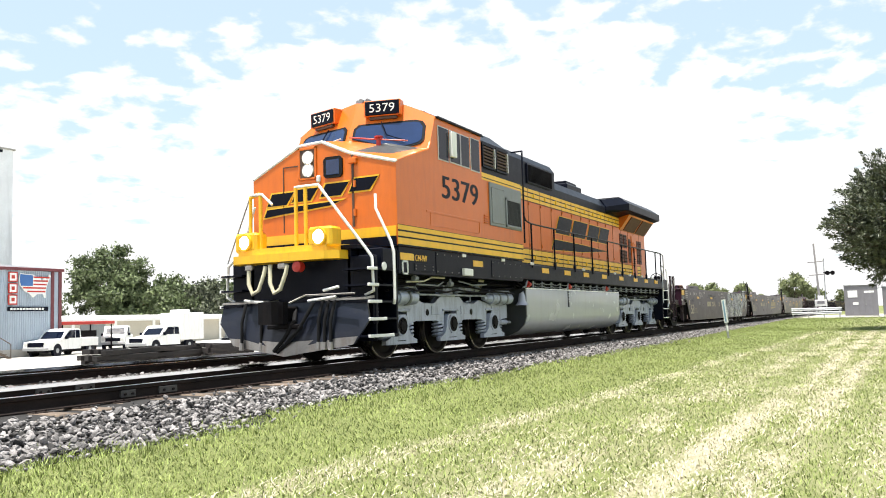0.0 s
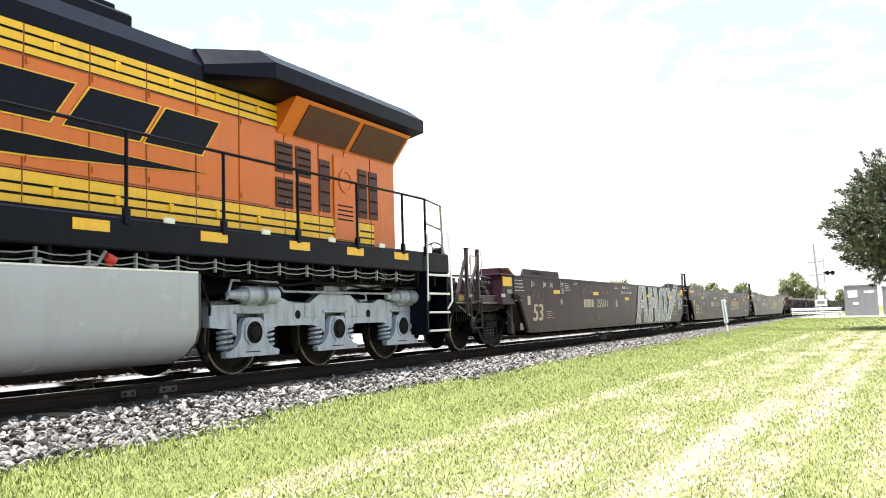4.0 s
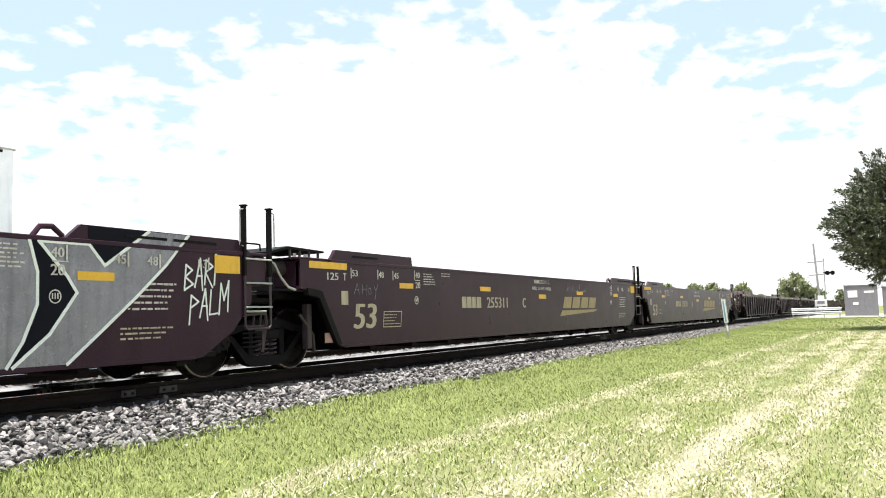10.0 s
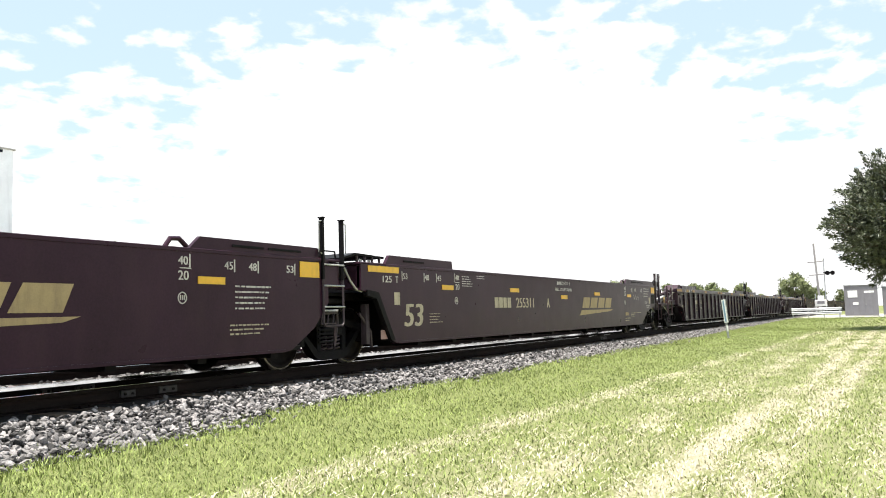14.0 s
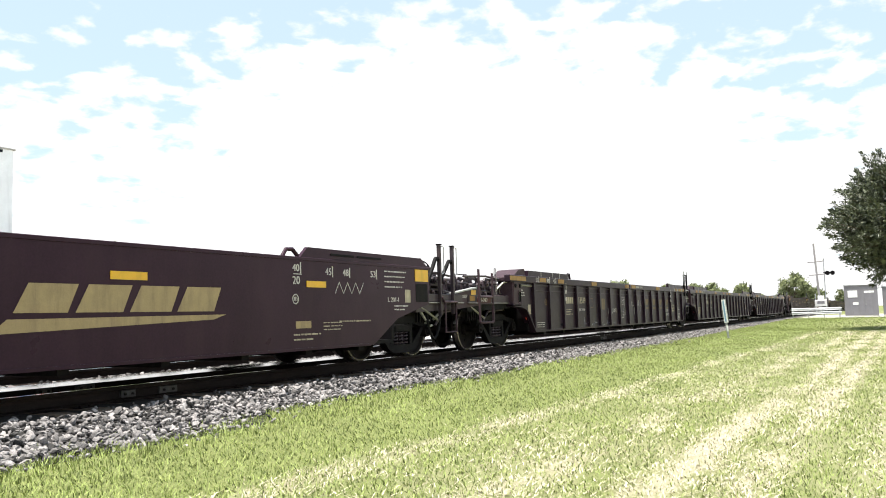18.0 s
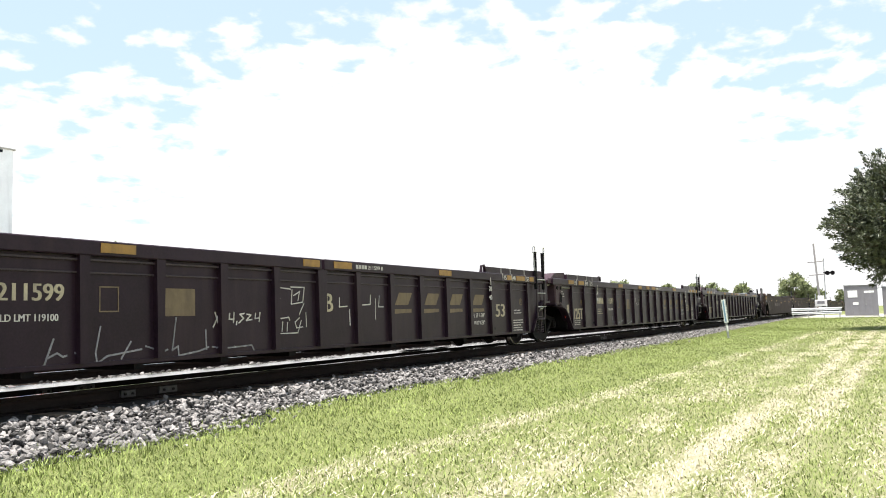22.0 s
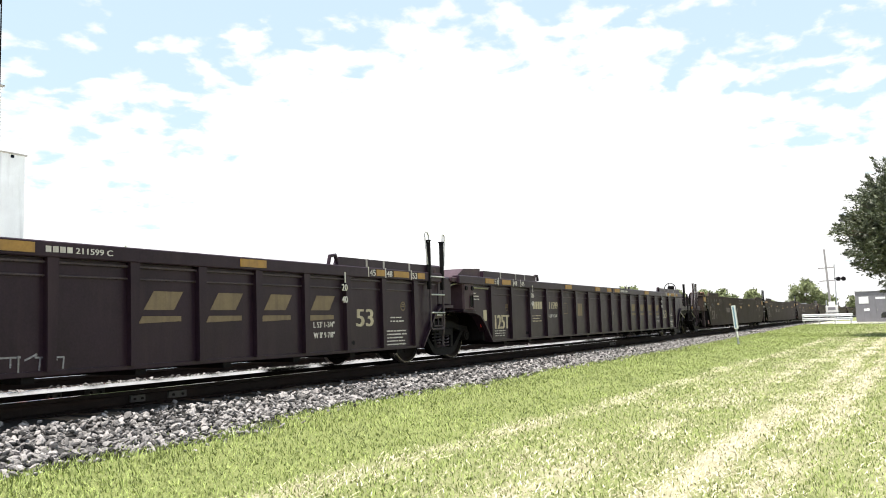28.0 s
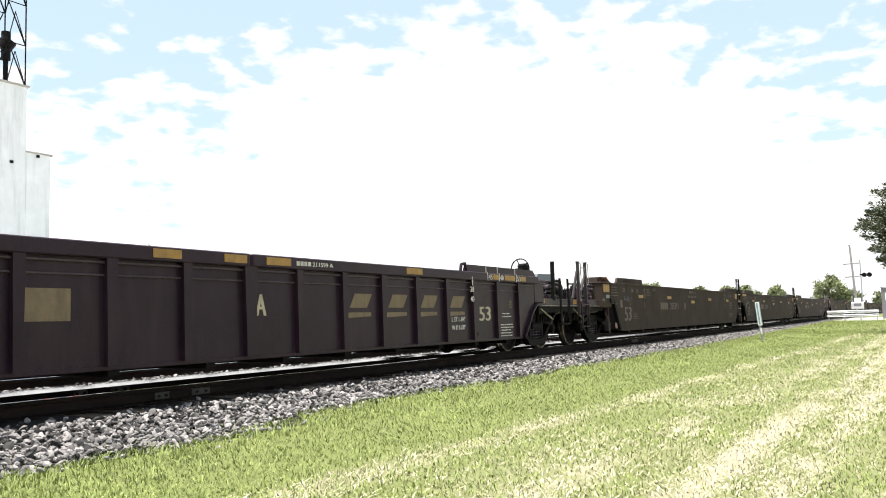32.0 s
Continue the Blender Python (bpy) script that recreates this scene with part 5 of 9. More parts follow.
def loco_rails(T, P, ox):
    # walkway handrails with black stanchions
    for s in (-1, 1):
        y = s * 1.50
        for u in (18.25, 19.78, 21.30, 22.84, 24.38, 25.9, 27.4, 28.9, 30.3, 31.1):
            g = Geo(ox)
            g.rod((u, y, 1.86), (u, y, 2.84), 0.022, 8)
            g.box(u - 0.04, u + 0.04, *sorted((y - 0.03 * s, y + 0.03 * s)), 1.80, 1.98, 0.006)
            P("stanchion", g, BLACK, label="black handrail post")
        g = Geo(ox)
        g.tube([(17.72, s * 1.54, 2.35), (17.72, s * 1.55, 4.42), (17.80, s * 1.52, 4.5), (17.9, s * 1.2, 4.52)], 0.02, 6)
        g.tube([(17.72, s * 1.54, 2.98), (17.85, s * 1.53, 2.88), (18.25, y, 2.84), (31.1, y, 2.84)], 0.02, 6)
        P("handrail", g, BLACK, label="long black handrail")
        g = Geo(ox)
        g.tube([(31.1, y, 2.84), (31.85, s * 1.42, 2.80), (31.95, s * 1.40, 1.9)], 0.02, 6)
        g.tube([(31.12, y, 2.4), (31.9, s * 1.41, 2.35)], 0.016, 6)
        P("end_handrail", g, STEEL, label="grey end handrail")
        # rear steps and white grab irons
        g = Geo(ox)
        g.box(31.15, 31.95, *sorted((s * 0.95, s * 1.02)), 0.45, 1.86, 0.01)
        g.box(31.1, 31.16, *sorted((s * 1.0, s * 1.5)), 0.4, 1.86, 0.01)
        g.box(31.92, 31.98, *sorted((s * 1.0, s * 1.48)), 0.4, 1.86, 0.01)
        st = P("rear_stepwell", g, BLACK, label="black stepwell with white edges")
        for z in (0.45, 0.78, 1.12, 1.46):
            P("step_tread", Geo(ox).box(31.15, 31.95, *sorted((s * 1.05, s * 1.50)), z, z + 0.03), BLACK, st)
            P("step_edge", Geo(ox).box(31.15, 31.95, *sorted((s * 1.50, s * 1.53)), z - 0.005, z + 0.035, 0.006), WHITE, st, "white step edge")
        g = Geo(ox)
        g.tube([(32.02, s * 1.47, 2.3), (32.05, s * 1.5, 1.9), (32.05, s * 1.52, 1.0), (31.85, s * 1.53, 0.86)], 0.02, 6)
        g.tube([(31.1, s * 1.54, 2.2), (31.05, s * 1.55, 1.0)], 0.018, 6)
        P("rear_grab_iron", g, WHITE, label="white grab iron")
    g = Geo(ox)
    g.box(31.95, 32.03, -1.45, 1.45, 0.55, 1.9, 0.02)
    g.prism([(32.03, 0.95), (32.03, 0.70), (32.55, 0.72), (32.62, 0.80), (32.55, 0.93)], "y", -0.16, 0.16)
    P("rear_pilot", g, BLACK, label="black rear end plate and coupler")
    g = Geo(ox)
    for y in (-0.9, -0.7, 0.7, 0.9):
        g.tube([(32.0, y, 1.3), (32.18, y, 1.15), (32.22, y * 0.98, 0.8), (32.1, y * 0.95, 0.55)], 0.02, 6)
    P("rear_hoses", g, RUBBER)

    # front end: pilot sheet, plow, anticlimber, steps
    g = Geo(ox)
    g.box(11.35, 11.5, -1.48, 1.48, 0.62, 1.75, 0.02)
    g.box(11.5, 12.02, -1.05, 1.05, 1.1, 1.93, 0.02)
    P("pilot_sheet", g, BLACK, label="black pilot sheet")
    g = Geo(ox)
    for s in (-1, 1):
        # V-shaped plow, each half concave
        a = [(10.92, s * 0.0, 0.16), (10.98, s * 0.0, 0.55), (11.18, s * 0.0, 1.0)]
        b = [(11.10, s * 1.26, 0.32), (11.10, s * 1.55, 0.70), (11.14, s * 1.47, 1.07)]
        vs = a + b + [(x + 0.04, y, z) for x, y, z in a + b]
        g.add(vs, [(0, 3, 4, 1), (1, 4, 5, 2), (6, 7, 10, 9), (7, 8, 11, 10), (0, 6, 9, 3), (2, 5, 11, 8), (3, 9, 10, 4), (4, 10, 11, 5)])
    plow = P("snow_plow", g, mat("plow_black", (0.012, 0.015, 0.026), 0.35, var=0.3, bump=0.08, dirt=(0.06, 0.06, 0.065), dirt_amount=0.3, streak=(1, 1, 3), spec=0.3), label="black V-shaped pilot plow", angle=50)
    g = Geo(ox)
    for s in (-1, 1):
        vs = [(10.905, 0, 0.13), (11.085, s * 1.24, 0.31), (11.085, s * 1.33, 0.44), (10.925, 0, 0.36)]
        vs += [(x + 0.012, y, z) for x, y, z in vs]
        g.add(vs, [(0, 1, 2, 3), (4, 7, 6, 5), (0, 4, 5, 1), (3, 2, 6, 7), (1, 5, 6, 2)])
    P("plow_blade", g, STEEL, plow, "scuffed bare lower blade")
    for y0 in (-1.48, 0.45):
        g = Geo(ox)
        g.prism([(11.08, 1.02), (11.08, 1.05), (11.40, 1.09), (11.40, 1.05)], "y", y0, y0 + 1.03)
        P("plow_top_edge", g, STEEL, plow)
    # coupler
    g = Geo(ox)
    g.box(10.75, 11.5, -0.13, 0.13, 0.72, 0.95, 0.03)
    g.prism([(10.36, -0.20), (10.40, 0.10), (10.52, 0.20), (10.80, 0.18), (10.80, -0.18), (10.62, -0.22), (10.60, -0.06), (10.50, -0.06), (10.48, -0.24)], "z", 0.66, 1.02)
    g.box(10.86, 11.4, -0.32, 0.32, 0.58, 0.66, 0.02)
    P("coupler", g, UNDER, label="heavy knuckle coupler")
    # anticlimber
    g = Geo(ox)
    g.prism([(10.95, -0.80), (10.95, 1.10), (11.2, 1.30), (11.5, 1.30), (11.5, -1.0), (11.1, -1.0)], "z", 1.70, 1.84)
    g.prism([(11.02, -0.80), (11.02, 1.05), (11.5, 1.25), (11.5, -0.95)], "z", 1.84, 1.95)
    P("anticlimber", g, YELLOW, label="yellow anticlimber platform")
    g = Geo(ox)
    g.box(11.3, 12.1, -1.2, 1.2, 1.86, 1.93, 0.01)
    P("front_walkway", g, BLACK)
    for s, yc in ((-1, -0.66), (1, 0.90)):
        b = P("ditch_light_box", Geo(ox).box(11.02, 11.34, yc - 0.24, yc + 0.24, 1.90, 2.24, 0.04), YELLOW, label="yellow ditch light housing")
        P("ditch_light_ring", Geo(ox).disc((11.01, yc, 2.07), "x", 0.14, 0.05, 20, [(0.12, -0.03), (0.15, -0.03), (0.155, 0.03)]), YELLOW, b)
        P("ditch_light", Geo(ox).disc((11.01, yc, 2.07), "x", 0.12, 0.03, 20, [(0.12, 0.0), (0.115, -0.012), (0.001, -0.03)]), LAMP, b, "lit ditch light")
    # yellow gate posts and white front rails
    for pts in ([(11.15, 0.88, 1.95), (11.15, 0.88, 2.86), (11.18, 0.70, 2.92)], [(11.15, 0.66, 1.95), (11.15, 0.66, 2.88)], [(11.15, -0.10, 1.95), (11.15, -0.10, 2.94)], [(11.15, -0.30, 1.95), (11.15, -0.30, 2.94)]):
        P("gate_post", Geo(ox).tube(pts, 0.033, 8), YELLOW, label="yellow gate post")
    for pts in ([(11.15, -0.08, 2.95), (11.13, -0.58, 2.95), (11.14, -0.66, 2.84), (11.30, -1.42, 1.80), (11.32, -1.48, 1.70), (11.32, -1.50, 1.16), (11.35, -1.32, 1.10)],
                [(11.75, -1.30, 2.80), (11.72, -1.32, 2.55), (11.72, -1.60, 1.98), (11.74, -1.64, 1.80), (11.74, -1.64, 1.02), (11.78, -1.6, 0.95)],
                [(11.15, 0.88, 2.90), (11.14, 0.62, 2.90), (11.14, 0.40, 2.70)],
                [(11.3, 1.40, 1.80), (11.32, 1.55, 1.70), (11.32, 1.58, 1.16), (11.35, 1.42, 1.06)],
                [(11.75, 1.30, 2.80), (11.72, 1.60, 1.98), (11.74, 1.64, 1.1)]):
        P("front_handrail", Geo(ox).tube(pts, 0.026, 8), WHITE, label="bent white handrail")
    P("safety_chain", Geo(ox).tube([(11.15, 0.9, 2.85), (11.2, 1.2, 2.3), (11.25, 1.5, 1.75)], 0.012, 5), STEEL)
    for s in (-1, 1):
        g = Geo(ox)
        g.box(11.35, 12.05, *sorted((s * 0.98, s * 1.05)), 0.4, 1.9, 0.01)
        g.box(12.02, 12.08, *sorted((s * 1.0, s * 1.5)), 0.4, 1.9, 0.01)
        g.box(11.38, 11.42, *sorted((s * 1.0, s * 1.5)), 0.35, 1.72, 0.01)
        st = P("front_stepwell", g, BLACK, label="black stepwell with white-edged steps")
        for z, u1 in ((0.42, 11.84), (0.69, 11.62), (0.97, 11.48), (1.24, 11.40), (1.50, 11.36)):
            P("step_tread", Geo(ox).box(11.10, 12.02, *sorted((s * 1.05, s * 1.52)), z, z + 0.03), BLACK, st)
            P("step_edge", Geo(ox).box(11.10, u1, *sorted((s * 1.52, s * 1.56)), z - 0.01, z + 0.04, 0.006), WHITE, st, "white step edge")
        P("marker_disc", Geo(ox).disc((11.55, s * 1.56, 1.56), "y", 0.07, 0.02, 16, [(0.07, 0), (0.07, s * 0.012), (0.001, s * 0.014)]), WHITE, st)
    # hoses
    for y0 in (0.62, 0.16):
        pts = [(11.0, y0 + 0.18, 1.66), (10.98, y0 + 0.17, 1.35), (10.97, y0 + 0.08, 1.18), (10.97, y0 - 0.05, 1.24), (10.98, y0 - 0.16, 1.5), (11.0, y0 - 0.18, 1.64)]
        P("control_hose", Geo(ox).tube(pts, 0.035, 8), HOSE, label="looped pale control hose")
    for y in (-0.92, -0.80, -0.68, 0.92, 0.5):
        pts = [(11.3, y, 1.08), (11.05, y, 1.0), (10.98, y + 0.03, 0.7), (11.0, y + 0.05, 0.34)]
        h = P("brake_hose", Geo(ox).tube(pts, 0.028, 8), RUBBER, label="black brake hose")
        P("hose_coupling", Geo(ox).rod((11.0, y + 0.05, 0.36), (11.0, y + 0.06, 0.24), 0.035, 8, 0.045), STEEL, h)
    P("brake_hose", Geo(ox).tube([(11.1, -0.1, 0.9), (10.9, -0.22, 0.7), (10.85, -0.05, 0.42), (10.9, 0.2, 0.22)], 0.035, 8), RUBBER)
    P("brake_hose", Geo(ox).tube([(11.0, -0.55, 1.0), (10.9, -0.35, 0.62), (10.88, -0.1, 0.36), (10.92, 0.15, 0.2)], 0.03, 8), RUBBER)
    for y0, y1, z in ((-0.39, -0.94, 1.06), (-0.70, -1.0, 1.22), (0.55, 0.95, 1.06)):
        P("plow_grab_bar", Geo(ox).rod((11.06, y0, z - 0.03), (11.06, y1, z + 0.02), 0.024, 8), WHITE, plow, "white grab bar")
    P("cut_lever", Geo(ox).tube([(11.0, -1.35, 1.12), (10.98, -0.4, 1.12), (10.8, -0.2, 1.0)], 0.016, 6), STEEL)
    P("marker_lamp", Geo(ox).disc((11.0, -0.22, 1.60), "x", 0.09, 0.05, 16, [(0.09, 0.1), (0.09, -0.02), (0.001, -0.04)]), RED, label="red end-of-train receptacle")
    g = Geo(ox)
    for y in (0.78, 0.08):
        g.box(10.95, 11.05, y - 0.08, y + 0.08, 1.58, 1.68, 0.02)
    P("control_sockets", g, STEEL)


def build_locomotive():
    T, P, ox = locomotive()
    loco_hood(T, P, ox)
    loco_rails(T, P, ox)
    loco_truck(14.67, T, ox)
    loco_truck(28.77, T, ox)
    return T


build_locomotive()


# ---------------------------------------------------------------- well cars
PLACARD = mat("pink_placard", (0.45, 0.27, 0.24), 0.6, var=0.2, scale=8, bump=0.02, dirt=GRIME, dirt_amount=0.4)
PITCH, LASTW = 19.0, 19.35
y_side = -1.501
SIDE = 1.50


def mark(num, x, z, parent, material=LETTER, bar_left=True, h=0.10, lift=0.0):
    """A container-length mark: a figure beside an upright bar."""
    bx = x if bar_left else x + 0.17
    bars([(bx, bx + 0.022, z - 0.03, z + h + 0.03)], -SIDE - 0.001 - lift, material, parent, 0.0, "stake_mark")
    write(num, x + (0.04 if bar_left else 0.0), -SIDE - 0.002 - lift, z, h, 0.15, material, parent, "figure", bold=0.004)


def emblem(x0, x1, z, h, parent, material, y, ribbed=False):
    """Four slanted gold blocks over a long tapering bar."""
    w = (x1 - x0) / 4
    for i in range(4):
        g = Geo()
        a, b = x0 + i * w, x0 + i * w + w * (0.82 if not ribbed else 0.5)
        sl = h * 0.55
        g.prism([(a, z), (a + sl, z + h), (b + sl, z + h), (b + sl * 0.2, z)], "y", y - 0.003, y)
        part("emblem_block", g, material, parent)
        if ribbed:
            part("emblem_bar", Geo().box(a - 0.1, b + 0.05, y - 0.003, y, z - 0.16, z - 0.07), material, parent)
    if not ribbed:
        g = Geo().prism([(x0 - 0.24, z - 0.20), (x0 - 0.06, z - 0.06), (x1 + 0.12, z - 0.04), (x1 - 0.10, z - 0.10)], "y", y - 0.003, y)
        part("emblem_bar", g, material, parent)


def scrawl(lines, parent, material, y, r=0.012):
    """Chalk or spray strokes: each a list of (x, z)."""
    g = Geo()
    count = 0
    for pts in lines:
        for (xa, za), (xb, zb) in zip(pts, pts[1:]):
            count += 1
            lift = 0.0004 * (count % 7)
            d = math.hypot(xb - xa, zb - za) or 1e-6
            nx, nz = -(zb - za) / d * r / 2, (xb - xa) / d * r / 2
            ex, ez = (xb - xa) / d * r / 3, (zb - za) / d * r / 3
            g.prism([(xa + nx - ex, za + nz - ez), (xb + nx + ex, zb + nz + ez), (xb - nx + ex, zb - nz + ez), (xa - nx - ex, za - nz - ez)], "y", y - 0.0025 - lift, y)
    me = g.mesh("scrawl")
    return tagged(part("scrawl", me, material, parent), "chalked scrawl", kind="stuff")


def tag_strokes(x, z, n, w, h, seed):
    """A quick looping chalk signature that says nothing."""
    rng = random.Random(seed)
    pts = []
    for i in range(n):
        tall = rng.choice((0.55, 0.6, 1.0, 0.7))
        turns = 9
        for j in range(turns):
            a = 2 * math.pi * j / turns
            pts.append((x + w * (i + j / turns) + 0.38 * w * math.sin(a) * rng.uniform(0.7, 1.2), z + h * tall * 0.5 * (1 - math.cos(a)) + 0.03 * h * math.sin(i * 1.7)))
    k = len(pts) * 2 // 3
    return [pts[:k], pts[k + 2:]]


def ahoy(parent, d, y):
    """Tall silver sprayed letters with pale outlines, open at the foot, across the side sheet."""
    letters = (
        ("letter_a", [(45.29, 0.335), (45.53, 0.84), (45.80, 1.553), (46.61, 1.553), (46.69, 1.18), (46.80, 0.86), (46.90, 0.335), (46.34, 0.335), (46.33, 0.87), (46.01, 0.87), (45.75, 0.335)], (6, 10)),
        ("letter_h", [(46.92, 0.335), (47.03, 0.84), (47.06, 1.553), (47.58, 1.553), (47.56, 1.16), (47.84, 1.16), (47.79, 1.553), (48.29, 1.553), (48.38, 0.85), (48.40, 0.335), (47.80, 0.335), (47.87, 0.87), (47.57, 0.87), (47.48, 0.335)], (2, 6, 9, 13)),
        ("letter_o", [(48.42, 0.335), (48.50, 0.78), (48.57, 1.22), (48.77, 1.553), (49.66, 1.553), (49.75, 1.25), (49.75, 0.93), (49.60, 0.57), (49.44, 0.335)], (3, 8)),
        ("letter_y", [(49.50, 0.335), (49.89, 0.64), (50.20, 1.05), (50.08, 1.22), (49.76, 1.553), (50.34, 1.553), (50.54, 1.34), (51.14, 1.745), (51.74, 1.745), (51.39, 1.38), (50.97, 1.02), (50.42, 0.59), (50.09, 0.335)], (7, 12)))
    for nm, pts, gaps in letters:
        q = [(u + d, z) for u, z in pts]
        part(nm, Geo().prism(q, "y", y - 0.004, y), SPRAY, parent, "silver sprayed letter")
        edges = [[q[i], q[(i + 1) % len(q)]] for i in range(len(q)) if i not in gaps]
        scrawl(edges, parent, SPRAY_LINE, y - 0.0045, 0.034)
    for pts in ([(46.05, 1.07), (46.21, 1.51), (46.34, 1.07)], [(48.98, 0.40), (49.03, 0.93), (49.06, 1.23), (49.22, 1.54), (49.31, 1.24), (49.30, 0.93), (49.17, 0.62)]):
        q = [(u + d, z) for u, z in pts]
        part("letter_counter", Geo().prism(q, "y", y - 0.006, y - 0.004), SPRAY_BLACK, parent)
        scrawl([q + [q[0]]], parent, SPRAY_LINE, y - 0.0065, 0.03)
    for pts in ([(45.02, 0.335), (45.36, 0.82), (45.60, 1.553), (45.80, 1.553), (45.53, 0.84), (45.29, 0.335)], [(46.61, 1.553), (47.06, 1.553), (47.03, 0.84), (46.92, 0.36), (46.90, 0.36), (46.80, 0.86), (46.69, 1.18)],
                [(47.58, 1.553), (47.79, 1.553), (47.84, 1.16), (47.56, 1.16)], [(47.48, 0.335), (47.57, 0.87), (47.87, 0.87), (47.80, 0.335)], [(48.29, 1.553), (48.77, 1.553), (48.57, 1.22), (48.50, 0.78), (48.42, 0.4), (48.40, 0.4), (48.38, 0.85)],
                [(49.66, 1.553), (49.76, 1.553), (50.08, 1.22), (50.20, 1.05), (49.89, 0.64), (49.50, 0.34), (49.60, 0.57), (49.75, 0.93), (49.75, 1.25)], [(50.34, 1.745), (51.14, 1.745), (50.54, 1.34), (50.34, 1.553)]):
        part("letter_shadow", Geo().prism([(u + d, z) for u, z in pts], "y", y - 0.002, y), SPRAY_BLACK, parent, "black sprayed shadow between letters")
    text_block(49.33 + d, 49.64 + d, 1.49, 6, 0.042, 0.028, y - 0.005, LETTER, parent, 0.0, 41)
    # a pale tag beside it
    x0 = 51.75 + d
    for word, z0, dx in (("BARF", 1.10, 0.0), ("PALM", 0.74, 0.08)):
        st = []
        for i, ch in enumerate(word):
            k = 0.30 + 0.05 * (i % 2)
            xx, zz = x0 - 0.08 + dx + i * 0.165, z0 + 0.035 * i
            st += [[(xx + px * 0.15 + py * 0.03, zz + py * k) for px, py in stroke] for stroke in TAG_LETTERS[ch]]
        scrawl(st, parent, SPRAY_LINE, y - 0.002, 0.022)


TAG_LETTERS = {"B": [[(0, 0), (0, 1), (0.7, 0.8), (0, 0.52), (0.9, 0.25), (0, 0)]], "A": [[(0, 0), (0.45, 1), (0.9, -0.1)], [(0.2, 0.4), (0.75, 0.4)]], "R": [[(0, 0), (0, 1), (0.8, 0.75), (0, 0.5), (0.9, -0.1)]],
               "F": [[(0, -0.1), (0, 1), (1.0, 1.1)], [(0, 0.5), (0.7, 0.55)]], "P": [[(0, -0.15), (0, 1), (0.85, 0.75), (0, 0.5)]], "L": [[(0, 1), (0, 0), (0.9, 0.05)]], "M": [[(0, -0.1), (0.05, 1), (0.5, 0.4), (0.95, 1.1), (1.0, 0.0)]]}


def ladder(x0, x1, z0, z1, parent, y=-1.50, top=2.2, loops=False, rungs=4):
    """End ladder: two rails with worn rungs, slim guide posts above and tall thin hoops outside them."""
    L = part("end_ladder", Geo().tube([(x0, y, z1), (x0, y, z0 + 0.04), (x0 + 0.04, y, z0), (x1 - 0.04, y, z0), (x1, y, z0 + 0.04), (x1, y, z1)], 0.019, 6), PIPE, parent, "dark steel end ladder")
    for i in range(rungs):
        z = z0 + (z1 - z0) * (i + 0.9) / rungs
        part("rung", Geo().rod((x0, y - 0.025, z), (x1, y - 0.025, z), 0.013, 6), HOOP, L, "pale worn rung")
    for k, x in enumerate((x0, x1)):
        hw = 0.024 if rungs else 0.03
        q = Geo().box(x - hw, x + hw, y - 0.02, y + 0.05, 1.3 if rungs else 0.75, top, 0.006)
        part("guide_post", q, UNDER if rungs else PIPE, L, "slim container guide post")
        part("post_cap", Geo().box(x - hw - 0.012, x + hw + 0.012, y - 0.03, y + 0.06, top, top + 0.02, 0.004), UNDER, L)
        d = -1 if k == 0 else 1
        if rungs == 0:
            if loops:
                part("post_loop", Geo().tube([(x + 0.03, y - 0.02, top - 0.02), (x + 0.12, y - 0.02, top - 0.03), (x + 0.12, y - 0.02, top - 0.52), (x + 0.03, y - 0.02, top - 0.55)], 0.010, 5), HOOP, L, "pale side loop")
        elif loops:
            lean = 0.05 if k == 0 else 0.0
            part("post_loop", Geo().tube([(x + d * 0.06, y, top - 0.42), (x + d * (0.10 + lean), y, top + 0.12), (x + d * (0.08 + lean), y, top + 0.15), (x + d * (0.03 + lean * 0.6), y, top + 0.15), (x + d * 0.015, y, top + 0.10), (x + d * 0.015, y, top - 0.02)], 0.012, 5), HOOP, L, "tall thin hoop beside the post")
        else:
            part("post_loop", Geo().tube([(x + d * 0.02, y, top - 0.04), (x + d * 0.09, y, top - 0.05), (x + d * 0.09, y, top - 0.50), (x + d * 0.02, y, top - 0.52)], 0.010, 5), HOOP, L, "thin side hoop")
    return L


def lever_frame(x, parent):
    """Worn brake levers and a step bracket above the spring nest of a shared truck."""
    f = part("lever_frame", Geo().tube([(x - 0.72, -1.24, 0.80), (x - 0.35, -1.26, 0.82), (x - 0.20, -1.24, 0.82), (x - 0.16, -1.22, 0.70), (x - 0.22, -1.2, 0.30)], 0.026, 6), PIPE, parent, "rubbed brake lever frame")
    part("lever_bar", Geo().box(x - 0.72, x - 0.22, -1.29, -1.25, 0.835, 0.865, 0.006), HOOP, f, "bright worn bar")
    part("lever_bar", Geo().box(x - 0.66, x - 0.28, -1.29, -1.26, 0.64, 0.665, 0.006), PIPE, f)
    for dx in (-0.62, -0.46, -0.32):
        part("lever_link", Geo().rod((x + dx, -1.25, 0.66), (x + dx + 0.03, -1.25, 0.84), 0.016, 6), PIPE, f)
    for z in (0.56, 0.50, 0.44, 0.38):
        part("spring_cover_slat", Geo().box(x - 0.62, x - 0.24, -1.21, -1.19, z - 0.012, z + 0.012, 0.003), UNDER, f)
    return f


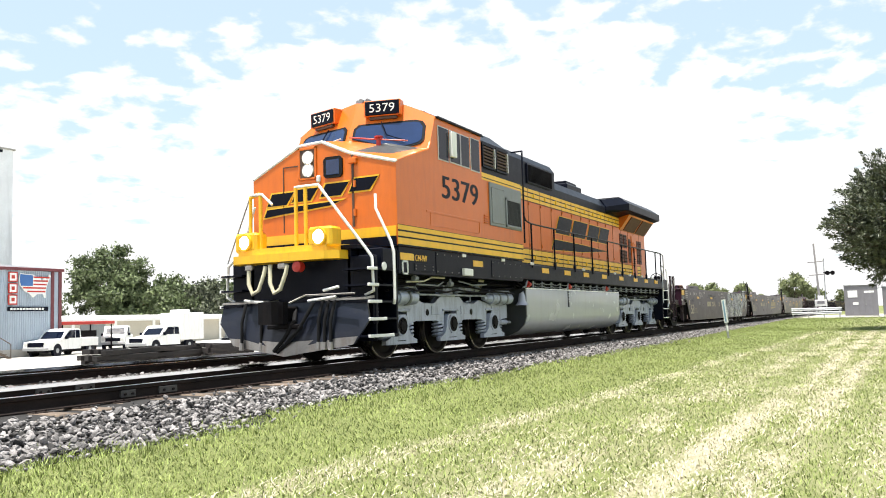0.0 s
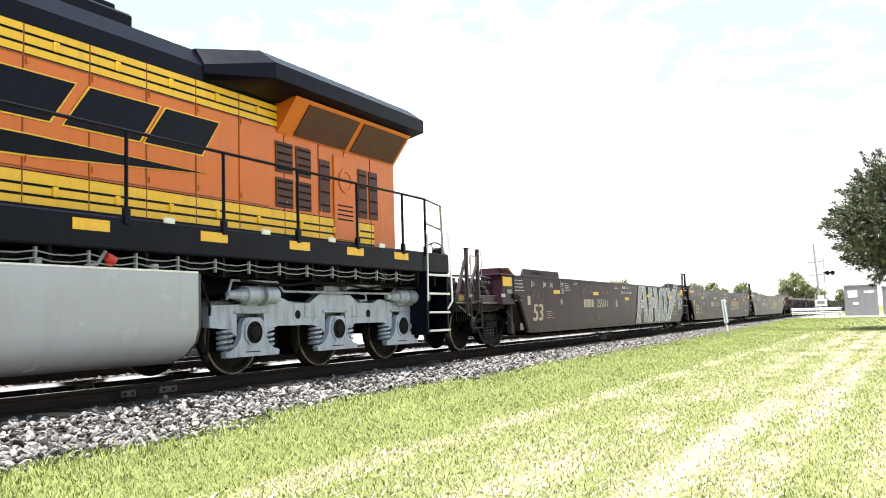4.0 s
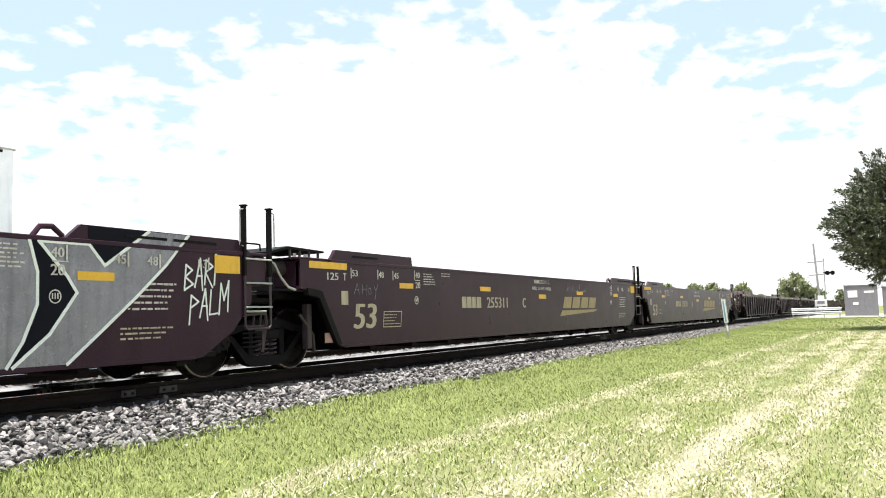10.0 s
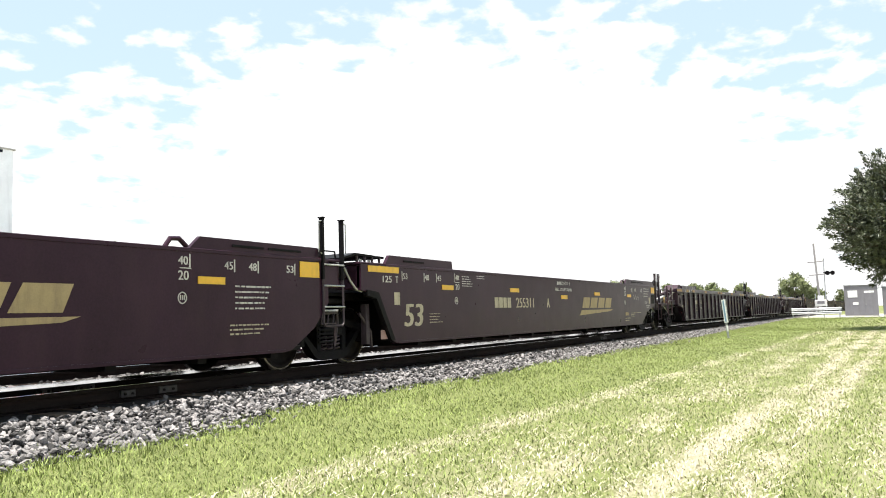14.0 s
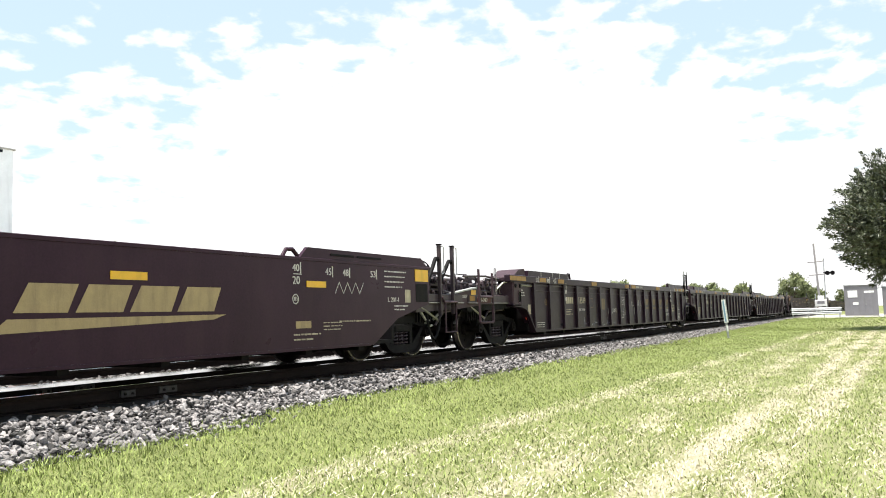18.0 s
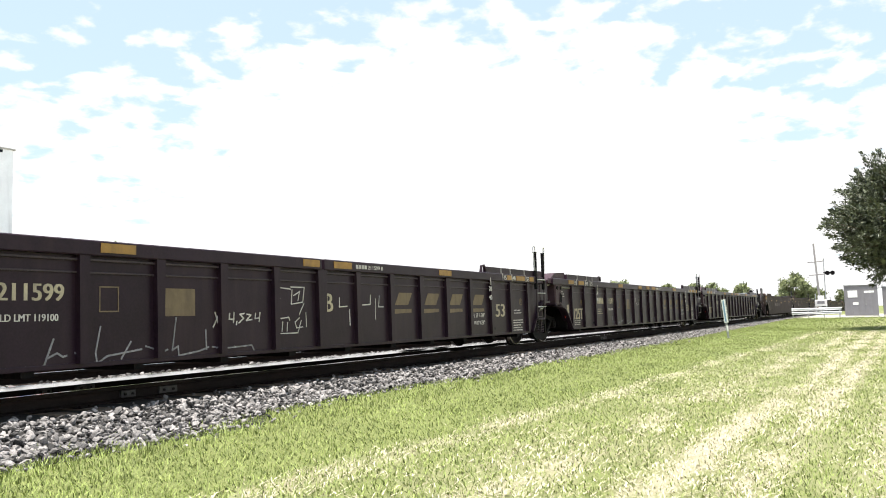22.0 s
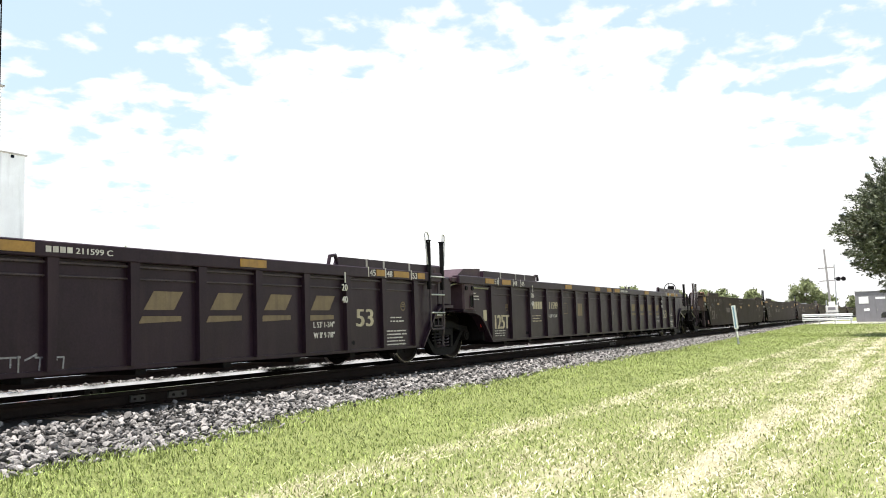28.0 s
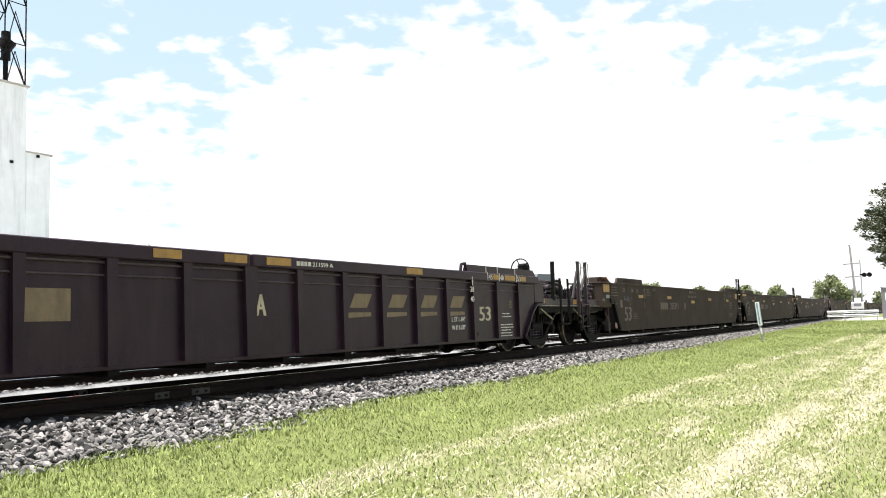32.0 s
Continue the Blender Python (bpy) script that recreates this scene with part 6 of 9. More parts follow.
def end_deck(x0, x1, parent, material, direction):
    """The platform at the end of a set: deck, sill, coupler, brake rigging, hand brake."""
    lo, hi = min(x0, x1), max(x0, x1)
    g = Geo()
    g.box(lo, hi, -1.30, 1.30, 0.98, 1.08, 0.01)
    g.box(lo, hi, -0.35, 0.35, 0.68, 1.0, 0.02)
    g.prism([(lo, 0.98), (hi, 0.98), (hi, 0.86), (lo, 0.80)], "y", -1.32, -1.22)
    d = part("end_platform", g, material, parent, "dark end platform over the truck")
    xe = lo if direction < 0 else hi
    c = Geo()
    c.box(min(xe, xe + direction * 0.75), max(xe, xe + direction * 0.75), -0.13, 0.13, 0.72, 0.95, 0.03)
    c.box(min(xe + direction * 0.55, xe + direction * 0.85), max(xe + direction * 0.55, xe + direction * 0.85), -0.2, 0.2, 0.68, 1.0, 0.05)
    part("coupler", c, UNDER, d, "knuckle coupler")
    part("reflector", Geo().box(lo + 0.05, lo + 0.27, -1.368, -1.358, 1.02, 1.12), TAPE_OLD, d)
    # grating
    for i in range(9):
        x = lo + 0.1 + (hi - lo - 0.2) * i / 8
        part("grating_bar", Geo().box(x - 0.012, x + 0.012, -1.28, 1.28, 1.08, 1.115), UNDER, d)
    # air brake gear: valve body, cylinder, reservoir and many bent pipes
    rng = random.Random(int(lo * 10))
    vx = hi - 1.15 if direction < 0 else lo + 0.75
    vb = part("valve_body", Geo().box(vx + 0.05, vx + 0.5, -1.1, -0.7, 1.08, 1.42, 0.05), PIPE, d, "cast brake valve")
    for k in range(5):
        cx, cz, r = vx + 0.02 + 0.13 * k, 1.18 + 0.11 * ((k * 2) % 3), 0.055 + 0.02 * (k % 2)
        part("valve_cap", Geo().rod((cx, -1.1, cz), (cx, -1.26, cz), r, 10).rod((cx, -1.26, cz), (cx, -1.28, cz), r * 0.6, 8), PIPE, vb, "round valve cap")
    part("brake_cylinder", Geo().rod((lo + 0.25, -0.55, 1.34), (lo + 0.95, -0.55, 1.34), 0.19, 16).rod((lo + 0.95, -0.55, 1.34), (lo + 1.2, -0.55, 1.34), 0.05, 8), PIPE, d, "brake cylinder")
    part("air_reservoir", Geo().rod((lo + 0.4, 0.35, 1.36), (lo + 1.6, 0.35, 1.36), 0.22, 16), PIPE, d, "air reservoir")
    for k in range(22):
        x0b = lo + 0.15 + (hi - lo - 0.4) * rng.random()
        yb, zt = -1.25 + rng.random() * 0.55, 1.28 + rng.random() * 0.3
        dx = rng.choice((-1, 1)) * rng.uniform(0.15, 0.55)
        pts = [(x0b, yb, 1.06), (x0b, yb, zt - 0.05), (x0b + 0.05 * (1 if dx > 0 else -1), yb, zt), (x0b + dx, yb + rng.uniform(-0.1, 0.1), zt), (x0b + dx + 0.04, yb, zt - rng.uniform(0.1, 0.3))]
        part("brake_pipe", Geo().tube(pts, rng.choice((0.016, 0.022, 0.03)), 6), PIPE, d)
    for z in (1.2, 1.52):
        part("air_line", Geo().tube([(lo + 0.1, -1.2, z), ((lo + hi) / 2, -1.24, z + 0.03), (hi - 0.1, -1.18, z - 0.02)], 0.022, 6), PIPE, d)
    part("white_tag", Geo().box(vx + 0.28, vx + 0.34, -1.29, -1.28, 1.0, 1.14), LETTER, d, "small white tag")
    # rods and slats below the deck
    for k in range(8):
        x = lo + 0.3 + k * 0.1
        part("sill_slat", Geo().box(x, x + 0.03, -1.16, -1.12, 0.62, 0.97), UNDER, d)
    part("slack_rod", Geo().rod((lo + 0.1, -1.30, 0.93), (lo + 0.75, -1.34, 0.66), 0.022, 6), STEEL, d, "pale slanted rod")
    part("lever_rod", Geo().tube([(lo + 0.9, -1.2, 0.55), (lo + 1.2, -1.22, 0.8), (hi, -1.15, 0.84)], 0.025, 6), PIPE, d)
    part("air_hose", Geo().tube([(xe, -0.35, 0.95), (xe + direction * 0.25, -0.4, 0.8), (xe + direction * 0.4, -0.3, 0.45), (xe + direction * 0.75, -0.2, 0.38)], 0.03, 7), RUBBER, d, "striped air hose")
    part("side_channel", Geo().box(lo, hi, -1.36, -1.30, 0.99, 1.14, 0.01), PIPE, d, "brown side channel")
    part("channel_lip", Geo().box(lo, hi, -1.39, -1.30, 0.965, 0.985, 0.003), STEEL, d, "worn bright lip")
    return d


def hand_brake(x, parent, y=-0.75, z=1.85):
    g = Geo()
    n = 20
    ring = [(x, y + 0.215 * math.cos(2 * math.pi * i / n), z + 0.215 * math.sin(2 * math.pi * i / n)) for i in range(n + 1)]
    g.tube(ring, 0.014, 6)
    for i in range(5):
        a = 2 * math.pi * i / 5
        g.rod((x, y, z), (x, y + 0.215 * math.cos(a), z + 0.215 * math.sin(a)), 0.01, 5)
    g.rod((x, y, z), (x + 0.2, y, z), 0.03, 8)
    w = part("brake_wheel", g, UNDER, parent, "spoked hand brake wheel")
    part("brake_housing", Geo().box(x + 0.08, x + 0.24, y - 0.12, y + 0.12, z - 0.30, z + 0.12, 0.04), UNDER, w, "hand brake gear case")
    part("brake_stand", Geo().box(x + 0.1, x + 0.2, y - 0.1, y + 0.1, 1.05, z - 0.3, 0.01), UNDER, w)


def over_joint(parent, L):
    """The covered pipes over the shared truck: a flat cover on short struts, a pale curved hose and hand holds."""
    c = part("joint_cover", Geo().prism([(L - 0.25, 1.63), (L + 0.15, 1.72), (L + 0.98, 1.70), (L + 0.98, 1.73), (L + 0.13, 1.755), (L - 0.25, 1.66)], "y", -1.40, -0.55), UNDER, parent, "thin dark cover plate over the joint")
    for x in (0.2, 0.42, 0.64, 0.86):
        part("cover_strut", Geo().rod((L + x, -1.38, 1.58), (L + x, -1.38, 1.71), 0.022, 6), PIPE, c)
    for x in (0.3, 0.55):
        part("pipe_tag", Geo().box(L + x, L + x + 0.07, -1.36, -1.35, 1.61, 1.67), HOOP, c)
    part("joint_hose", Geo().tube([(L - 0.22, -1.3, 1.58), (L - 0.12, -1.36, 1.50), (L - 0.02, -1.40, 1.30), (L + 0.10, -1.42, 1.18), (L + 0.26, -1.42, 1.14)], 0.018, 6), HOOP, c, "pale curved air hose")
    part("joint_tank", Geo().rod((L - 0.2, -1.15, 1.46), (L + 0.35, -1.15, 1.46), 0.11, 12), PIPE, c, "brown air tank between the cars")
    part("hand_hold", Geo().tube([(L - 1.0, -1.53, 1.63), (L - 0.98, -1.53, 1.72), (L - 0.62, -1.53, 1.72), (L - 0.6, -1.53, 1.63)], 0.014, 6), UNDER, c)


def smooth_unit(letter, first, last, graffiti=False, detail=True, plain_logo=True):
    """One flat-sided well unit between two trucks; its origin is at its left truck."""
    L = LASTW if last else PITCH
    E = L - 0.15 if last else L - 0.75
    S0 = 0.5 if first else 0.28
    lab = {"B": "flat-sided brown well car, lead unit, empty", "C": "flat-sided brown well car, middle unit, empty", "A": "flat-sided brown well car, last unit, empty"}[letter] + ("" if plain_logo else ", faded and stained")
    paint = BROWN if plain_logo else BROWN_FADED
    cream, white, tape = (CREAM, LETTER, TAPE) if plain_logo else (FADED, FADED, TAPE_OLD)
    T = thing("well_car", lab + (", with tall silver spray letters" if graffiti else ""), "rail car", group="flat-sided well cars")
    for s in (-1, 1):
        prof = [(S0, 1.59), (S0, 1.16), (0.75, 1.10), (1.22, 0.33), (1.35, 0.29), (17.25, 0.29), (17.38, 0.31)] + ([(18.1, 0.70), (E, 0.95), (E, 1.59)] if last else [(17.9, 0.60), (E, 0.96), (E, 1.59)])
        w = part("side_wall", Geo().prism(prof, "y", *sorted((s * 1.42, s * SIDE))), paint, T, "smooth brown steel side sheet")
        # raised end lids with a folded cap
        for pts in ([(1.00, 1.585), (1.15, 1.755), (3.42, 1.755), (3.45, 1.585)], [(15.45, 1.585), (15.65, 1.755), (E - 0.25, 1.755), (E + 0.02, 1.585)]):
            part("raised_end", Geo().prism(pts, "y", *sorted((s * 1.44, s * (SIDE - 0.004)))), paint, w, "raised brown end sheet")
        part("top_rail", Geo().box(1.0, E, *sorted((s * 1.38, s * (SIDE + 0.012))), 1.555, 1.605, 0.006), paint, w, "folded top rail")
        part("bottom_rail", Geo().box(1.36, 17.24, *sorted((s * 1.36, s * (SIDE + 0.008))), 0.285, 0.325, 0.004), paint, w)
        part("rail_hook", Geo().tube([(15.12, s * 1.46, 1.60), (15.2, s * 1.46, 1.70), (15.34, s * 1.46, 1.71), (15.46, s * 1.46, 1.62)], 0.03, 8), paint, w)
        if s < 0:
            for a, b in ((1.6, 1.9), (1.95, 2.3), (16.2, 16.8), (16.9, 17.6)):
                part("lid_slot", Geo().box(a, b, -SIDE - 0.012, -SIDE, 1.66, 1.69), UNDER, w)
    # well floor, bulkheads, end blocks
    g = Geo()
    g.box(1.3, L - 1.3, -1.40, 1.40, 0.30, 0.36)
    g.box(1.2, 1.3, -1.4, 1.4, 0.33, 1.5, 0.01)
    g.box(L - 1.3, L - 1.2, -1.4, 1.4, 0.33, 1.5, 0.01)
    g.box(-0.2, 1.25, -1.1, 1.1, 1.02, 1.14, 0.02)
    g.box(L - 1.25, L + 0.2, -1.1, 1.1, 0.96, 1.10, 0.02)
    g.box(-0.3, 1.2, -0.3, 0.3, 0.7, 1.05, 0.02)
    g.box(L - 1.2, L + 0.3, -0.3, 0.3, 0.7, 1.0, 0.02)
    floor = part("well_floor", g, UNDER, T, "dark well floor and bulkheads")
    for i in range(12):
        x = 2.2 + i * 1.35
        part("crossbearer", Geo().box(x, x + 0.14, -1.4, 1.4, 0.22, 0.298), UNDER, floor)
    for x0, x1 in (((-0.13, 0.56) if first else (0.28, 1.2)), (E - 0.4, E + (0.07 if last else 0.3))):
        e = part("corner_block", Geo().box(x0, x1, -1.49, -1.0, 0.93 if first and x0 < 1 else 1.18, 1.565, 0.02), paint, T, "boxed corner over the truck")
        part("corner_cap", Geo().box(x0 - 0.02, x1 + 0.02, -1.50, -0.95, 1.57, 1.61, 0.01), paint, e)
        part("corner_block", Geo().box(x0, x1, 1.0, 1.49, 1.18, 1.565, 0.02), paint, T)
    # curved guard plate beside the left truck, pipes
    part("guard_plate", Geo().prism([(0.42, 1.17), (0.75, 1.13), (1.24, 0.34), (1.12, 0.34), (0.68, 1.03), (0.42, 1.07)], "y", -1.53, -1.44), UNDER, T, "dark angled guard plate")
    part("placard", Geo().box(0.90, 1.14, -1.46, -1.45, 0.37, 0.52), PLACARD, T, "pale pink striped placard")
    part("truck_rod", Geo().tube([(0.5, -1.3, 0.8), (0.75, -1.35, 0.5), (0.8, -1.33, 0.25)], 0.025, 6), PIPE, T)
    part("arch_bracket", Geo().box(0.62, 0.72, -1.36, -1.25, 0.3, 0.95, 0.01), PIPE, T)
    if last:
        freight_truck(L - 0.49, T, 0.0)
        end_deck(L - 0.3, L + 1.5, T, PIPE, 1)
        ladder(L + 0.50, L + 1.03, 1.0, 1.3, T, -1.40, 2.06, loops=True, rungs=0)
        for k in (0, 1):
            part("post_brace", Geo().tube([(L + 0.0 + 0.55 * k, -1.35, 1.22 + 0.12 * k), (L + 0.40 + 0.53 * k, -1.36, 1.80 - 0.03 * k), (L + 0.50 + 0.53 * k, -1.38, 1.80 - 0.03 * k)], 0.042, 6), UNDER, T, "slanted post brace")
        part("deck_stirrup", Geo().tube([(L + 0.50, -1.43, 1.08), (L + 0.57, -1.44, 0.98), (L + 1.1, -1.44, 0.98)], 0.02, 6).tube([(L + 0.60, -1.44, 0.98), (L + 0.60, -1.44, 0.42), (L + 1.04, -1.44, 0.42), (L + 1.04, -1.44, 0.98)], 0.02, 6), CAST, T, "worn steel stirrup")
        part("hose_loop", Geo().tube([(L + 0.30, -1.2, 0.78), (L + 0.36, -1.2, 0.50), (L + 0.46, -1.2, 0.35), (L + 0.56, -1.2, 0.31), (L + 0.66, -1.2, 0.36), (L + 0.76, -1.2, 0.52), (L + 0.80, -1.2, 0.66)], 0.028, 7), RUBBER, T, "drooping black air hose")
        for k, (xa, za, xb, zb) in enumerate(((0.02, 0.92, 0.28, 0.66), (0.36, 0.52, 0.52, 0.56), (0.60, 0.66, 0.78, 0.76), (0.30, 0.60, 0.42, 0.66))):
            part("brake_link", Geo().rod((L + xa, -1.16, za), (L + xb, -1.18, zb), 0.026 - 0.004 * (k % 2), 6), HOOP, T, "pale brake link")
        part("louvre_box", Geo().box(L - 0.05, L + 0.98, -1.20, -1.12, 0.86, 1.07, 0.01), UNDER, T, "dark slatted box under the deck")
        for k in range(14):
            part("slat", Geo().box(L + 0.0 + 0.07 * k, L + 0.025 + 0.07 * k, -1.225, -1.20, 0.88, 1.05), CAST, T)
        hand_brake(L + 0.27, T, -1.1, 1.55)
        part("notice_panel", Geo().box(L - 0.62, L - 0.2, y_side - 0.004, y_side, 0.98, 1.3), UNDER, T, "dark notice panel")
    else:
        ladder(18.1, 18.6, 0.62, 1.55, T, -1.52, 2.2, rungs=3)
        lever_frame(L + 0.02, T)
        over_joint(T, L)
    freight_truck(0.0, T, 0.0)
    if first:
        end_deck(-2.0, 0.35, T, UNDER, -1)
        ladder(-1.67, -1.16, 1.0, 1.3, T, -1.42, 2.05, loops=True, rungs=0)
        ladder(-1.67, -1.16, 1.0, 1.3, T, 1.42, 2.05, rungs=0)
        if plain_logo:
            hand_brake(-2.25, T, -1.0, 1.95)
        for xa, za, xb, zb in ((-2.1, 1.14, -1.74, 1.82), (-1.62, 1.14, -1.2, 1.74)):
            part("post_brace", Geo().box(-0.035, 0.035, -0.02, 0.02, 0.0, math.hypot(xb - xa, zb - za), 0.006), PIPE, T, "slanted post brace", pose(xa, -1.40, za, 0, math.degrees(math.atan2(xb - xa, zb - za)), 0))
        part("deck_stirrup", Geo().tube([(-1.70, -1.45, 1.08), (-1.62, -1.46, 1.0), (-1.12, -1.46, 1.0), (-1.10, -1.45, 1.06)], 0.02, 6).tube([(-1.62, -1.46, 1.0), (-1.60, -1.46, 0.47), (-1.13, -1.46, 0.47), (-1.13, -1.46, 1.0)], 0.02, 6), CAST, T, "worn steel stirrup")
        part("stand_plate", Geo().box(-2.4, -2.12, -1.15, -0.85, 1.1, 1.62, 0.03), UNDER, T, "dark upright plate")
        write("B-END", -1.58, -1.372, 1.1, 0.06, 0.2, LETTER, T, "end_lettering", bold=0.003)
        part("end_cover", Geo().prism([(-2.1, 1.66), (-2.05, 1.80), (-1.25, 1.82), (-1.15, 1.66)], "y", -0.5, 0.9), PANEL, T, "pale rounded cover")
        part("grab_iron", Geo().tube([(-1.6, -1.44, 1.75), (-1.55, -1.44, 1.92), (-1.3, -1.44, 1.92), (-1.25, -1.44, 1.75)], 0.014, 6), STEEL, T)
        part("sheet_flap", Geo().prism([(0.0, 1.60), (0.02, 1.74), (0.30, 1.76), (0.34, 1.60)], "y", -1.3, -0.9), paint, T, "bent steel flap")
        part("worn_flap", Geo().prism([(0.30, 1.75), (0.33, 1.76), (0.62, 1.62), (0.60, 1.60)], "y", -1.45, -0.95), PLACARD, T, "rubbed pale flap")
    # lettering
    y = -SIDE - 0.001
    write("53", 1.60, y - 0.001, 0.56, 0.39, 0.60, cream, T, "length_figure", bold=0.022, slant=0.14)
    if letter != "B":
        write("125", 0.92, y - 0.001, 1.30, 0.11, 0.28, white, T, "tonnage", bold=0.004)
        write("T", 1.33, y - 0.001, 1.30, 0.11, 0.075, white, T, "tonnage", bold=0.004)
    over = 0.012 if graffiti else 0.0     # stencilled again on top of the spray
    for num, x in (("53", 1.53), ("48", 2.30), ("45", 2.77)):
        mark(num, x, 1.37, T, white)
    for num, x in (("45", 16.06), ("48", 16.51), ("53", 17.28)):
        mark(num, x, 1.37, T, white, bar_left=False, lift=over)
    for x, bl in ((3.50, True), (15.29, False)):
        mark("40", x, 1.40, T, white, bar_left=bl, lift=over)
        write("20", x + (0.04 if bl else 0), y - 0.001 - over, 1.22, 0.11, 0.16, white, T, "figure", bold=0.004)
        part("figure_rule", Geo().box(x + 0.02, x + 0.2, y - 0.003 - over, y, 1.355, 1.367), white, T)
    taps = [(0.48, 1.42, 1.46, 1.56), (2.98, 3.44, 1.21, 1.30), (6.17, 6.67, 1.21, 1.30), (9.43, 9.89, 1.08, 1.18), (12.2, 12.7, 1.20, 1.29), (15.6, 16.06, 1.18, 1.27), (17.57, 18.02, 1.32, 1.54)]
    if letter == "B":
        taps[0] = (-0.12, 0.36, 1.34, 1.54)
    if last:
        taps[-1] = (18.71, 19.17, 1.34, 1.55)
    for a, b, c, d in taps:
        part("reflector", Geo().box(a, b, y - 0.011, y - 0.001, c, d), tape, T, "yellow reflector patch")
    if first:
        part("end_notice", Geo().box(0.1, 0.36, y - 0.004, y + 0.002, 1.18, 1.27), PANEL, T, "grey stencil patch")
        part("end_notice", Geo().box(-0.2, 0.0, y - 0.004, y + 0.002, 1.10, 1.17), white, T)
    part("data_plate", Geo().box(1.27, 1.45, y - 0.003, y, 0.93, 1.14), cream, T, "small cream data plate")
    bars([(5.34 + i * 0.225, 5.53 + i * 0.225, 0.87, 1.09) for i in range(4)], y, cream, T, 0.0, "mark_bar")
    write("255311", 6.50, y - 0.001, 0.87, 0.22, 1.05, cream, T, "car_number", bold=0.011)
    write(letter, 8.42, y - 0.001, 0.87, 0.22, 0.17, cream, T, "unit_letter", bold=0.014)
    bars([(9.18 + i * 0.085, 9.245 + i * 0.085, 1.44, 1.52) for i in range(4)], y, white, T, 0.0, "mark_bar")
    write("255311", 9.56, y - 0.001, 1.44, 0.085, 0.40, white, T, "car_number", bold=0.003)
    write(letter, 10.08, y - 0.001, 1.44, 0.085, 0.065, white, T, "unit_letter", bold=0.004)
    write("WELL LD LMT " + ("119,700" if letter == "A" else "119,800"), 9.02, y - 0.001, 1.27, 0.09, 1.24, white, T, "load_limit", bold=0.004)
    if detail:
        text_block(3.83, 4.3, 1.47, 5, 0.045, 0.026, y, white, T, 0.0, 3)
        text_block(4.5, 5.0, 1.50, 2, 0.045, 0.024, y, white, T, 0.0, 4)
        if last:
            text_block(17.70, 18.5, 1.47, 4, 0.085, 0.035, y, white, T, 0.0, 5)
            text_block(18.0, 18.45, 0.90, 2, 0.06, 0.032, y, white, T, 0.0, 15)
            text_block(15.3, 16.0, 0.50, 2, 0.07, 0.038, y, cream, T, 0.0, 6)
            text_block(16.4, 17.5, 0.67, 1, 0.07, 0.034, y, cream, T, 0.0, 16)
            text_block(16.0, 16.6, 0.66, 3, 0.05, 0.024, y, cream, T, 0.0, 17)
            write("L 201-I", 17.8, y - 0.001, 0.98, 0.075, 0.34, white, T, "stencil", bold=0.003)
            part("data_plate", Geo().box(18.36, 18.54, y - 0.003, y, 0.97, 1.19), cream, T)
        else:
            text_block(16.25, 17.05, 1.15, 5, 0.07, 0.036, y, white, T, 0.0, 5)
            text_block(16.15, 16.95, 0.66, 3, 0.055, 0.032, y, cream, T, 0.0, 6)
        text_block(2.48, 3.0, 0.76, 4, 0.05, 0.022, y, cream, T, 0.0, 7)
        if first:
            text_block(0.55, 1.2, 1.47, 4, 0.075, 0.034, y, white, T, 0.0, 8)
            text_block(0.55, 1.1, 1.02, 1, 0.075, 0.034, y, white, T, 0.0, 18)
        for x in (3.56, 15.35):
            n = 16
            scrawl([[(x + 0.065 * math.cos(2 * math.pi * i / n), 1.01 + 0.065 * math.sin(2 * math.pi * i / n)) for i in range(n + 1)], [(x - 0.03, 0.99), (x - 0.03, 1.04)], [(x + 0.0, 0.99), (x + 0.0, 1.04)], [(x + 0.03, 0.99), (x + 0.03, 1.04)]], T, white, y, 0.013)
    if letter in "BC":
        scrawl([[(1.62, 1.10), (1.70, 1.26), (1.76, 1.10)], [(1.65, 1.17), (1.75, 1.16)], [(1.84, 1.1), (1.85, 1.24)], [(1.84, 1.17), (1.95, 1.18)], [(1.95, 1.08), (1.95, 1.25)], [(2.05, 1.1), (2.0, 1.18), (2.08, 1.2), (2.1, 1.1), (2.05, 1.1)], [(2.18, 1.24), (2.24, 1.15), (2.2, 1.0)], [(2.3, 1.26), (2.24, 1.15)]], T, SPRAY, y, 0.007)
    if letter == "C":
        scrawl([[(2.44, 0.57), (2.48, 0.82), (3.04, 0.82), (3.0, 0.57), (2.44, 0.57)]], T, cream, y, 0.014)
    if graffiti:
        ahoy(T, -34.6, y)
        scrawl(tag_strokes(5.3, 1.27, 14, 0.165, 0.20, 2), T, SPRAY, y, 0.012)
        text_block(8.3, 8.85, 1.47, 2, 0.05, 0.028, y, white, T, 0.0, 31)
    elif plain_logo:
        emblem(11.09, 13.84, 0.85, 0.29, T, GOLD, y)
        if letter == "C":
            scrawl(tag_strokes(11.4, 1.29, 9, 0.19, 0.19, 5), T, SPRAY, y, 0.012)
    if letter == "A":
        part("badge", Geo().box(15.35, 15.7, y - 0.003, y, 0.60, 0.70), GOLD, T)
        scrawl([[(16.3 + 0.11 * i, 1.10 + (0.17 if i % 2 else 0.0)) for i in range(8)]], T, white, y, 0.009)
    return T


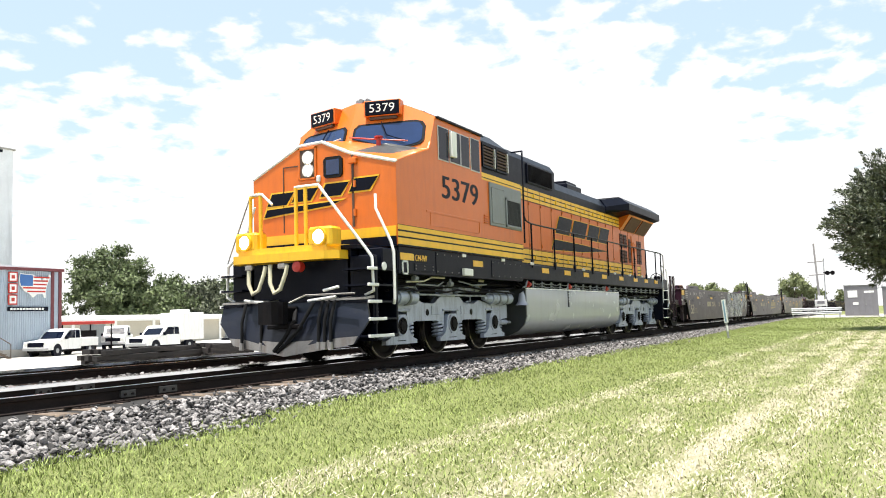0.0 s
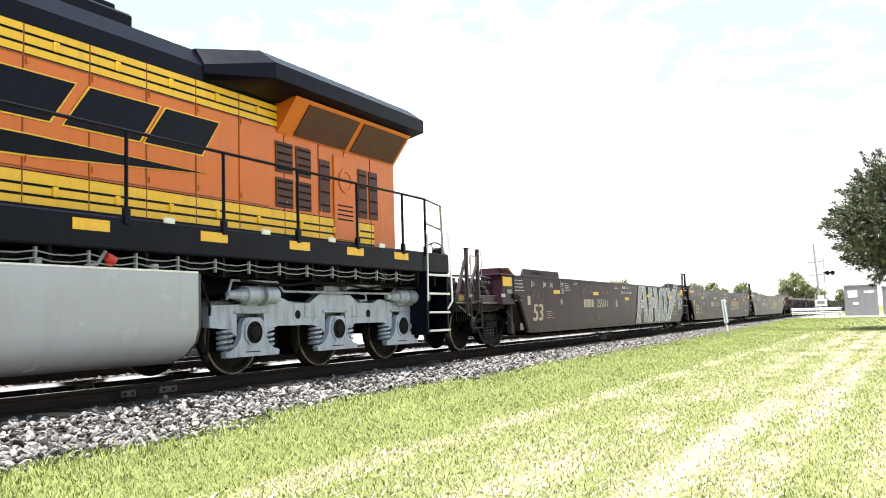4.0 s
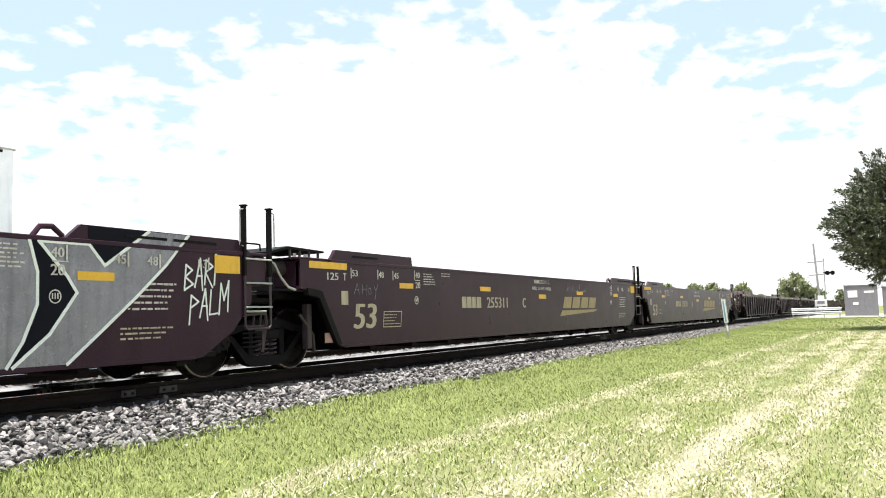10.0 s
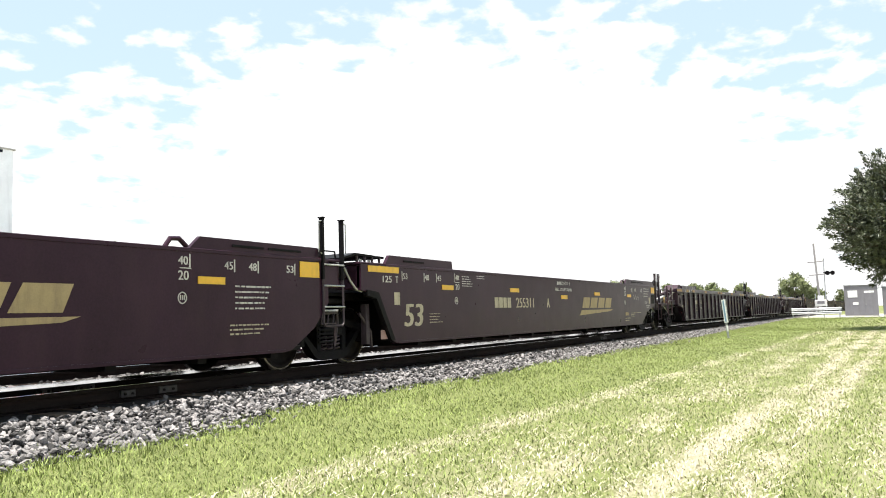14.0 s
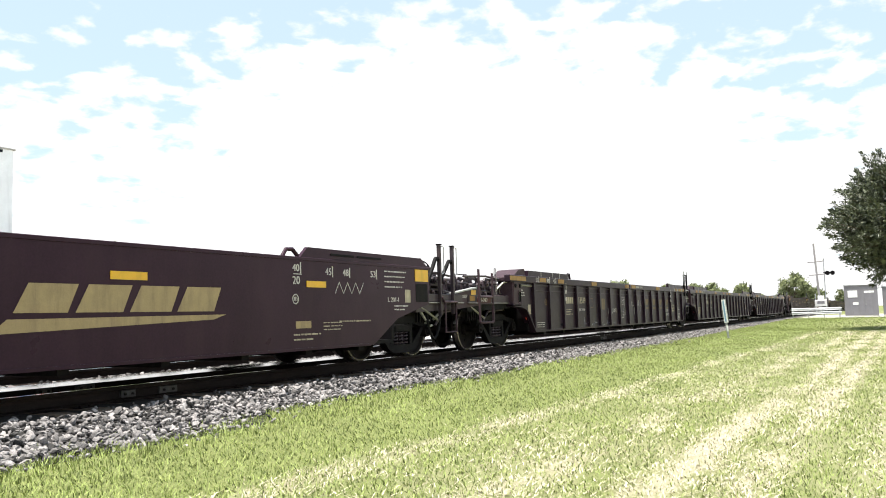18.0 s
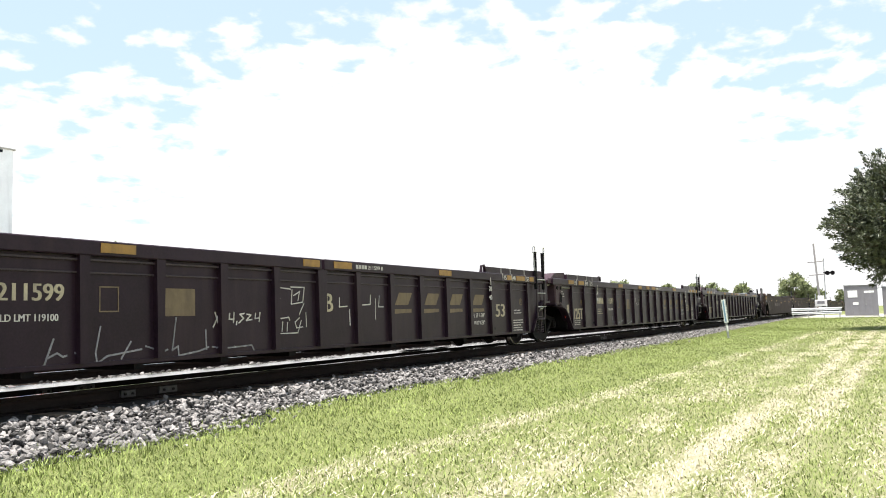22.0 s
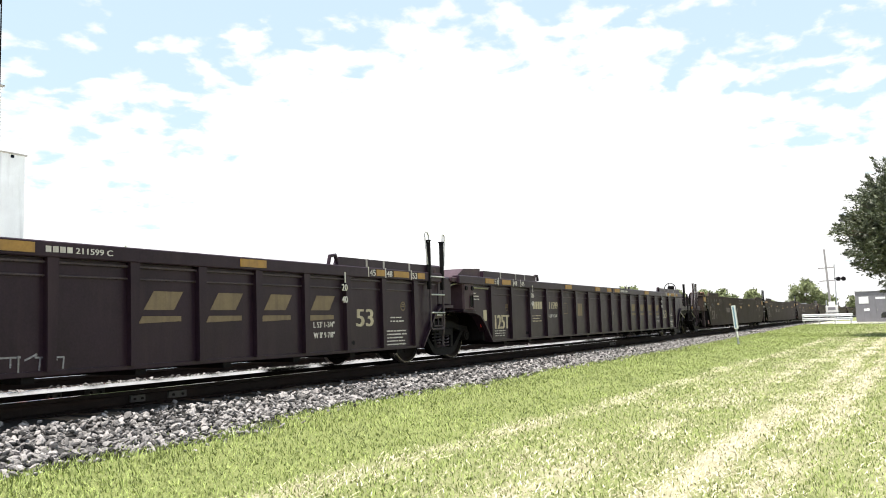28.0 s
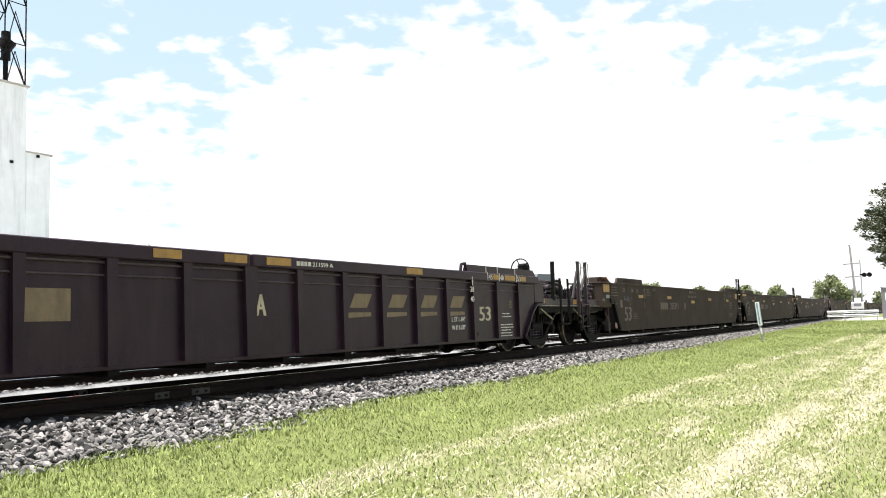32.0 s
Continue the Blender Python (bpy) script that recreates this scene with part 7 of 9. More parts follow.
def ribbed_unit(letter, first, last):
    """One post-and-panel well unit; its origin is at its left truck."""
    L = 19.3
    mid = 9.65
    lab = {"B": "ribbed dark brown well car, lead unit, empty and chalk-marked", "C": "ribbed dark brown well car, middle unit, empty", "A": "ribbed dark brown well car, last unit with a hand brake, empty"}[letter]
    T = thing("ribbed_well_car", lab, "rail car", group="ribbed well cars")
    ribs = [1.44 + 1.025 * i for i in range(8)] + [10.6 + 1.005 * i for i in range(8)]
    for s in (-1, 1):
        prof = [(0.35, 1.45), (0.35, 0.92), (0.86, 0.84), (1.40, 0.30), (L - 1.40, 0.30), (L - 1.02, 0.62), (L - 0.80, 0.96), (L - 0.78, 1.45)]
        w = part("side_wall", Geo().prism(prof, "y", *sorted((s * 1.40, s * 1.43))), BROWN_OLD, T, "recessed dark brown side panels")
        for x0, x1 in ((-0.05, mid - 0.03), (mid + 0.03, L - 0.70)):
            part("top_chord", Geo().box(x0, x1, *sorted((s * 1.36, s * 1.515)), 1.44, 1.60, 0.012), BROWN_OLD, w, "boxed top chord")
        part("bottom_chord", Geo().box(1.42, L - 1.42, *sorted((s * 1.34, s * 1.44)), 0.285, 0.34, 0.008), BROWN_OLD, w)
        # ledges are coloured paler than the wall to draw their highlight lines
        part("ledge", Geo().box(0.6, L - 0.9, *sorted((s * 1.43, s * 1.465)), 1.385, 1.41, 0.004), PIPE, w)
        part("ledge", Geo().box(1.5, L - 1.5, *sorted((s * 1.43, s * 1.455)), 1.255, 1.275, 0.004), PIPE, w)
        for i, x in enumerate(ribs + [mid]):
            hw = 0.066 if x != mid else 0.11
            part("rib", Geo().prism([(x - hw * 0.75, 0.33), (x - hw * 0.75, 0.5), (x - hw, 1.45), (x + hw, 1.45), (x + hw * 0.75, 0.5), (x + hw * 0.75, 0.33)], "y", *sorted((s * 1.42, s * 1.50))), BROWN_OLD, w, "upright steel rib")
        part("guide_lid", Geo().prism([(1.09 if s < 0 else 1.9, 1.598), (1.11 if s < 0 else 2.0, 1.73), (3.85, 1.73), (3.9, 1.598)], "y", *sorted((s * 1.38, s * 1.47))), BROWN_OLD, w, "raised guide lid")
        part("guide_lid", Geo().prism([(L - 3.9, 1.598), (L - 3.85, 1.73), (L - 0.9, 1.73), (L - 0.75, 1.598)], "y", *sorted((s * 1.38, s * 1.47))), BROWN_OLD, w)
        part("lid_hook", Geo().tube([(3.86, s * 1.44, 1.60), (3.92, s * 1.44, 1.74), (4.05, s * 1.44, 1.74), (4.08, s * 1.44, 1.62)], 0.03, 6), BROWN_OLD, w)
        part("lid_hook", Geo().tube([(L - 4.1, s * 1.44, 1.60), (L - 4.06, s * 1.44, 1.73), (L - 3.93, s * 1.44, 1.75), (L - 3.86, s * 1.44, 1.62)], 0.03, 6), BROWN_OLD, w)
        # curved wheel-arch plates
        for xs in ([(0.12, 0.90), (0.60, 0.88), (0.86, 0.82), (1.10, 0.62), (1.30, 0.40), (1.42, 0.29)], [(L - 0.30, 0.98), (L - 0.75, 0.97), (L - 1.0, 0.80), (L - 1.2, 0.55), (L - 1.42, 0.29)]):
            up = [(x, z + 0.05) for x, z in xs]
            part("arch_plate", Geo().prism(xs + up[::-1], "y", *sorted((s * 1.30, s * 1.50))), BROWN_OLD, w, "curved plate over the wheels")
    g = Geo()
    g.box(1.4, L - 1.4, -1.38, 1.38, 0.30, 0.36)
    g.box(1.2, 1.3, -1.38, 1.38, 0.33, 1.45, 0.01)
    g.box(L - 1.3, L - 1.2, -1.38, 1.38, 0.33, 1.45, 0.01)
    g.box(-0.2, 1.3, -1.1, 1.1, 0.94, 1.06, 0.02)
    g.box(L - 1.3, L + 0.2, -1.1, 1.1, 0.98, 1.10, 0.02)
    g.box(-0.3, 1.2, -0.3, 0.3, 0.68, 1.0, 0.02)
    g.box(L - 1.2, L + 0.3, -0.3, 0.3, 0.68, 1.0, 0.02)
    floor = part("well_floor", g, UNDER, T, "dark well floor and bulkheads")
    for i in range(12):
        part("crossbearer", Geo().box(2.2 + i * 1.36, 2.34 + i * 1.36, -1.38, 1.38, 0.22, 0.298), UNDER, floor)
    o = 0.34 if first else 0.0
    part("end_casting", Geo().prism([(o - 0.05, 1.55), (o + 0.32, 1.74), (o + (1.04 if not first else 0.66), 1.77), (o + (1.06 if not first else 0.70), 1.55)], "y", -1.42, -0.9), CAST, T, "dusty boxed end casting")
    part("end_plate", Geo().box(o - 0.26, o + 0.62, -1.46, -0.95, 1.47, 1.56, 0.012), CAST, T, "dusty top plate")
    for dx, dz in ((0.24, 1.36), (0.50, 1.36)):
        part("casting_lug", Geo().rod((0.02 + dx, -1.49, dz), (0.02 + dx, -1.515, dz), 0.045, 10), UNDER, T)
    part("bracket_hasp", Geo().box(0.66, 0.84, -1.47, -1.44, 1.36, 1.40, 0.008), HOOP, T, "pale hasp")
    part("end_bracket", Geo().box(0.16, 0.62, -1.49, -1.1, 0.93, 1.47, 0.03), CAST, T, "dusty cast bracket with a slot")
    part("bracket_slot", Geo().box(0.42, 0.54, -1.497, -1.48, 1.0, 1.22, 0.03), UNDER, T, "dark rounded slot")
    part("slot_rim", Geo().tube([(0.40, -1.494, 0.98), (0.40, -1.494, 1.20), (0.44, -1.494, 1.25), (0.52, -1.494, 1.25), (0.56, -1.494, 1.20), (0.56, -1.494, 0.98)], 0.012, 6), CAST, T)
    part("bracket_lip", Geo().box(0.12, 0.66, -1.50, -1.12, 0.90, 0.935, 0.008), PIPE, T, "rubbed lower lip")
    part("brake_pipe", Geo().tube([(0.3, -1.46, 1.40), (0.7, -1.47, 1.38), (1.3, -1.46, 1.37)], 0.018, 6).tube([(-0.3, -1.2, 1.2), (-0.1, -1.35, 1.42), (0.05, -1.38, 1.45)], 0.022, 6), STEEL, T)
    part("end_box", Geo().box(L - 0.75, L - 0.20, -1.42, -1.0, 1.02, 1.56, 0.03), BROWN_OLD, T)
    if first:
        end_deck(-1.85, 0.3, T, UNDER, -1)
        part("corner_frame", Geo().tube([(-1.57, -1.46, 1.66), (-1.57, -1.47, 0.60), (-1.53, -1.47, 0.57), (-0.95, -1.47, 0.57), (-0.91, -1.47, 0.60), (-0.91, -1.46, 1.60)], 0.026, 6).tube([(-1.57, -1.47, 1.09), (-0.90, -1.47, 1.09)], 0.02, 6).tube([(-1.57, -1.47, 0.96), (-0.90, -1.47, 0.96)], 0.016, 6), CAST, T, "stirrup frame with grab irons")
        sill = part("draft_sill", Geo().prism([(-2.55, 1.14), (-1.46, 1.27), (-1.20, 1.27), (-1.20, 0.93), (-2.55, 0.84)], "y", -1.33, -1.24), CAST, T, "dusty sloping end sill")
        part("sill_lip", Geo().prism([(-2.56, 1.14), (-1.46, 1.27), (-1.46, 1.30), (-2.56, 1.165)], "y", -1.36, -1.22), HOOP, sill, "rubbed pale edge")
        part("reflector", Geo().box(-1.68, -1.46, -1.338, -1.331, 1.12, 1.235), TAPE, sill, "yellow reflector patch")
        bars([(-2.45 + 0.075 * k, -2.395 + 0.075 * k, 1.045 + 0.008 * k, 1.105 + 0.008 * k) for k in range(4)], -1.331, LETTER, sill, 0.0, "mark_bar")
        write("211599", -2.11, -1.332, 1.075, 0.065, 0.30, LETTER, sill, "car_number", bold=0.003)
        part("rear_sill", Geo().box(-2.5, -1.2, 1.24, 1.33, 0.88, 1.16, 0.01), CAST, T)
        part("corner_frame_bar", Geo().tube([(-0.8, -1.46, 1.5), (-0.78, -1.46, 1.7), (-0.70, -1.46, 1.7), (-0.70, -1.46, 1.15)], 0.012, 5), STEEL, T)
        part("end_sill_plate", Geo().box(-1.46, -0.84, -1.40, -1.34, 0.97, 1.09, 0.01), MAROON, T, "dark red end plate")
        write("B-END", -1.36, -1.402, 1.0, 0.07, 0.3, LETTER, T, "end_lettering", bold=0.003)
    if last:
        freight_truck(L, T, 0.0)
        end_deck(L - 0.3, L + 1.5, T, UNDER, 1)
        hand_brake(L - 0.72, T, -1.1, 1.80)
        part("guide_post", Geo().box(L + 0.45, L + 0.52, -1.40, -1.32, 1.1, 2.0, 0.006), UNDER, T)
        part("corner_frame", Geo().tube([(L + 0.8, -1.40, 1.62), (L + 0.8, -1.42, 0.55), (L + 1.3, -1.42, 0.55), (L + 1.3, -1.40, 1.62)], 0.028, 6), UNDER, T, "stirrup frame with grab irons")
    else:
        ladder(L - 1.20, L - 0.72, 0.60, 1.56, T, -1.52, 2.16, loops=True, rungs=3)
        lever_frame(L, T)
        part("post_box", Geo().box(L - 1.18, L - 0.74, -1.50, -1.15, 1.50, 1.74, 0.03), BROWN_OLD, T, "boxed head between the guide posts")
        part("post_box_badge", Geo().disc((L - 0.98, -1.502, 1.64), "y", 0.05, 0.01, 14, [(0.05, 0.0), (0.05, -0.004), (0.001, -0.005)]), CAST, T)
    freight_truck(0.0, T, 0.0)
    # lettering and reflectors
    y, yr = -1.516, -1.431
    for a, bb in ((-0.08, 0.83) if first else (1.09, 1.50), (1.72, 2.12) if first else (1.90, 2.33), (2.98, 3.40) if first else (8.1, 8.5), (5.72, 6.18), (9.17, 9.55), (9.91, 10.38), (13.24, 13.73), (L - 2.92, L - 2.68), (L - 2.40, L - 1.92), (L - 1.62, L - 1.38)):
        part("reflector", Geo().box(a, bb, y - 0.008, y, 1.475, 1.575), TAPE_OLD, T, "faded yellow reflector patch")
    for num, x in ((("53", 1.46), ("48", 2.18), ("45", 2.63)) if first else (("53", 1.53),)):
        write(num, x, y - 0.001, 1.47, 0.1, 0.16, LETTER, T, "figure", bold=0.004)
        bars([(x + 0.18, x + 0.205, 1.45, 1.61)], y, LETTER, T, 0.0, "stake_mark")
    for num, x in (() if first else (("48", 2.47), ("45", 2.88))):
        write(num, x + 0.045, y - 0.001, 1.47, 0.1, 0.16, LETTER, T, "figure", bold=0.004)
        bars([(x, x + 0.025, 1.45, 1.61)], y, LETTER, T, 0.0, "stake_mark")
    for num, x in (("45", L - 3.16), ("48", L - 2.66), ("53", L - 1.85)):
        write(num, x + 0.05, y - 0.001, 1.47, 0.1, 0.16, LETTER, T, "figure", bold=0.004)
        bars([(x, x + 0.025, 1.45, 1.61)], y, LETTER, T, 0.0, "stake_mark")
    for x in (1.9, 2.7, 3.2, L - 3.16, L - 2.66, L - 1.85):
        part("lid_notch", Geo().box(x, x + 0.05, -1.475, -1.468, 1.6, 1.73), STEEL, T)
    for x in (3.50, L - 3.85):
        write("20", x, -1.502, 1.22, 0.1, 0.14, LETTER, T, "figure", bold=0.006)
        write("40", x, -1.502, 1.04, 0.1, 0.14, LETTER, T, "figure", bold=0.006)
        bars([(x + 0.05, x + 0.08, 1.34, 1.5)], y, LETTER, T, 0.0, "stake_mark")
    bars([(3.76 + i * 0.145, 3.875 + i * 0.145, 0.97, 1.14) for i in range(4)], yr, CREAM, T, 0.0, "mark_bar")
    write("211599", 4.62, yr - 0.001, 0.97, 0.17, 0.72, CREAM, T, "car_number", bold=0.008)
    write("LD LMT 119100", 4.66, yr - 0.001, 0.77, 0.07, 0.62, LETTER, T, "load_limit", bold=0.003)
    text_block(3.70, 4.35, 0.80, 3, 0.06, 0.035, yr, CREAM, T, 0.0, 9)
    write(letter, 9.80, yr - 0.001, 0.83, 0.27, 0.18, CREAM, T, "unit_letter", bold=0.012)
    bars([(10.5 + i * 0.08, 10.56 + i * 0.08, 1.49, 1.55) for i in range(4)], y, LETTER, T, 0.0, "mark_bar")
    write("211599 " + letter, 10.84, y - 0.001, 1.49, 0.06, 0.45, LETTER, T, "car_number", bold=0.003)
    for i in range(4):
        x = (11.78, 12.80, 13.78, 14.78)[i]
        g = Geo().prism([(x, 0.93), (x + 0.14, 1.14), (x + 0.58, 1.14), (x + 0.44, 0.93)], "y", yr - 0.003, yr)
        part("emblem_block", g, GOLD_OLD, T)
        part("emblem_bar", Geo().prism([(x - 0.07, 0.78), (x - 0.02, 0.86), (x + 0.55, 0.86), (x + 0.55, 0.80)], "y", yr - 0.003, yr), GOLD_OLD, T)
    write("L 53' 1-3/4\"", 14.84, yr - 0.001, 0.68, 0.085, 0.50, LETTER, T, "well_length", bold=0.004)
    write("W 8' 9-7/8\"", 14.84, yr - 0.001, 0.53, 0.085, 0.50, LETTER, T, "well_width", bold=0.004)
    for xc in (3.32, 15.66):
        for k in range(3):
            part("drain_hole", Geo().disc((xc + 0.085 * k, yr, 0.435), "y", 0.036, 0.01, 10, [(0.036, 0.0), (0.036, -0.002), (0.001, -0.003)]), SPRAY_BLACK, T, "dark oval hole")
    for xc in (2.28, 17.3):
        n = 14
        scrawl([[(xc + 0.07 * math.cos(2 * math.pi * i / n), 1.0 + 0.07 * math.sin(2 * math.pi * i / n)) for i in range(n + 1)], [(xc - 0.04, 1.0), (xc + 0.04, 1.0)], [(xc - 0.03, 1.03), (xc + 0.03, 1.03)]], T, GOLD_OLD, yr, 0.016)
    write("53", 15.92, yr - 0.001, 0.68, 0.27, 0.46, CREAM, T, "length_figure", bold=0.016)
    if letter != "B":
        write("125T", 1.68, yr - 0.001, 0.55, 0.29, 0.70, CREAM, T, "tonnage", bold=0.02)
    text_block(16.75, 17.5, 0.58, 5, 0.055, 0.034, yr, LETTER, T, 0.0, 10)
    text_block(16.9, 17.45, 0.80, 2, 0.06, 0.034, yr, LETTER, T, 0.0, 14)
    text_block(1.6, 2.3, 0.50, 3, 0.05, 0.025, yr, LETTER, T, 0.0, 12)
    text_block(0.45, 1.0, 1.26, 3, 0.06, 0.035, yr, LETTER, T, 0.0, 13)
    part("data_plate", Geo().box(1.12, 1.28, yr - 0.003, yr, 0.72, 0.94), CREAM, T)
    part("placard_board", Geo().box(6.65, 7.15, yr - 0.006, yr, 0.80, 1.12), GOLD_OLD, T, "square tan placard board")
    scrawl([[(5.78, 0.86), (5.78, 1.12), (6.02, 1.12), (6.02, 0.86), (5.78, 0.86)]], T, GOLD_OLD, yr, 0.014)
    part("red_tag", Geo().box(1.05, 1.2, -1.40, -1.39, 0.6, 0.75), RED, T)
    if letter in "BC":
        scrawl([[(5.13, 0.34), (5.23, 0.59), (5.15, 0.4), (5.27, 0.45), (5.34, 0.41), (5.38, 0.42)], [(5.48, 0.44), (5.58, 0.46)], [(5.79, 0.7), (5.73, 0.43), (5.75, 0.32), (5.88, 0.39), (6.34, 0.44)], [(6.06, 0.35), (6.19, 0.53)]], T, SPRAY, yr, 0.020)
        scrawl([[(6.4, 0.47), (6.54, 0.43), (6.58, 0.37), (6.72, 0.42)], [(6.85, 0.78), (6.79, 0.41), (6.88, 0.45), (6.89, 0.34), (7.23, 0.38), (7.38, 0.42)], [(7.33, 0.63), (7.34, 0.39)], [(7.44, 0.42), (7.62, 0.39), (8.16, 0.41), (8.21, 0.33)]], T, SPRAY, yr, 0.020)
    if letter == "B":
        scrawl([[(7.49, 0.84), (7.59, 0.59)], [(7.58, 0.85), (7.46, 0.66)], [(7.75, 0.82), (7.74, 0.75), (7.83, 0.75)], [(7.83, 0.83), (7.82, 0.71)], [(7.88, 0.72), (7.87, 0.68)], [(8.02, 0.82), (7.94, 0.81), (8.01, 0.76), (7.92, 0.7)], [(8.07, 0.81), (8.15, 0.8), (8.06, 0.73), (8.17, 0.74)], [(8.24, 0.82), (8.23, 0.75), (8.32, 0.76)], [(8.33, 0.83), (8.31, 0.71)]], T, LETTER, yr, 0.018)
        scrawl([[(8.71, 1.17), (8.98, 1.15)], [(8.98, 1.18), (9.29, 1.18), (9.25, 0.97), (8.99, 0.94), (9.01, 1.14)], [(9.04, 1.06), (9.18, 1.12), (9.14, 0.99)], [(9.28, 0.95), (9.21, 0.86), (9.17, 0.8)], [(8.67, 0.84), (8.7, 0.74), (8.93, 0.76), (8.95, 0.72)], [(8.67, 0.72), (8.63, 0.54), (9.13, 0.54), (9.21, 0.71)], [(8.8, 0.7), (8.78, 0.57)], [(8.9, 0.69), (8.89, 0.57)], [(9.17, 0.75), (9.07, 0.69), (9.1, 0.61), (9.24, 0.62)], [(9.32, 0.82), (9.33, 0.62)], [(8.71, 1.09), (8.75, 1.01)]], T, LETTER, yr, 0.015)
        scrawl([[(10.16, 1.04), (10.15, 0.9), (10.36, 0.91)], [(10.42, 0.86), (10.43, 0.62)], [(10.79, 0.93), (11.01, 0.94), (11.02, 1.09)], [(11.17, 1.03), (11.16, 0.7)], [(11.29, 1.08), (11.26, 0.9), (11.41, 0.9)]], T, LETTER, yr, 0.018)
    if letter == "C":
        scrawl([[(7.9, 1.18), (8.1, 0.92), (8.3, 0.95), (8.45, 1.2)]], T, LETTER, yr, 0.012)
        scrawl([[(9.84, 0.48), (10.31, 0.48)], [(9.88, 0.48), (9.87, 0.4)], [(9.95, 0.36), (9.96, 0.3)], [(10.04, 0.51), (10.04, 0.29)], [(10.21, 0.47), (10.21, 0.39)], [(10.29, 0.49), (10.29, 0.32)], [(10.36, 0.45), (10.48, 0.5), (10.47, 0.47), (10.78, 0.46), (10.77, 0.35)], [(10.52, 0.47), (10.51, 0.35)], [(10.61, 0.47), (10.7, 0.44)]], T, SPRAY, yr, 0.018)
    return T


def ride(body, u):
    body.matrix_basis = pose(u, 0, 0)
    RIDERS.append((body, u))
    return body


for i, lt in enumerate("BCA"):
    ride(smooth_unit(lt, i == 0, i == 2, graffiti=(i == 0)), (34.6, 53.6, 72.45)[i])
for i, lt in enumerate("BCA"):
    ride(ribbed_unit(lt, i == 0, i == 2), 95.42 + i * 19.3)
for i, lt in enumerate("BCA"):
    first_far = ride(smooth_unit(lt, i == 0, i == 2, plain_logo=False), 157.0 + 18.93 * i)
    for k in (1, 2):
        again = copy_thing(first_far, pose(157.0 + 18.93 * i + k * 61.1, 0, 0))
        RIDERS.append((again, 157.0 + 18.93 * i + k * 61.1))
        for old, fresh in zip([c for c in first_far.children_recursive if c.name.startswith("wheelset")], [c for c in again.children_recursive if c.name.startswith("wheelset")]):
            WHEELSETS.append((fresh, 0.457, old.location.x))


# ---------------------------------------------------------------- beside the track
# lighter leaf colour for far trees, with the haze of distance mixed in
FAR_LEAF = mat("hazy_leaves", (0.165, 0.19, 0.085), 0.6, var=0.25, scale=0.5, bump=0.0, island=0.5)
GREYWOOD = mat("grey_pole_wood", (0.30, 0.28, 0.29), 0.85, var=0.2, scale=3, bump=0.3, bscale=25)
BARK = mat("bark", (0.10, 0.075, 0.055), 0.9, var=0.3, scale=6, bump=0.6, bscale=25)
LEAF = mat("dark_leaves", (0.090, 0.104, 0.062), 0.5, var=0.3, scale=0.8, bump=0.0, island=0.65)
LEAF_LIGHT = mat("light_leaves", (0.095, 0.125, 0.05), 0.6, var=0.25, scale=0.5, bump=0.0, island=0.55)
CONCRETE = mat("pale_concrete", (0.72, 0.74, 0.77), 0.85, var=0.10, scale=0.5, bump=0.25, bscale=9, dirt=(0.30, 0.30, 0.32), dirt_amount=0.55, streak=(0.5, 0.5, 0.06))
PAVE = mat("pale_paving", (0.36, 0.345, 0.32), 0.9, var=0.12, scale=1.2, bump=0.3, bscale=14)
SIDING = mat("blue_grey_siding", (0.34, 0.40, 0.47), 0.5, 0.1, var=0.08, scale=0.7, bump=0.05, dirt=(0.25, 0.26, 0.28), dirt_amount=0.3)
TRIM = mat("maroon_trim", (0.13, 0.028, 0.035), 0.5, var=0.1)
TAN = mat("tan_wall", (0.44, 0.41, 0.34), 0.8, var=0.08, scale=0.8, bump=0.15)
GALV = mat("galvanised_steel", (0.34, 0.35, 0.36), 0.5, 0.4, var=0.1, bump=0.06)
SHED = mat("shed_grey", (0.195, 0.19, 0.205), 0.5, 0.2, var=0.1, bump=0.06, dirt=(0.14, 0.13, 0.12), dirt_amount=0.4)
PALE_BLUE = mat("weathered_blue", (0.20, 0.33, 0.46), 0.5, var=0.15)
BLUE = mat("blue_paint", (0.04, 0.13, 0.36), 0.45, var=0.1)
GRASS = mat("grass_blades", (0.208, 0.252, 0.074), 0.6, var=0.28, scale=0.6, bump=0.0, island=0.55, spec=0.3)
STRAW = mat("dry_clippings", (0.53, 0.475, 0.355), 0.8, var=0.2, scale=2.0, bump=0.0, island=0.32, spec=0.2)


def lane(x, y):
    return y + 0.03 * x


def dry_here(x, y):
    """How thickly the dry clippings lie: long rows beside the track, thinner between."""
    k = lane(x, y) + 0.16 * noise.noise((x * 0.7, y * 0.7, 3.0))
    rows = 1.0 * math.exp(-((k + 7.0) / 0.22) ** 2) + 0.9 * math.exp(-((k + 7.62) / 0.17) ** 2) + 0.55 * math.exp(-((k + 4.8) / 0.22) ** 2) + 0.45 * math.exp(-((k + 6.1) / 0.25) ** 2) + 0.3 * math.exp(-((k + 8.6) / 0.4) ** 2)
    n = 0.5 + noise.noise((x * 0.55, y * 1.3, 9.0))
    base = 0.40 * max(0.0, min(1.0, (-k - 4.5) / 1.2)) * (1.0 if k > -7.9 else 0.45)
    return max(0.0, min(1.0, (rows * (0.35 + 0.9 * n) + base * n)))


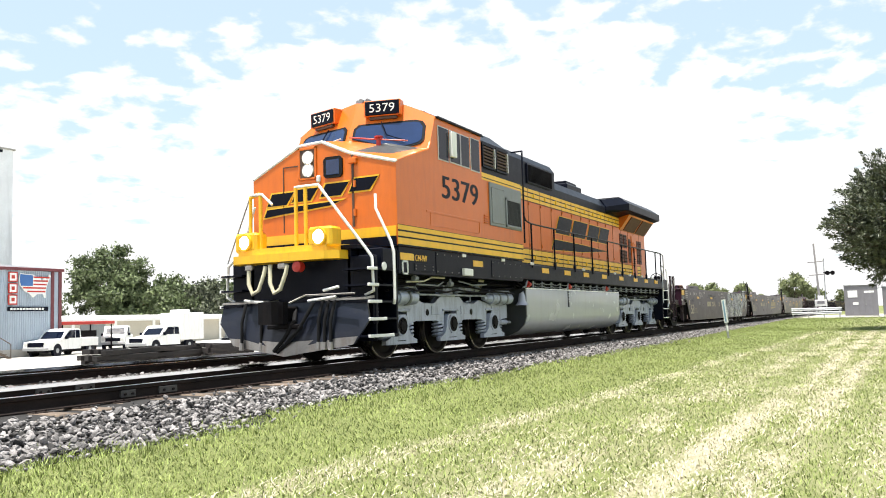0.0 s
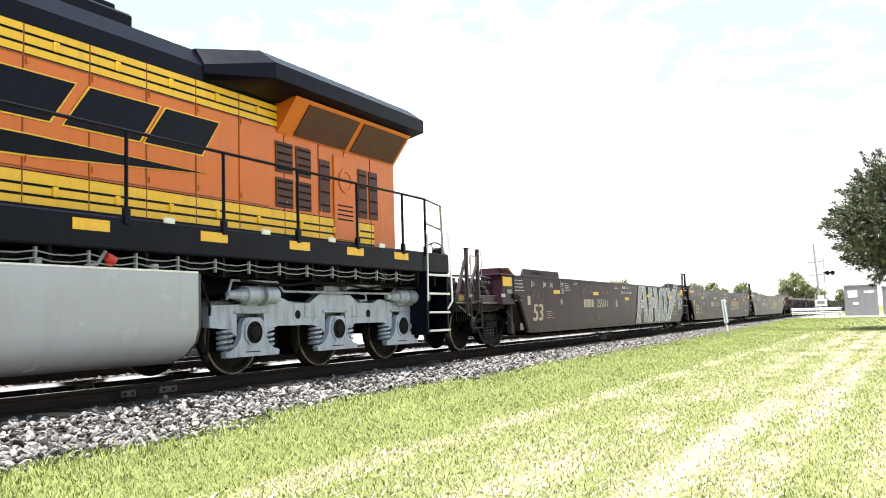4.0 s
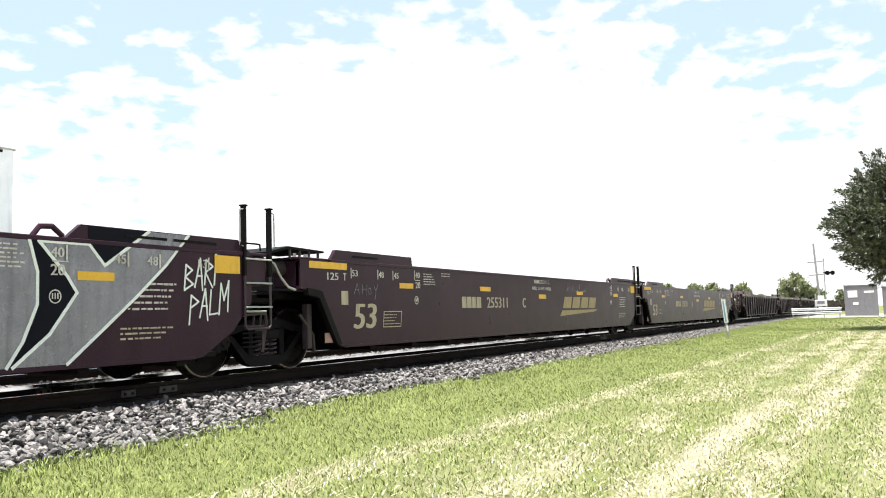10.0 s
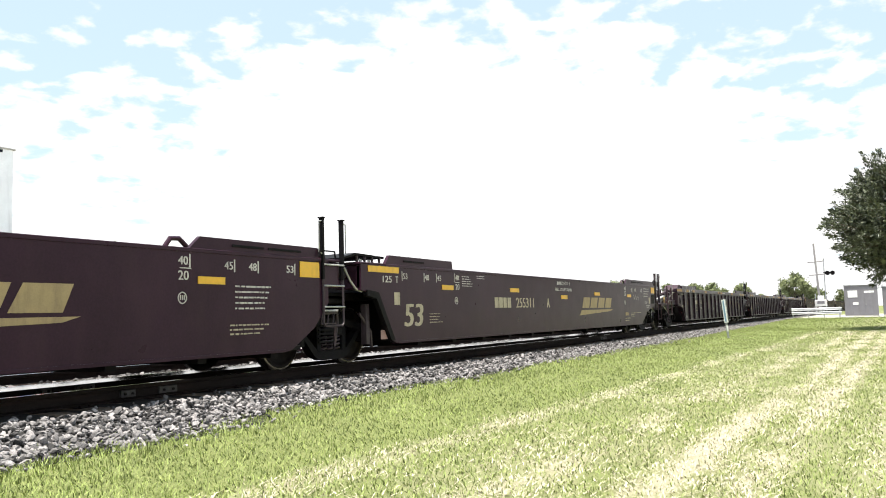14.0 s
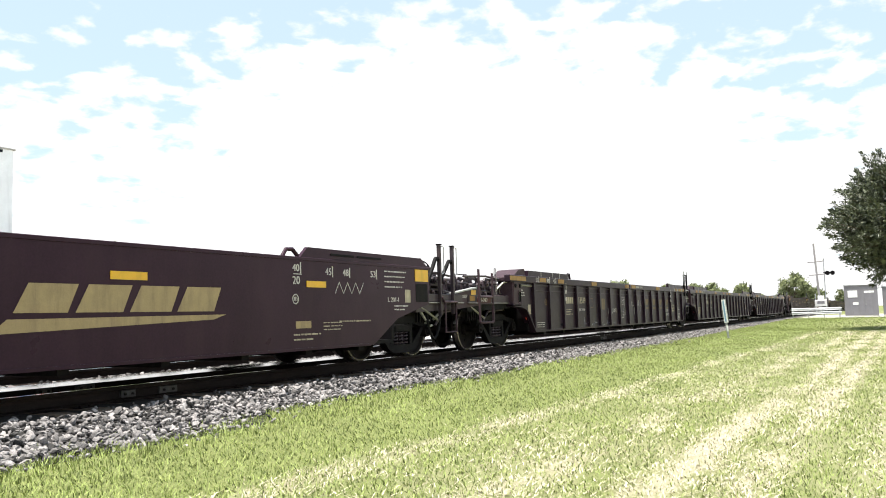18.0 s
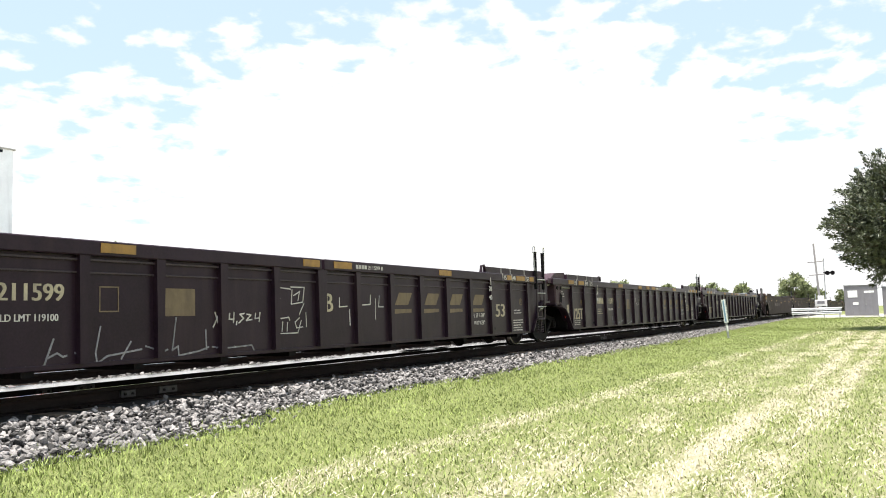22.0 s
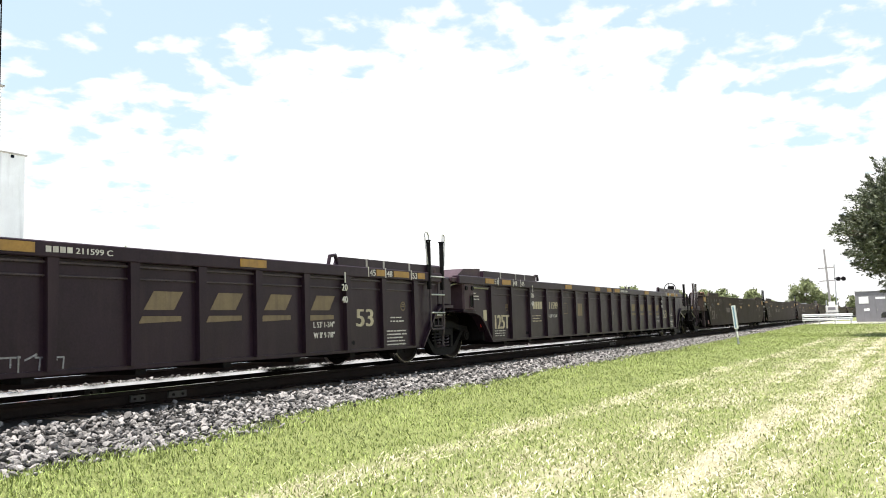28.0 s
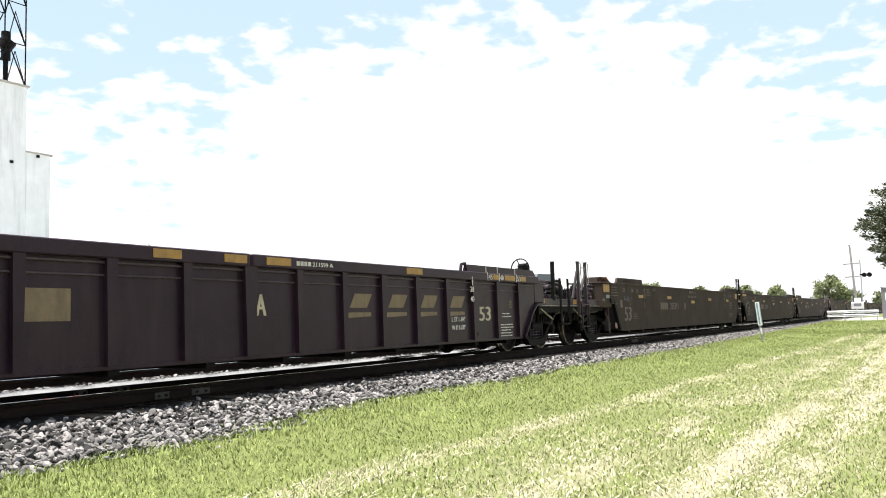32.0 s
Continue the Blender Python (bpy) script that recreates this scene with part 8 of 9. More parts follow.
def make_grass():
    rng = random.Random(11)
    gv, gf, sv, sf = [], [], [], []

    def blade(vs, fs, x, y, h, w, lean):
        a = rng.uniform(0, 6.283)
        ca, sa = math.cos(a), math.sin(a)
        z = ground_z(x, y) - 0.002 + 0.03 * noise.noise((x * 0.5, y * 0.7, 0.0))
        lx, ly = lean * math.cos(a + 1.2), lean * math.sin(a + 1.2)
        n = len(vs)
        vs.extend([(x - w * ca, y - w * sa, z), (x + w * ca, y + w * sa, z), (x + lx * 0.45 + 0.6 * w * ca, y + ly * 0.45 + 0.6 * w * sa, z + h * 0.65), (x + lx * 0.45 - 0.6 * w * ca, y + ly * 0.45 - 0.6 * w * sa, z + h * 0.65), (x + lx, y + ly, z + h)])
        fs.append((n, n + 1, n + 2, n + 3))
        fs.append((n + 3, n + 2, n + 4))

    for _ in range(240000):
        x = 2.6 + 44 * rng.random() ** 2.1
        y = -2.30 - 7.4 * rng.random()
        if rng.random() < dry_here(x, y) * 0.75:
            continue
        edge = bed_edge(x) + 0.18 * noise.noise((x * 1.6, 2.0, 0.0))
        if y > edge and rng.random() < 0.85:
            continue
        k = 1.0 + x / 26
        blade(gv, gf, x, y, rng.uniform(0.010, 0.042) * (1.4 if y > -3.4 else 1.0), 0.0035 * k, rng.uniform(0.0, 0.06))
    for _ in range(150000):
        x = 2.6 + 40 * rng.random() ** 2.0
        y = -3.2 - 6.6 * rng.random()
        if rng.random() > dry_here(x, y) * 1.15:
            continue
        k = 1.0 + x / 26
        blade(sv, sf, x, y, rng.uniform(0.01, 0.035), 0.0045 * k, rng.uniform(0.03, 0.10))
    for _ in range(60000):
        x, y = -9 + 40 * rng.random() ** 1.3, -2.4 - 13.0 * rng.random()
        if x > 2.7 and y > -9.6:
            continue
        if rng.random() < dry_here(x, y) * 0.7:
            blade(sv, sf, x, y, rng.uniform(0.01, 0.035), 0.006, rng.uniform(0.03, 0.10))
        else:
            blade(gv, gf, x, y, rng.uniform(0.012, 0.045), 0.006, rng.uniform(0.0, 0.06))
    for _ in range(30000):
        x = 42 + 30 * rng.random()
        y = -2.4 - 14.0 * rng.random()
        blade(gv, gf, x, y, rng.uniform(0.02, 0.06), 0.018, rng.uniform(0.0, 0.06))
    for nm, vs, fs, m, lb in (("grass", gv, gf, GRASS, "short green mown grass"), ("dry_clippings", sv, sf, STRAW, "straw-coloured mown clippings in rows")):
        me = bpy.data.meshes.new(nm)
        me.from_pydata(vs, [], fs)
        tagged(part(nm, me, m), lb, nm.replace("_", " "), kind="stuff")


make_grass()


def tree(name, label, x, y, h, crown_r, crown_lo, leaves, size, seed, material, squash=1.0, clumps=60):
    """Tapered trunk, limbs to the clumps, and a crown of many small leaves with gaps."""
    rng = random.Random(seed)
    z0 = ground_z(x, y) - 0.05
    T = thing(name, label, "tree", pose(x, y, z0))
    cz, rz = (crown_lo + h) / 2, (h - crown_lo) / 2
    centres = []
    while len(centres) < clumps:
        p = Vector((rng.uniform(-1, 1), rng.uniform(-1, 1), rng.uniform(-1, 1)))
        if 0.35 < p.length < 1.0 + 0.22 * noise.noise((p.x * 2.2 + seed, p.y * 2.2, p.z * 2.2)):
            taper = 1.0 - 0.25 * max(0.0, p.z) if squash == 1.0 else 1.0
            centres.append(Vector((p.x * crown_r * taper, p.y * crown_r * taper, cz + p.z * rz)))
    g = Geo()
    top = Vector((rng.uniform(-0.2, 0.2), rng.uniform(-0.2, 0.2), cz))
    r0 = h * 0.028
    g.rod((0, 0, 0), tuple(top * 0.5), r0, 10, r0 * 0.75)
    g.rod(tuple(top * 0.5), tuple(top), r0 * 0.75, 10, r0 * 0.45)
    for c in centres[::3]:
        base = top * rng.uniform(0.45, 0.95)
        mid = base.lerp(c, 0.5) + Vector((0, 0, 0.04 * h))
        g.rod(tuple(base), tuple(mid), r0 * 0.32, 6, r0 * 0.2)
        g.rod(tuple(mid), tuple(c), r0 * 0.2, 5, r0 * 0.06)
    part("trunk", g, BARK, T, "brown branching trunk")
    vs, fs = [], []
    per = max(1, leaves // len(centres))
    cr = crown_r * 0.95 / (len(centres) ** 0.36)
    for c in centres:
        for _ in range(per):
            d = Vector((rng.gauss(0, 1), rng.gauss(0, 1), rng.gauss(0, 0.75))) * cr * 0.55
            p = c + d
            if p.z < crown_lo * 0.9:
                p.z = crown_lo * 0.9 + rng.uniform(0, 0.3)
            s = size * rng.uniform(0.6, 1.3)
            a = Vector((rng.gauss(0, 1), rng.gauss(0, 1), rng.gauss(0, 0.7))).normalized()
            b = a.orthogonal().normalized()
            b = (b * math.cos(rng.uniform(0, 6.28)) + a.cross(b) * math.sin(rng.uniform(0, 6.28))).normalized()
            n = len(vs)
            e = a.cross(b)
            vs.extend([tuple(p - b * s), tuple(p + e * s * 0.45), tuple(p + b * s), tuple(p - e * s * 0.45)])
            fs.append((n, n + 1, n + 2, n + 3))
    me = bpy.data.meshes.new("crown")
    me.from_pydata(vs, [], fs)
    part("crown", me, material, T, "uneven leafy crown")
    return T


def spray_tree(x, y, h, crown_r, crown_lo, seed):
    """A dense evergreen: outward and upward sprays of narrow leaves over a dark inner mass."""
    rng = random.Random(seed)
    T = thing("broad_tree", "large dense grey-green evergreen tree on the lawn", "tree", pose(x, y, ground_z(x, y) - 0.05))
    cz, rz = (crown_lo + h) / 2, (h - crown_lo) / 2
    trunk = Geo().rod((0, 0, 0), (0.05, 0, cz * 0.6), 0.26, 12, 0.2).rod((0.05, 0, cz * 0.6), (0.0, 0.1, h * 0.85), 0.2, 10, 0.05)
    vs, fs = [], []

    def leaf(p, d, l, w):
        e = d.cross(Vector((rng.gauss(0, 1), rng.gauss(0, 1), rng.gauss(0, 1)))).normalized() * w
        n = len(vs)
        vs.extend([tuple(p), tuple(p + d * l * 0.45 + e), tuple(p + d * l), tuple(p + d * l * 0.45 - e)])
        fs.append((n, n + 1, n + 2, n + 3))

    for i in range(620):
        u = Vector((rng.gauss(0, 1), rng.gauss(0, 1), rng.gauss(0, 1))).normalized()
        bulge = 1.0 + 0.16 * noise.noise((u.x * 2.6 + seed, u.y * 2.6, u.z * 2.6))
        taper = 1.0 - 0.20 * max(0.0, u.z) if u.z > 0 else 1.0 - 0.30 * u.z * u.z
        depth = rng.uniform(0.50, 0.90)
        base = Vector((u.x * crown_r * taper, u.y * crown_r * taper, u.z * rz)) * depth * bulge
        d = (Vector((u.x, u.y, u.z * 0.7 + 0.35)) + Vector((rng.gauss(0, 0.25), rng.gauss(0, 0.25), rng.gauss(0, 0.2)))).normalized()
        length = rng.uniform(0.5, 1.05)
        start = base + Vector((0, 0, cz))
        trunk.rod(tuple(Vector((0, 0, cz * 0.8)).lerp(start, 0.75)), tuple(start + d * length * 0.8), 0.022, 4, 0.006)
        for k in range(90):
            f = rng.random()
            side = Vector((rng.gauss(0, 1), rng.gauss(0, 1), rng.gauss(0, 1))) * 0.20 * (1.05 - f)
            ld = (d + Vector((rng.gauss(0, 0.45), rng.gauss(0, 0.45), rng.gauss(0, 0.4)))).normalized()
            leaf(start + d * length * f + side, ld, rng.uniform(0.10, 0.22), rng.uniform(0.018, 0.036))
    for i in range(15000):
        u = Vector((rng.gauss(0, 1), rng.gauss(0, 1), rng.gauss(0, 1))).normalized() * rng.random() ** 0.4 * 0.72
        p = Vector((u.x * crown_r, u.y * crown_r, cz + u.z * rz))
        leaf(p, Vector((rng.gauss(0, 1), rng.gauss(0, 1), rng.gauss(0, 1))).normalized(), 0.34, 0.11)
    part("trunk", trunk, BARK, T, "brown branching trunk")
    me = bpy.data.meshes.new("crown")
    me.from_pydata(vs, [], fs)
    part("crown", me, LEAF, T, "dense crown of narrow-leaved sprays")


spray_tree(44.5, -9.8, 8.2, 3.35, 1.95, 3)
tree("yard_tree", "tall round green tree behind the yard", 72.0, 75.5, 11.6, 4.8, 2.8, 21000, 0.24, 5, LEAF_LIGHT, clumps=95)
for i, (x, y, h, r, sd) in enumerate(((66.0, 83.0, 5.0, 4.5, 6), (77.0, 71.0, 7.4, 4.0, 7), (80.5, 68.0, 6.9, 4.0, 8), (84.0, 66.0, 8.4, 4.4, 9), (88.0, 62.0, 7.6, 4.6, 10), (74.0, 73.0, 5.6, 3.8, 21))):
    tagged(tree("yard_tree", "leafy green tree behind the yard", x, y, h, r, 1.2, 11000, 0.26, sd, LEAF_LIGHT if i % 2 else LEAF, clumps=40), group="trees behind the yard")
for i, (x, y, h, r, sd) in enumerate(((216, 33.0, 7.9, 2.9, 11), (217, 28.2, 8.1, 3.0, 12), (218, 22.4, 7.5, 2.8, 13), (218.5, 18.4, 5.0, 1.8, 14), (219, 10.2, 8.6, 4.0, 15), (219.5, 6.2, 6.2, 2.6, 16), (212, 51.4, 10.2, 3.6, 17), (214.7, 39.4, 8.6, 1.8, 18), (222, -2.0, 5.4, 3.0, 19), (224, -16, 6.0, 4.0, 20))):
    tagged(tree("far_tree", "distant rounded green tree", x, y, h, r, 0.8, 6000, 0.36, sd, FAR_LEAF, clumps=40), group="distant trees")


def marker_post():
    T = thing("marker_post", "slim white and blue trackside marker post, leaning slightly", "marker post", pose(32.05, -3.62, -0.40, -6, -2, 30))
    part("post", Geo().box(-0.02, 0.03, -0.035, 0.035, 0.0, 1.44, 0.006), GALV, T, "thin grey post")
    p = part("plate", Geo().box(-0.036, -0.022, -0.08, 0.08, 0.62, 1.47, 0.004), WHITE, T, "white sign plate")
    part("plate_edge", Geo().box(-0.042, -0.037, -0.01, 0.05, 0.66, 1.44), PALE_BLUE, p, "blue stripe")
    part("plate_edge", Geo().box(-0.042, -0.037, -0.07, -0.055, 0.66, 1.44), GALV, p)
    part("post_tag", Geo().box(-0.03, -0.02, -0.03, 0.03, 0.30, 0.52, 0.003), WHITE, T)
    for z in (0.7, 1.3):
        part("bolt", Geo().rod((-0.052, 0, z), (-0.036, 0, z), 0.012, 6), STEEL, p)


marker_post()


def signal_shed(x, y0, y1, h, label, windows=True):
    z = ground_z(x, y0)
    T = thing("signal_shed", label, "shed", pose(x, (y0 + y1) / 2, z - 0.03), group="trackside sheds")
    w = abs(y1 - y0)
    part("body", Geo().box(0, 2.2, -w / 2, w / 2, 0.08, h, 0.015), SHED, T, "grey sheet-metal walls")
    part("roof", Geo().box(-0.06, 2.26, -w / 2 - 0.06, w / 2 + 0.06, h, h + 0.08, 0.02), GALV, T, "flat metal roof")
    part("base", Geo().box(-0.03, 2.23, -w / 2 - 0.03, w / 2 + 0.03, 0.0, 0.1, 0.01), PAVE, T, "concrete base")
    part("door", Geo().box(-0.03, 0.0, -w / 2 + 0.25, -w / 2 + 0.95, 0.1, 1.9, 0.008), SHED, T, "grey door")
    part("handle", Geo().box(-0.06, -0.03, -w / 2 + 0.85, -w / 2 + 0.9, 0.9, 1.1, 0.006), STEEL, T)
    if windows:
        part("sign_panel", Geo().box(-0.02, -0.001, 0.25, 0.95, 1.55, 2.1, 0.004), WHITE, T, "white notice panel")
        part("sign_panel", Geo().box(-0.02, -0.001, -0.95, -0.25, 1.7, 2.05, 0.004), WHITE, T)
        part("notice", Geo().box(-0.02, -0.001, 0.2, 0.6, 0.95, 1.15, 0.004), WHITE, T)
    for k in range(5):
        yy = -w / 2 + w * k / 4
        part("seam", Geo().box(-0.012, 0.0, yy - 0.012, yy + 0.012, 0.1, h), SHED, T)
    return T


signal_shed(75.0, -5.95, -8.35, 2.5, "grey metal signal shed with white notices")
signal_shed(77.0, -8.7, -11.2, 2.35, "second grey metal shed beside the first")


def guardrail():
    T = thing("guardrail", "low galvanised two-beam guardrail by the crossing", "guardrail", pose(73.5, -3.9, -0.16))
    for z in (0.38, 0.68):
        pr = [(0.0, z - 0.11), (0.05, z - 0.06), (0.0, z - 0.01), (0.0, z + 0.01), (0.05, z + 0.06), (0.0, z + 0.11), (-0.02, z + 0.11), (0.02, z + 0.06), (-0.02, z), (0.02, z - 0.06), (-0.02, z - 0.11)]
        part("beam", Geo().prism([(-x, b) for x, b in pr], "y", -1.85, 1.85), GALV, T, "corrugated beam")
    for k in range(4):
        part("post", Geo().box(0.02, 0.12, -1.75 + k * 1.15, -1.65 + k * 1.15, 0.0, 0.8, 0.01), GALV, T)


guardrail()


def utility_pole(x, y, h, label, arms=(0.92, 0.8)):
    T = thing("utility_pole", label, "pole", pose(x, y, ground_z(x, y) - 0.1, -2.5, -1.5, 0))
    part("shaft", Geo().rod((0, 0, 0), (0, 0, h), 0.15, 10, 0.10), GREYWOOD, T, "weathered wooden shaft")
    for a in arms:
        c = part("crossarm", Geo().box(-0.05, 0.05, -0.9, 0.9, h * a - 0.06, h * a + 0.06, 0.01), GREYWOOD, T)
        for yy in (-0.8, -0.4, 0.4, 0.8):
            part("insulator", Geo().rod((0, yy, h * a + 0.06), (0, yy, h * a + 0.2), 0.04, 8), LENS, c)


utility_pole(109.8, -2.05, 8.6, "leaning wooden utility pole with two crossarms", (0.74, 0.56))


def crossing_signal():
    T = thing("crossing_signal", "railway crossing signal mast with a dark lamp arm", "signal", pose(90.0, -4.05, -0.15))
    part("mast", Geo().rod((0, 0.30, 0), (0, 0.30, 5.6), 0.05, 10), GALV, T)
    part("arm", Geo().box(-0.05, 0.05, -0.45, 0.40, 4.15, 4.25, 0.01), UNDER, T)
    for yy in (-0.45, 0.0):
        part("lamp_hood", Geo().disc((-0.1, yy, 4.15), "x", 0.22, 0.2, 16), UNDER, T, "black lamp hood")
    part("control_box", Geo().box(-0.3, 0.3, 0.22, 1.30, 0.95, 1.55, 0.03), ALLOY, T, "pale control cabinet")
    part("cabinet_panel", Geo().box(-0.31, -0.30, 0.42, 1.08, 1.15, 1.42, 0.0), SHED, T)
    for yy in (0.28, 1.22):
        part("cabinet_leg", Geo().box(-0.05, 0.05, yy - 0.04, yy + 0.04, 0.0, 2.12, 0.01), GALV, T)
    part("cabinet_box", Geo().box(-0.25, 0.25, 0.45, 1.02, 1.55, 1.95, 0.03), WHITE, T)
    part("cabinet_frame", Geo().box(-0.33, 0.33, 0.18, 1.34, 0.90, 0.95, 0.01), GALV, T)


crossing_signal()

g = Geo()
g.add([(60, -60, -0.128), (69, -2.75, -0.128), (92, -2.75, -0.128), (92, -60, -0.128), (60, -60, -0.2), (69, -2.75, -0.2), (92, -2.75, -0.2), (92, -60, -0.2)], [(0, 1, 2, 3), (4, 7, 6, 5), (0, 4, 5, 1), (1, 5, 6, 2), (2, 6, 7, 3), (3, 7, 4, 0)])
tagged(part("road", g, PAVE), "pale gravel and concrete road at the crossing", "road", kind="structure")


CAR_BLACK = mat("dark_car_paint", (0.012, 0.013, 0.017), 0.2, var=0.1, bump=0.0, coat=0.6)
CAR_WHEELS = []


def waiting_car():
    """A dark car that drives up and waits at the crossing; its front faces +y."""
    T = thing("car", "dark-painted car waiting on the road at the crossing", "car", pose(72.4, -26.0, -0.128))
    prof = [(2.25, 0.35), (2.32, 0.60), (2.22, 0.80), (1.20, 0.95), (0.45, 1.46), (0.1, 1.52), (-1.3, 1.52), (-1.75, 1.42), (-2.2, 1.0), (-2.28, 0.6), (-2.2, 0.35)]
    turn = lambda pts: [(yy, zz) for yy, zz in pts]
    body = part("body", Geo().prism(turn(prof), "x", -0.90, 0.90), CAR_BLACK, T, "dark rounded car body", angle=50)
    for s in (-1, 1):
        xs = sorted((s * 0.902, s * 0.91))
        part("side_window", Geo().prism([(0.95, 1.0), (0.38, 1.40), (-0.45, 1.44), (-0.45, 1.0)], "x", *xs), GLASS, body, "dark side window")
        part("side_window", Geo().prism([(-0.53, 1.0), (-0.53, 1.44), (-1.35, 1.42), (-1.75, 1.0)], "x", *xs), GLASS, body)
        part("mirror", Geo().box(*sorted((s * 0.91, s * 1.08)), 0.70, 0.85, 0.98, 1.12, 0.02), CAR_BLACK, body)
        part("headlamp", Geo().box(*sorted((s * 0.50, s * 0.84)), 2.16, 2.30, 0.62, 0.76, 0.02), LENS, body, "pale headlamp")
        for yy in (1.40, -1.35):
            w = part("wheel", Geo().disc((0, 0, 0), "x", 0.33, 0.2, 20, [(0.1, -s * 0.08), (0.33, -s * 0.1), (0.33, s * 0.08), (0.23, s * 0.10), (0.21, s * 0.07), (0.001, s * 0.06)]), RUBBER, T, "black tyre", pose(s * 0.80, yy, 0.33))
            q = Geo().disc((s * 0.075, 0, 0), "x", 0.2, 0.02, 16, [(0.21, -s * 0.01), (0.20, s * 0.01), (0.06, s * 0.02), (0.001, s * 0.02)])
            part("rim", q, GALV, w, "grey spoked rim")
            CAR_WHEELS.append((w, s * 0.80, yy))
    part("windscreen", Geo().add([(-0.78, 1.22, 0.97), (0.78, 1.22, 0.97), (0.66, 0.50, 1.44), (-0.66, 0.50, 1.44), (-0.78, 1.16, 0.92), (0.78, 1.16, 0.92), (0.66, 0.44, 1.40), (-0.66, 0.44, 1.40)], [(0, 1, 2, 3), (4, 7, 6, 5), (0, 4, 5, 1), (1, 5, 6, 2), (2, 6, 7, 3), (3, 7, 4, 0)]), GLASS, body, "dark windscreen")
    part("grille", Geo().box(-0.45, 0.45, 2.26, 2.33, 0.48, 0.70, 0.01), RUBBER, body)
    part("bumper", Geo().box(-0.88, 0.88, 2.2, 2.36, 0.34, 0.46, 0.03), CAR_BLACK, body)
    return T


CAR = waiting_car()

FEATHER = mat("grey_feathers", (0.05, 0.048, 0.05), 0.8, var=0.3, scale=20, bump=0.1)
BIRDS = []


def bird(away):
    """A small grey bird: body with head and tail, and two wings that beat."""
    T = thing("bird", "small dark grey bird in flight", "bird", group="passing birds")
    g = Geo()
    n = 10
    pr = [(0.12, 0.002, 0.0), (0.10, 0.014, 0.004), (0.075, 0.022, 0.006), (0.05, 0.024, 0.0), (0.0, 0.034, -0.004), (-0.06, 0.022, 0.0), (-0.10, 0.012, 0.004), (-0.11, 0.03, 0.004), (-0.17, 0.034, 0.004)]
    flat = (1, 1, 1, 1, 1, 0.9, 0.7, 0.12, 0.08)
    vs = [(x, r * math.cos(2 * math.pi * k / n), z + r * f * math.sin(2 * math.pi * k / n)) for (x, r, z), f in zip(pr, flat) for k in range(n)]
    g.add(vs, [(i * n + k, i * n + (k + 1) % n, (i + 1) * n + (k + 1) % n, (i + 1) * n + k) for i in range(len(pr) - 1) for k in range(n)] + [tuple(range(n)), tuple(range(len(pr) * n - 1, len(pr) * n - n - 1, -1))])
    part("body", g, FEATHER, T)
    wings = []
    for s in (-1, 1):
        out = [(0.05, 0.0), (0.065, 0.07), (0.045, 0.15), (0.0, 0.21), (-0.03, 0.17), (-0.05, 0.08), (-0.045, 0.0)]
        w = part("wing", Geo().prism([(x, s * y) for x, y in out], "z", -0.003, 0.003), FEATHER, T, "pointed wing", pose(0, s * 0.02, 0.01))
        wings.append((w, s))
    BIRDS.append((T, away, wings))


for away in range(5):
    bird(away)


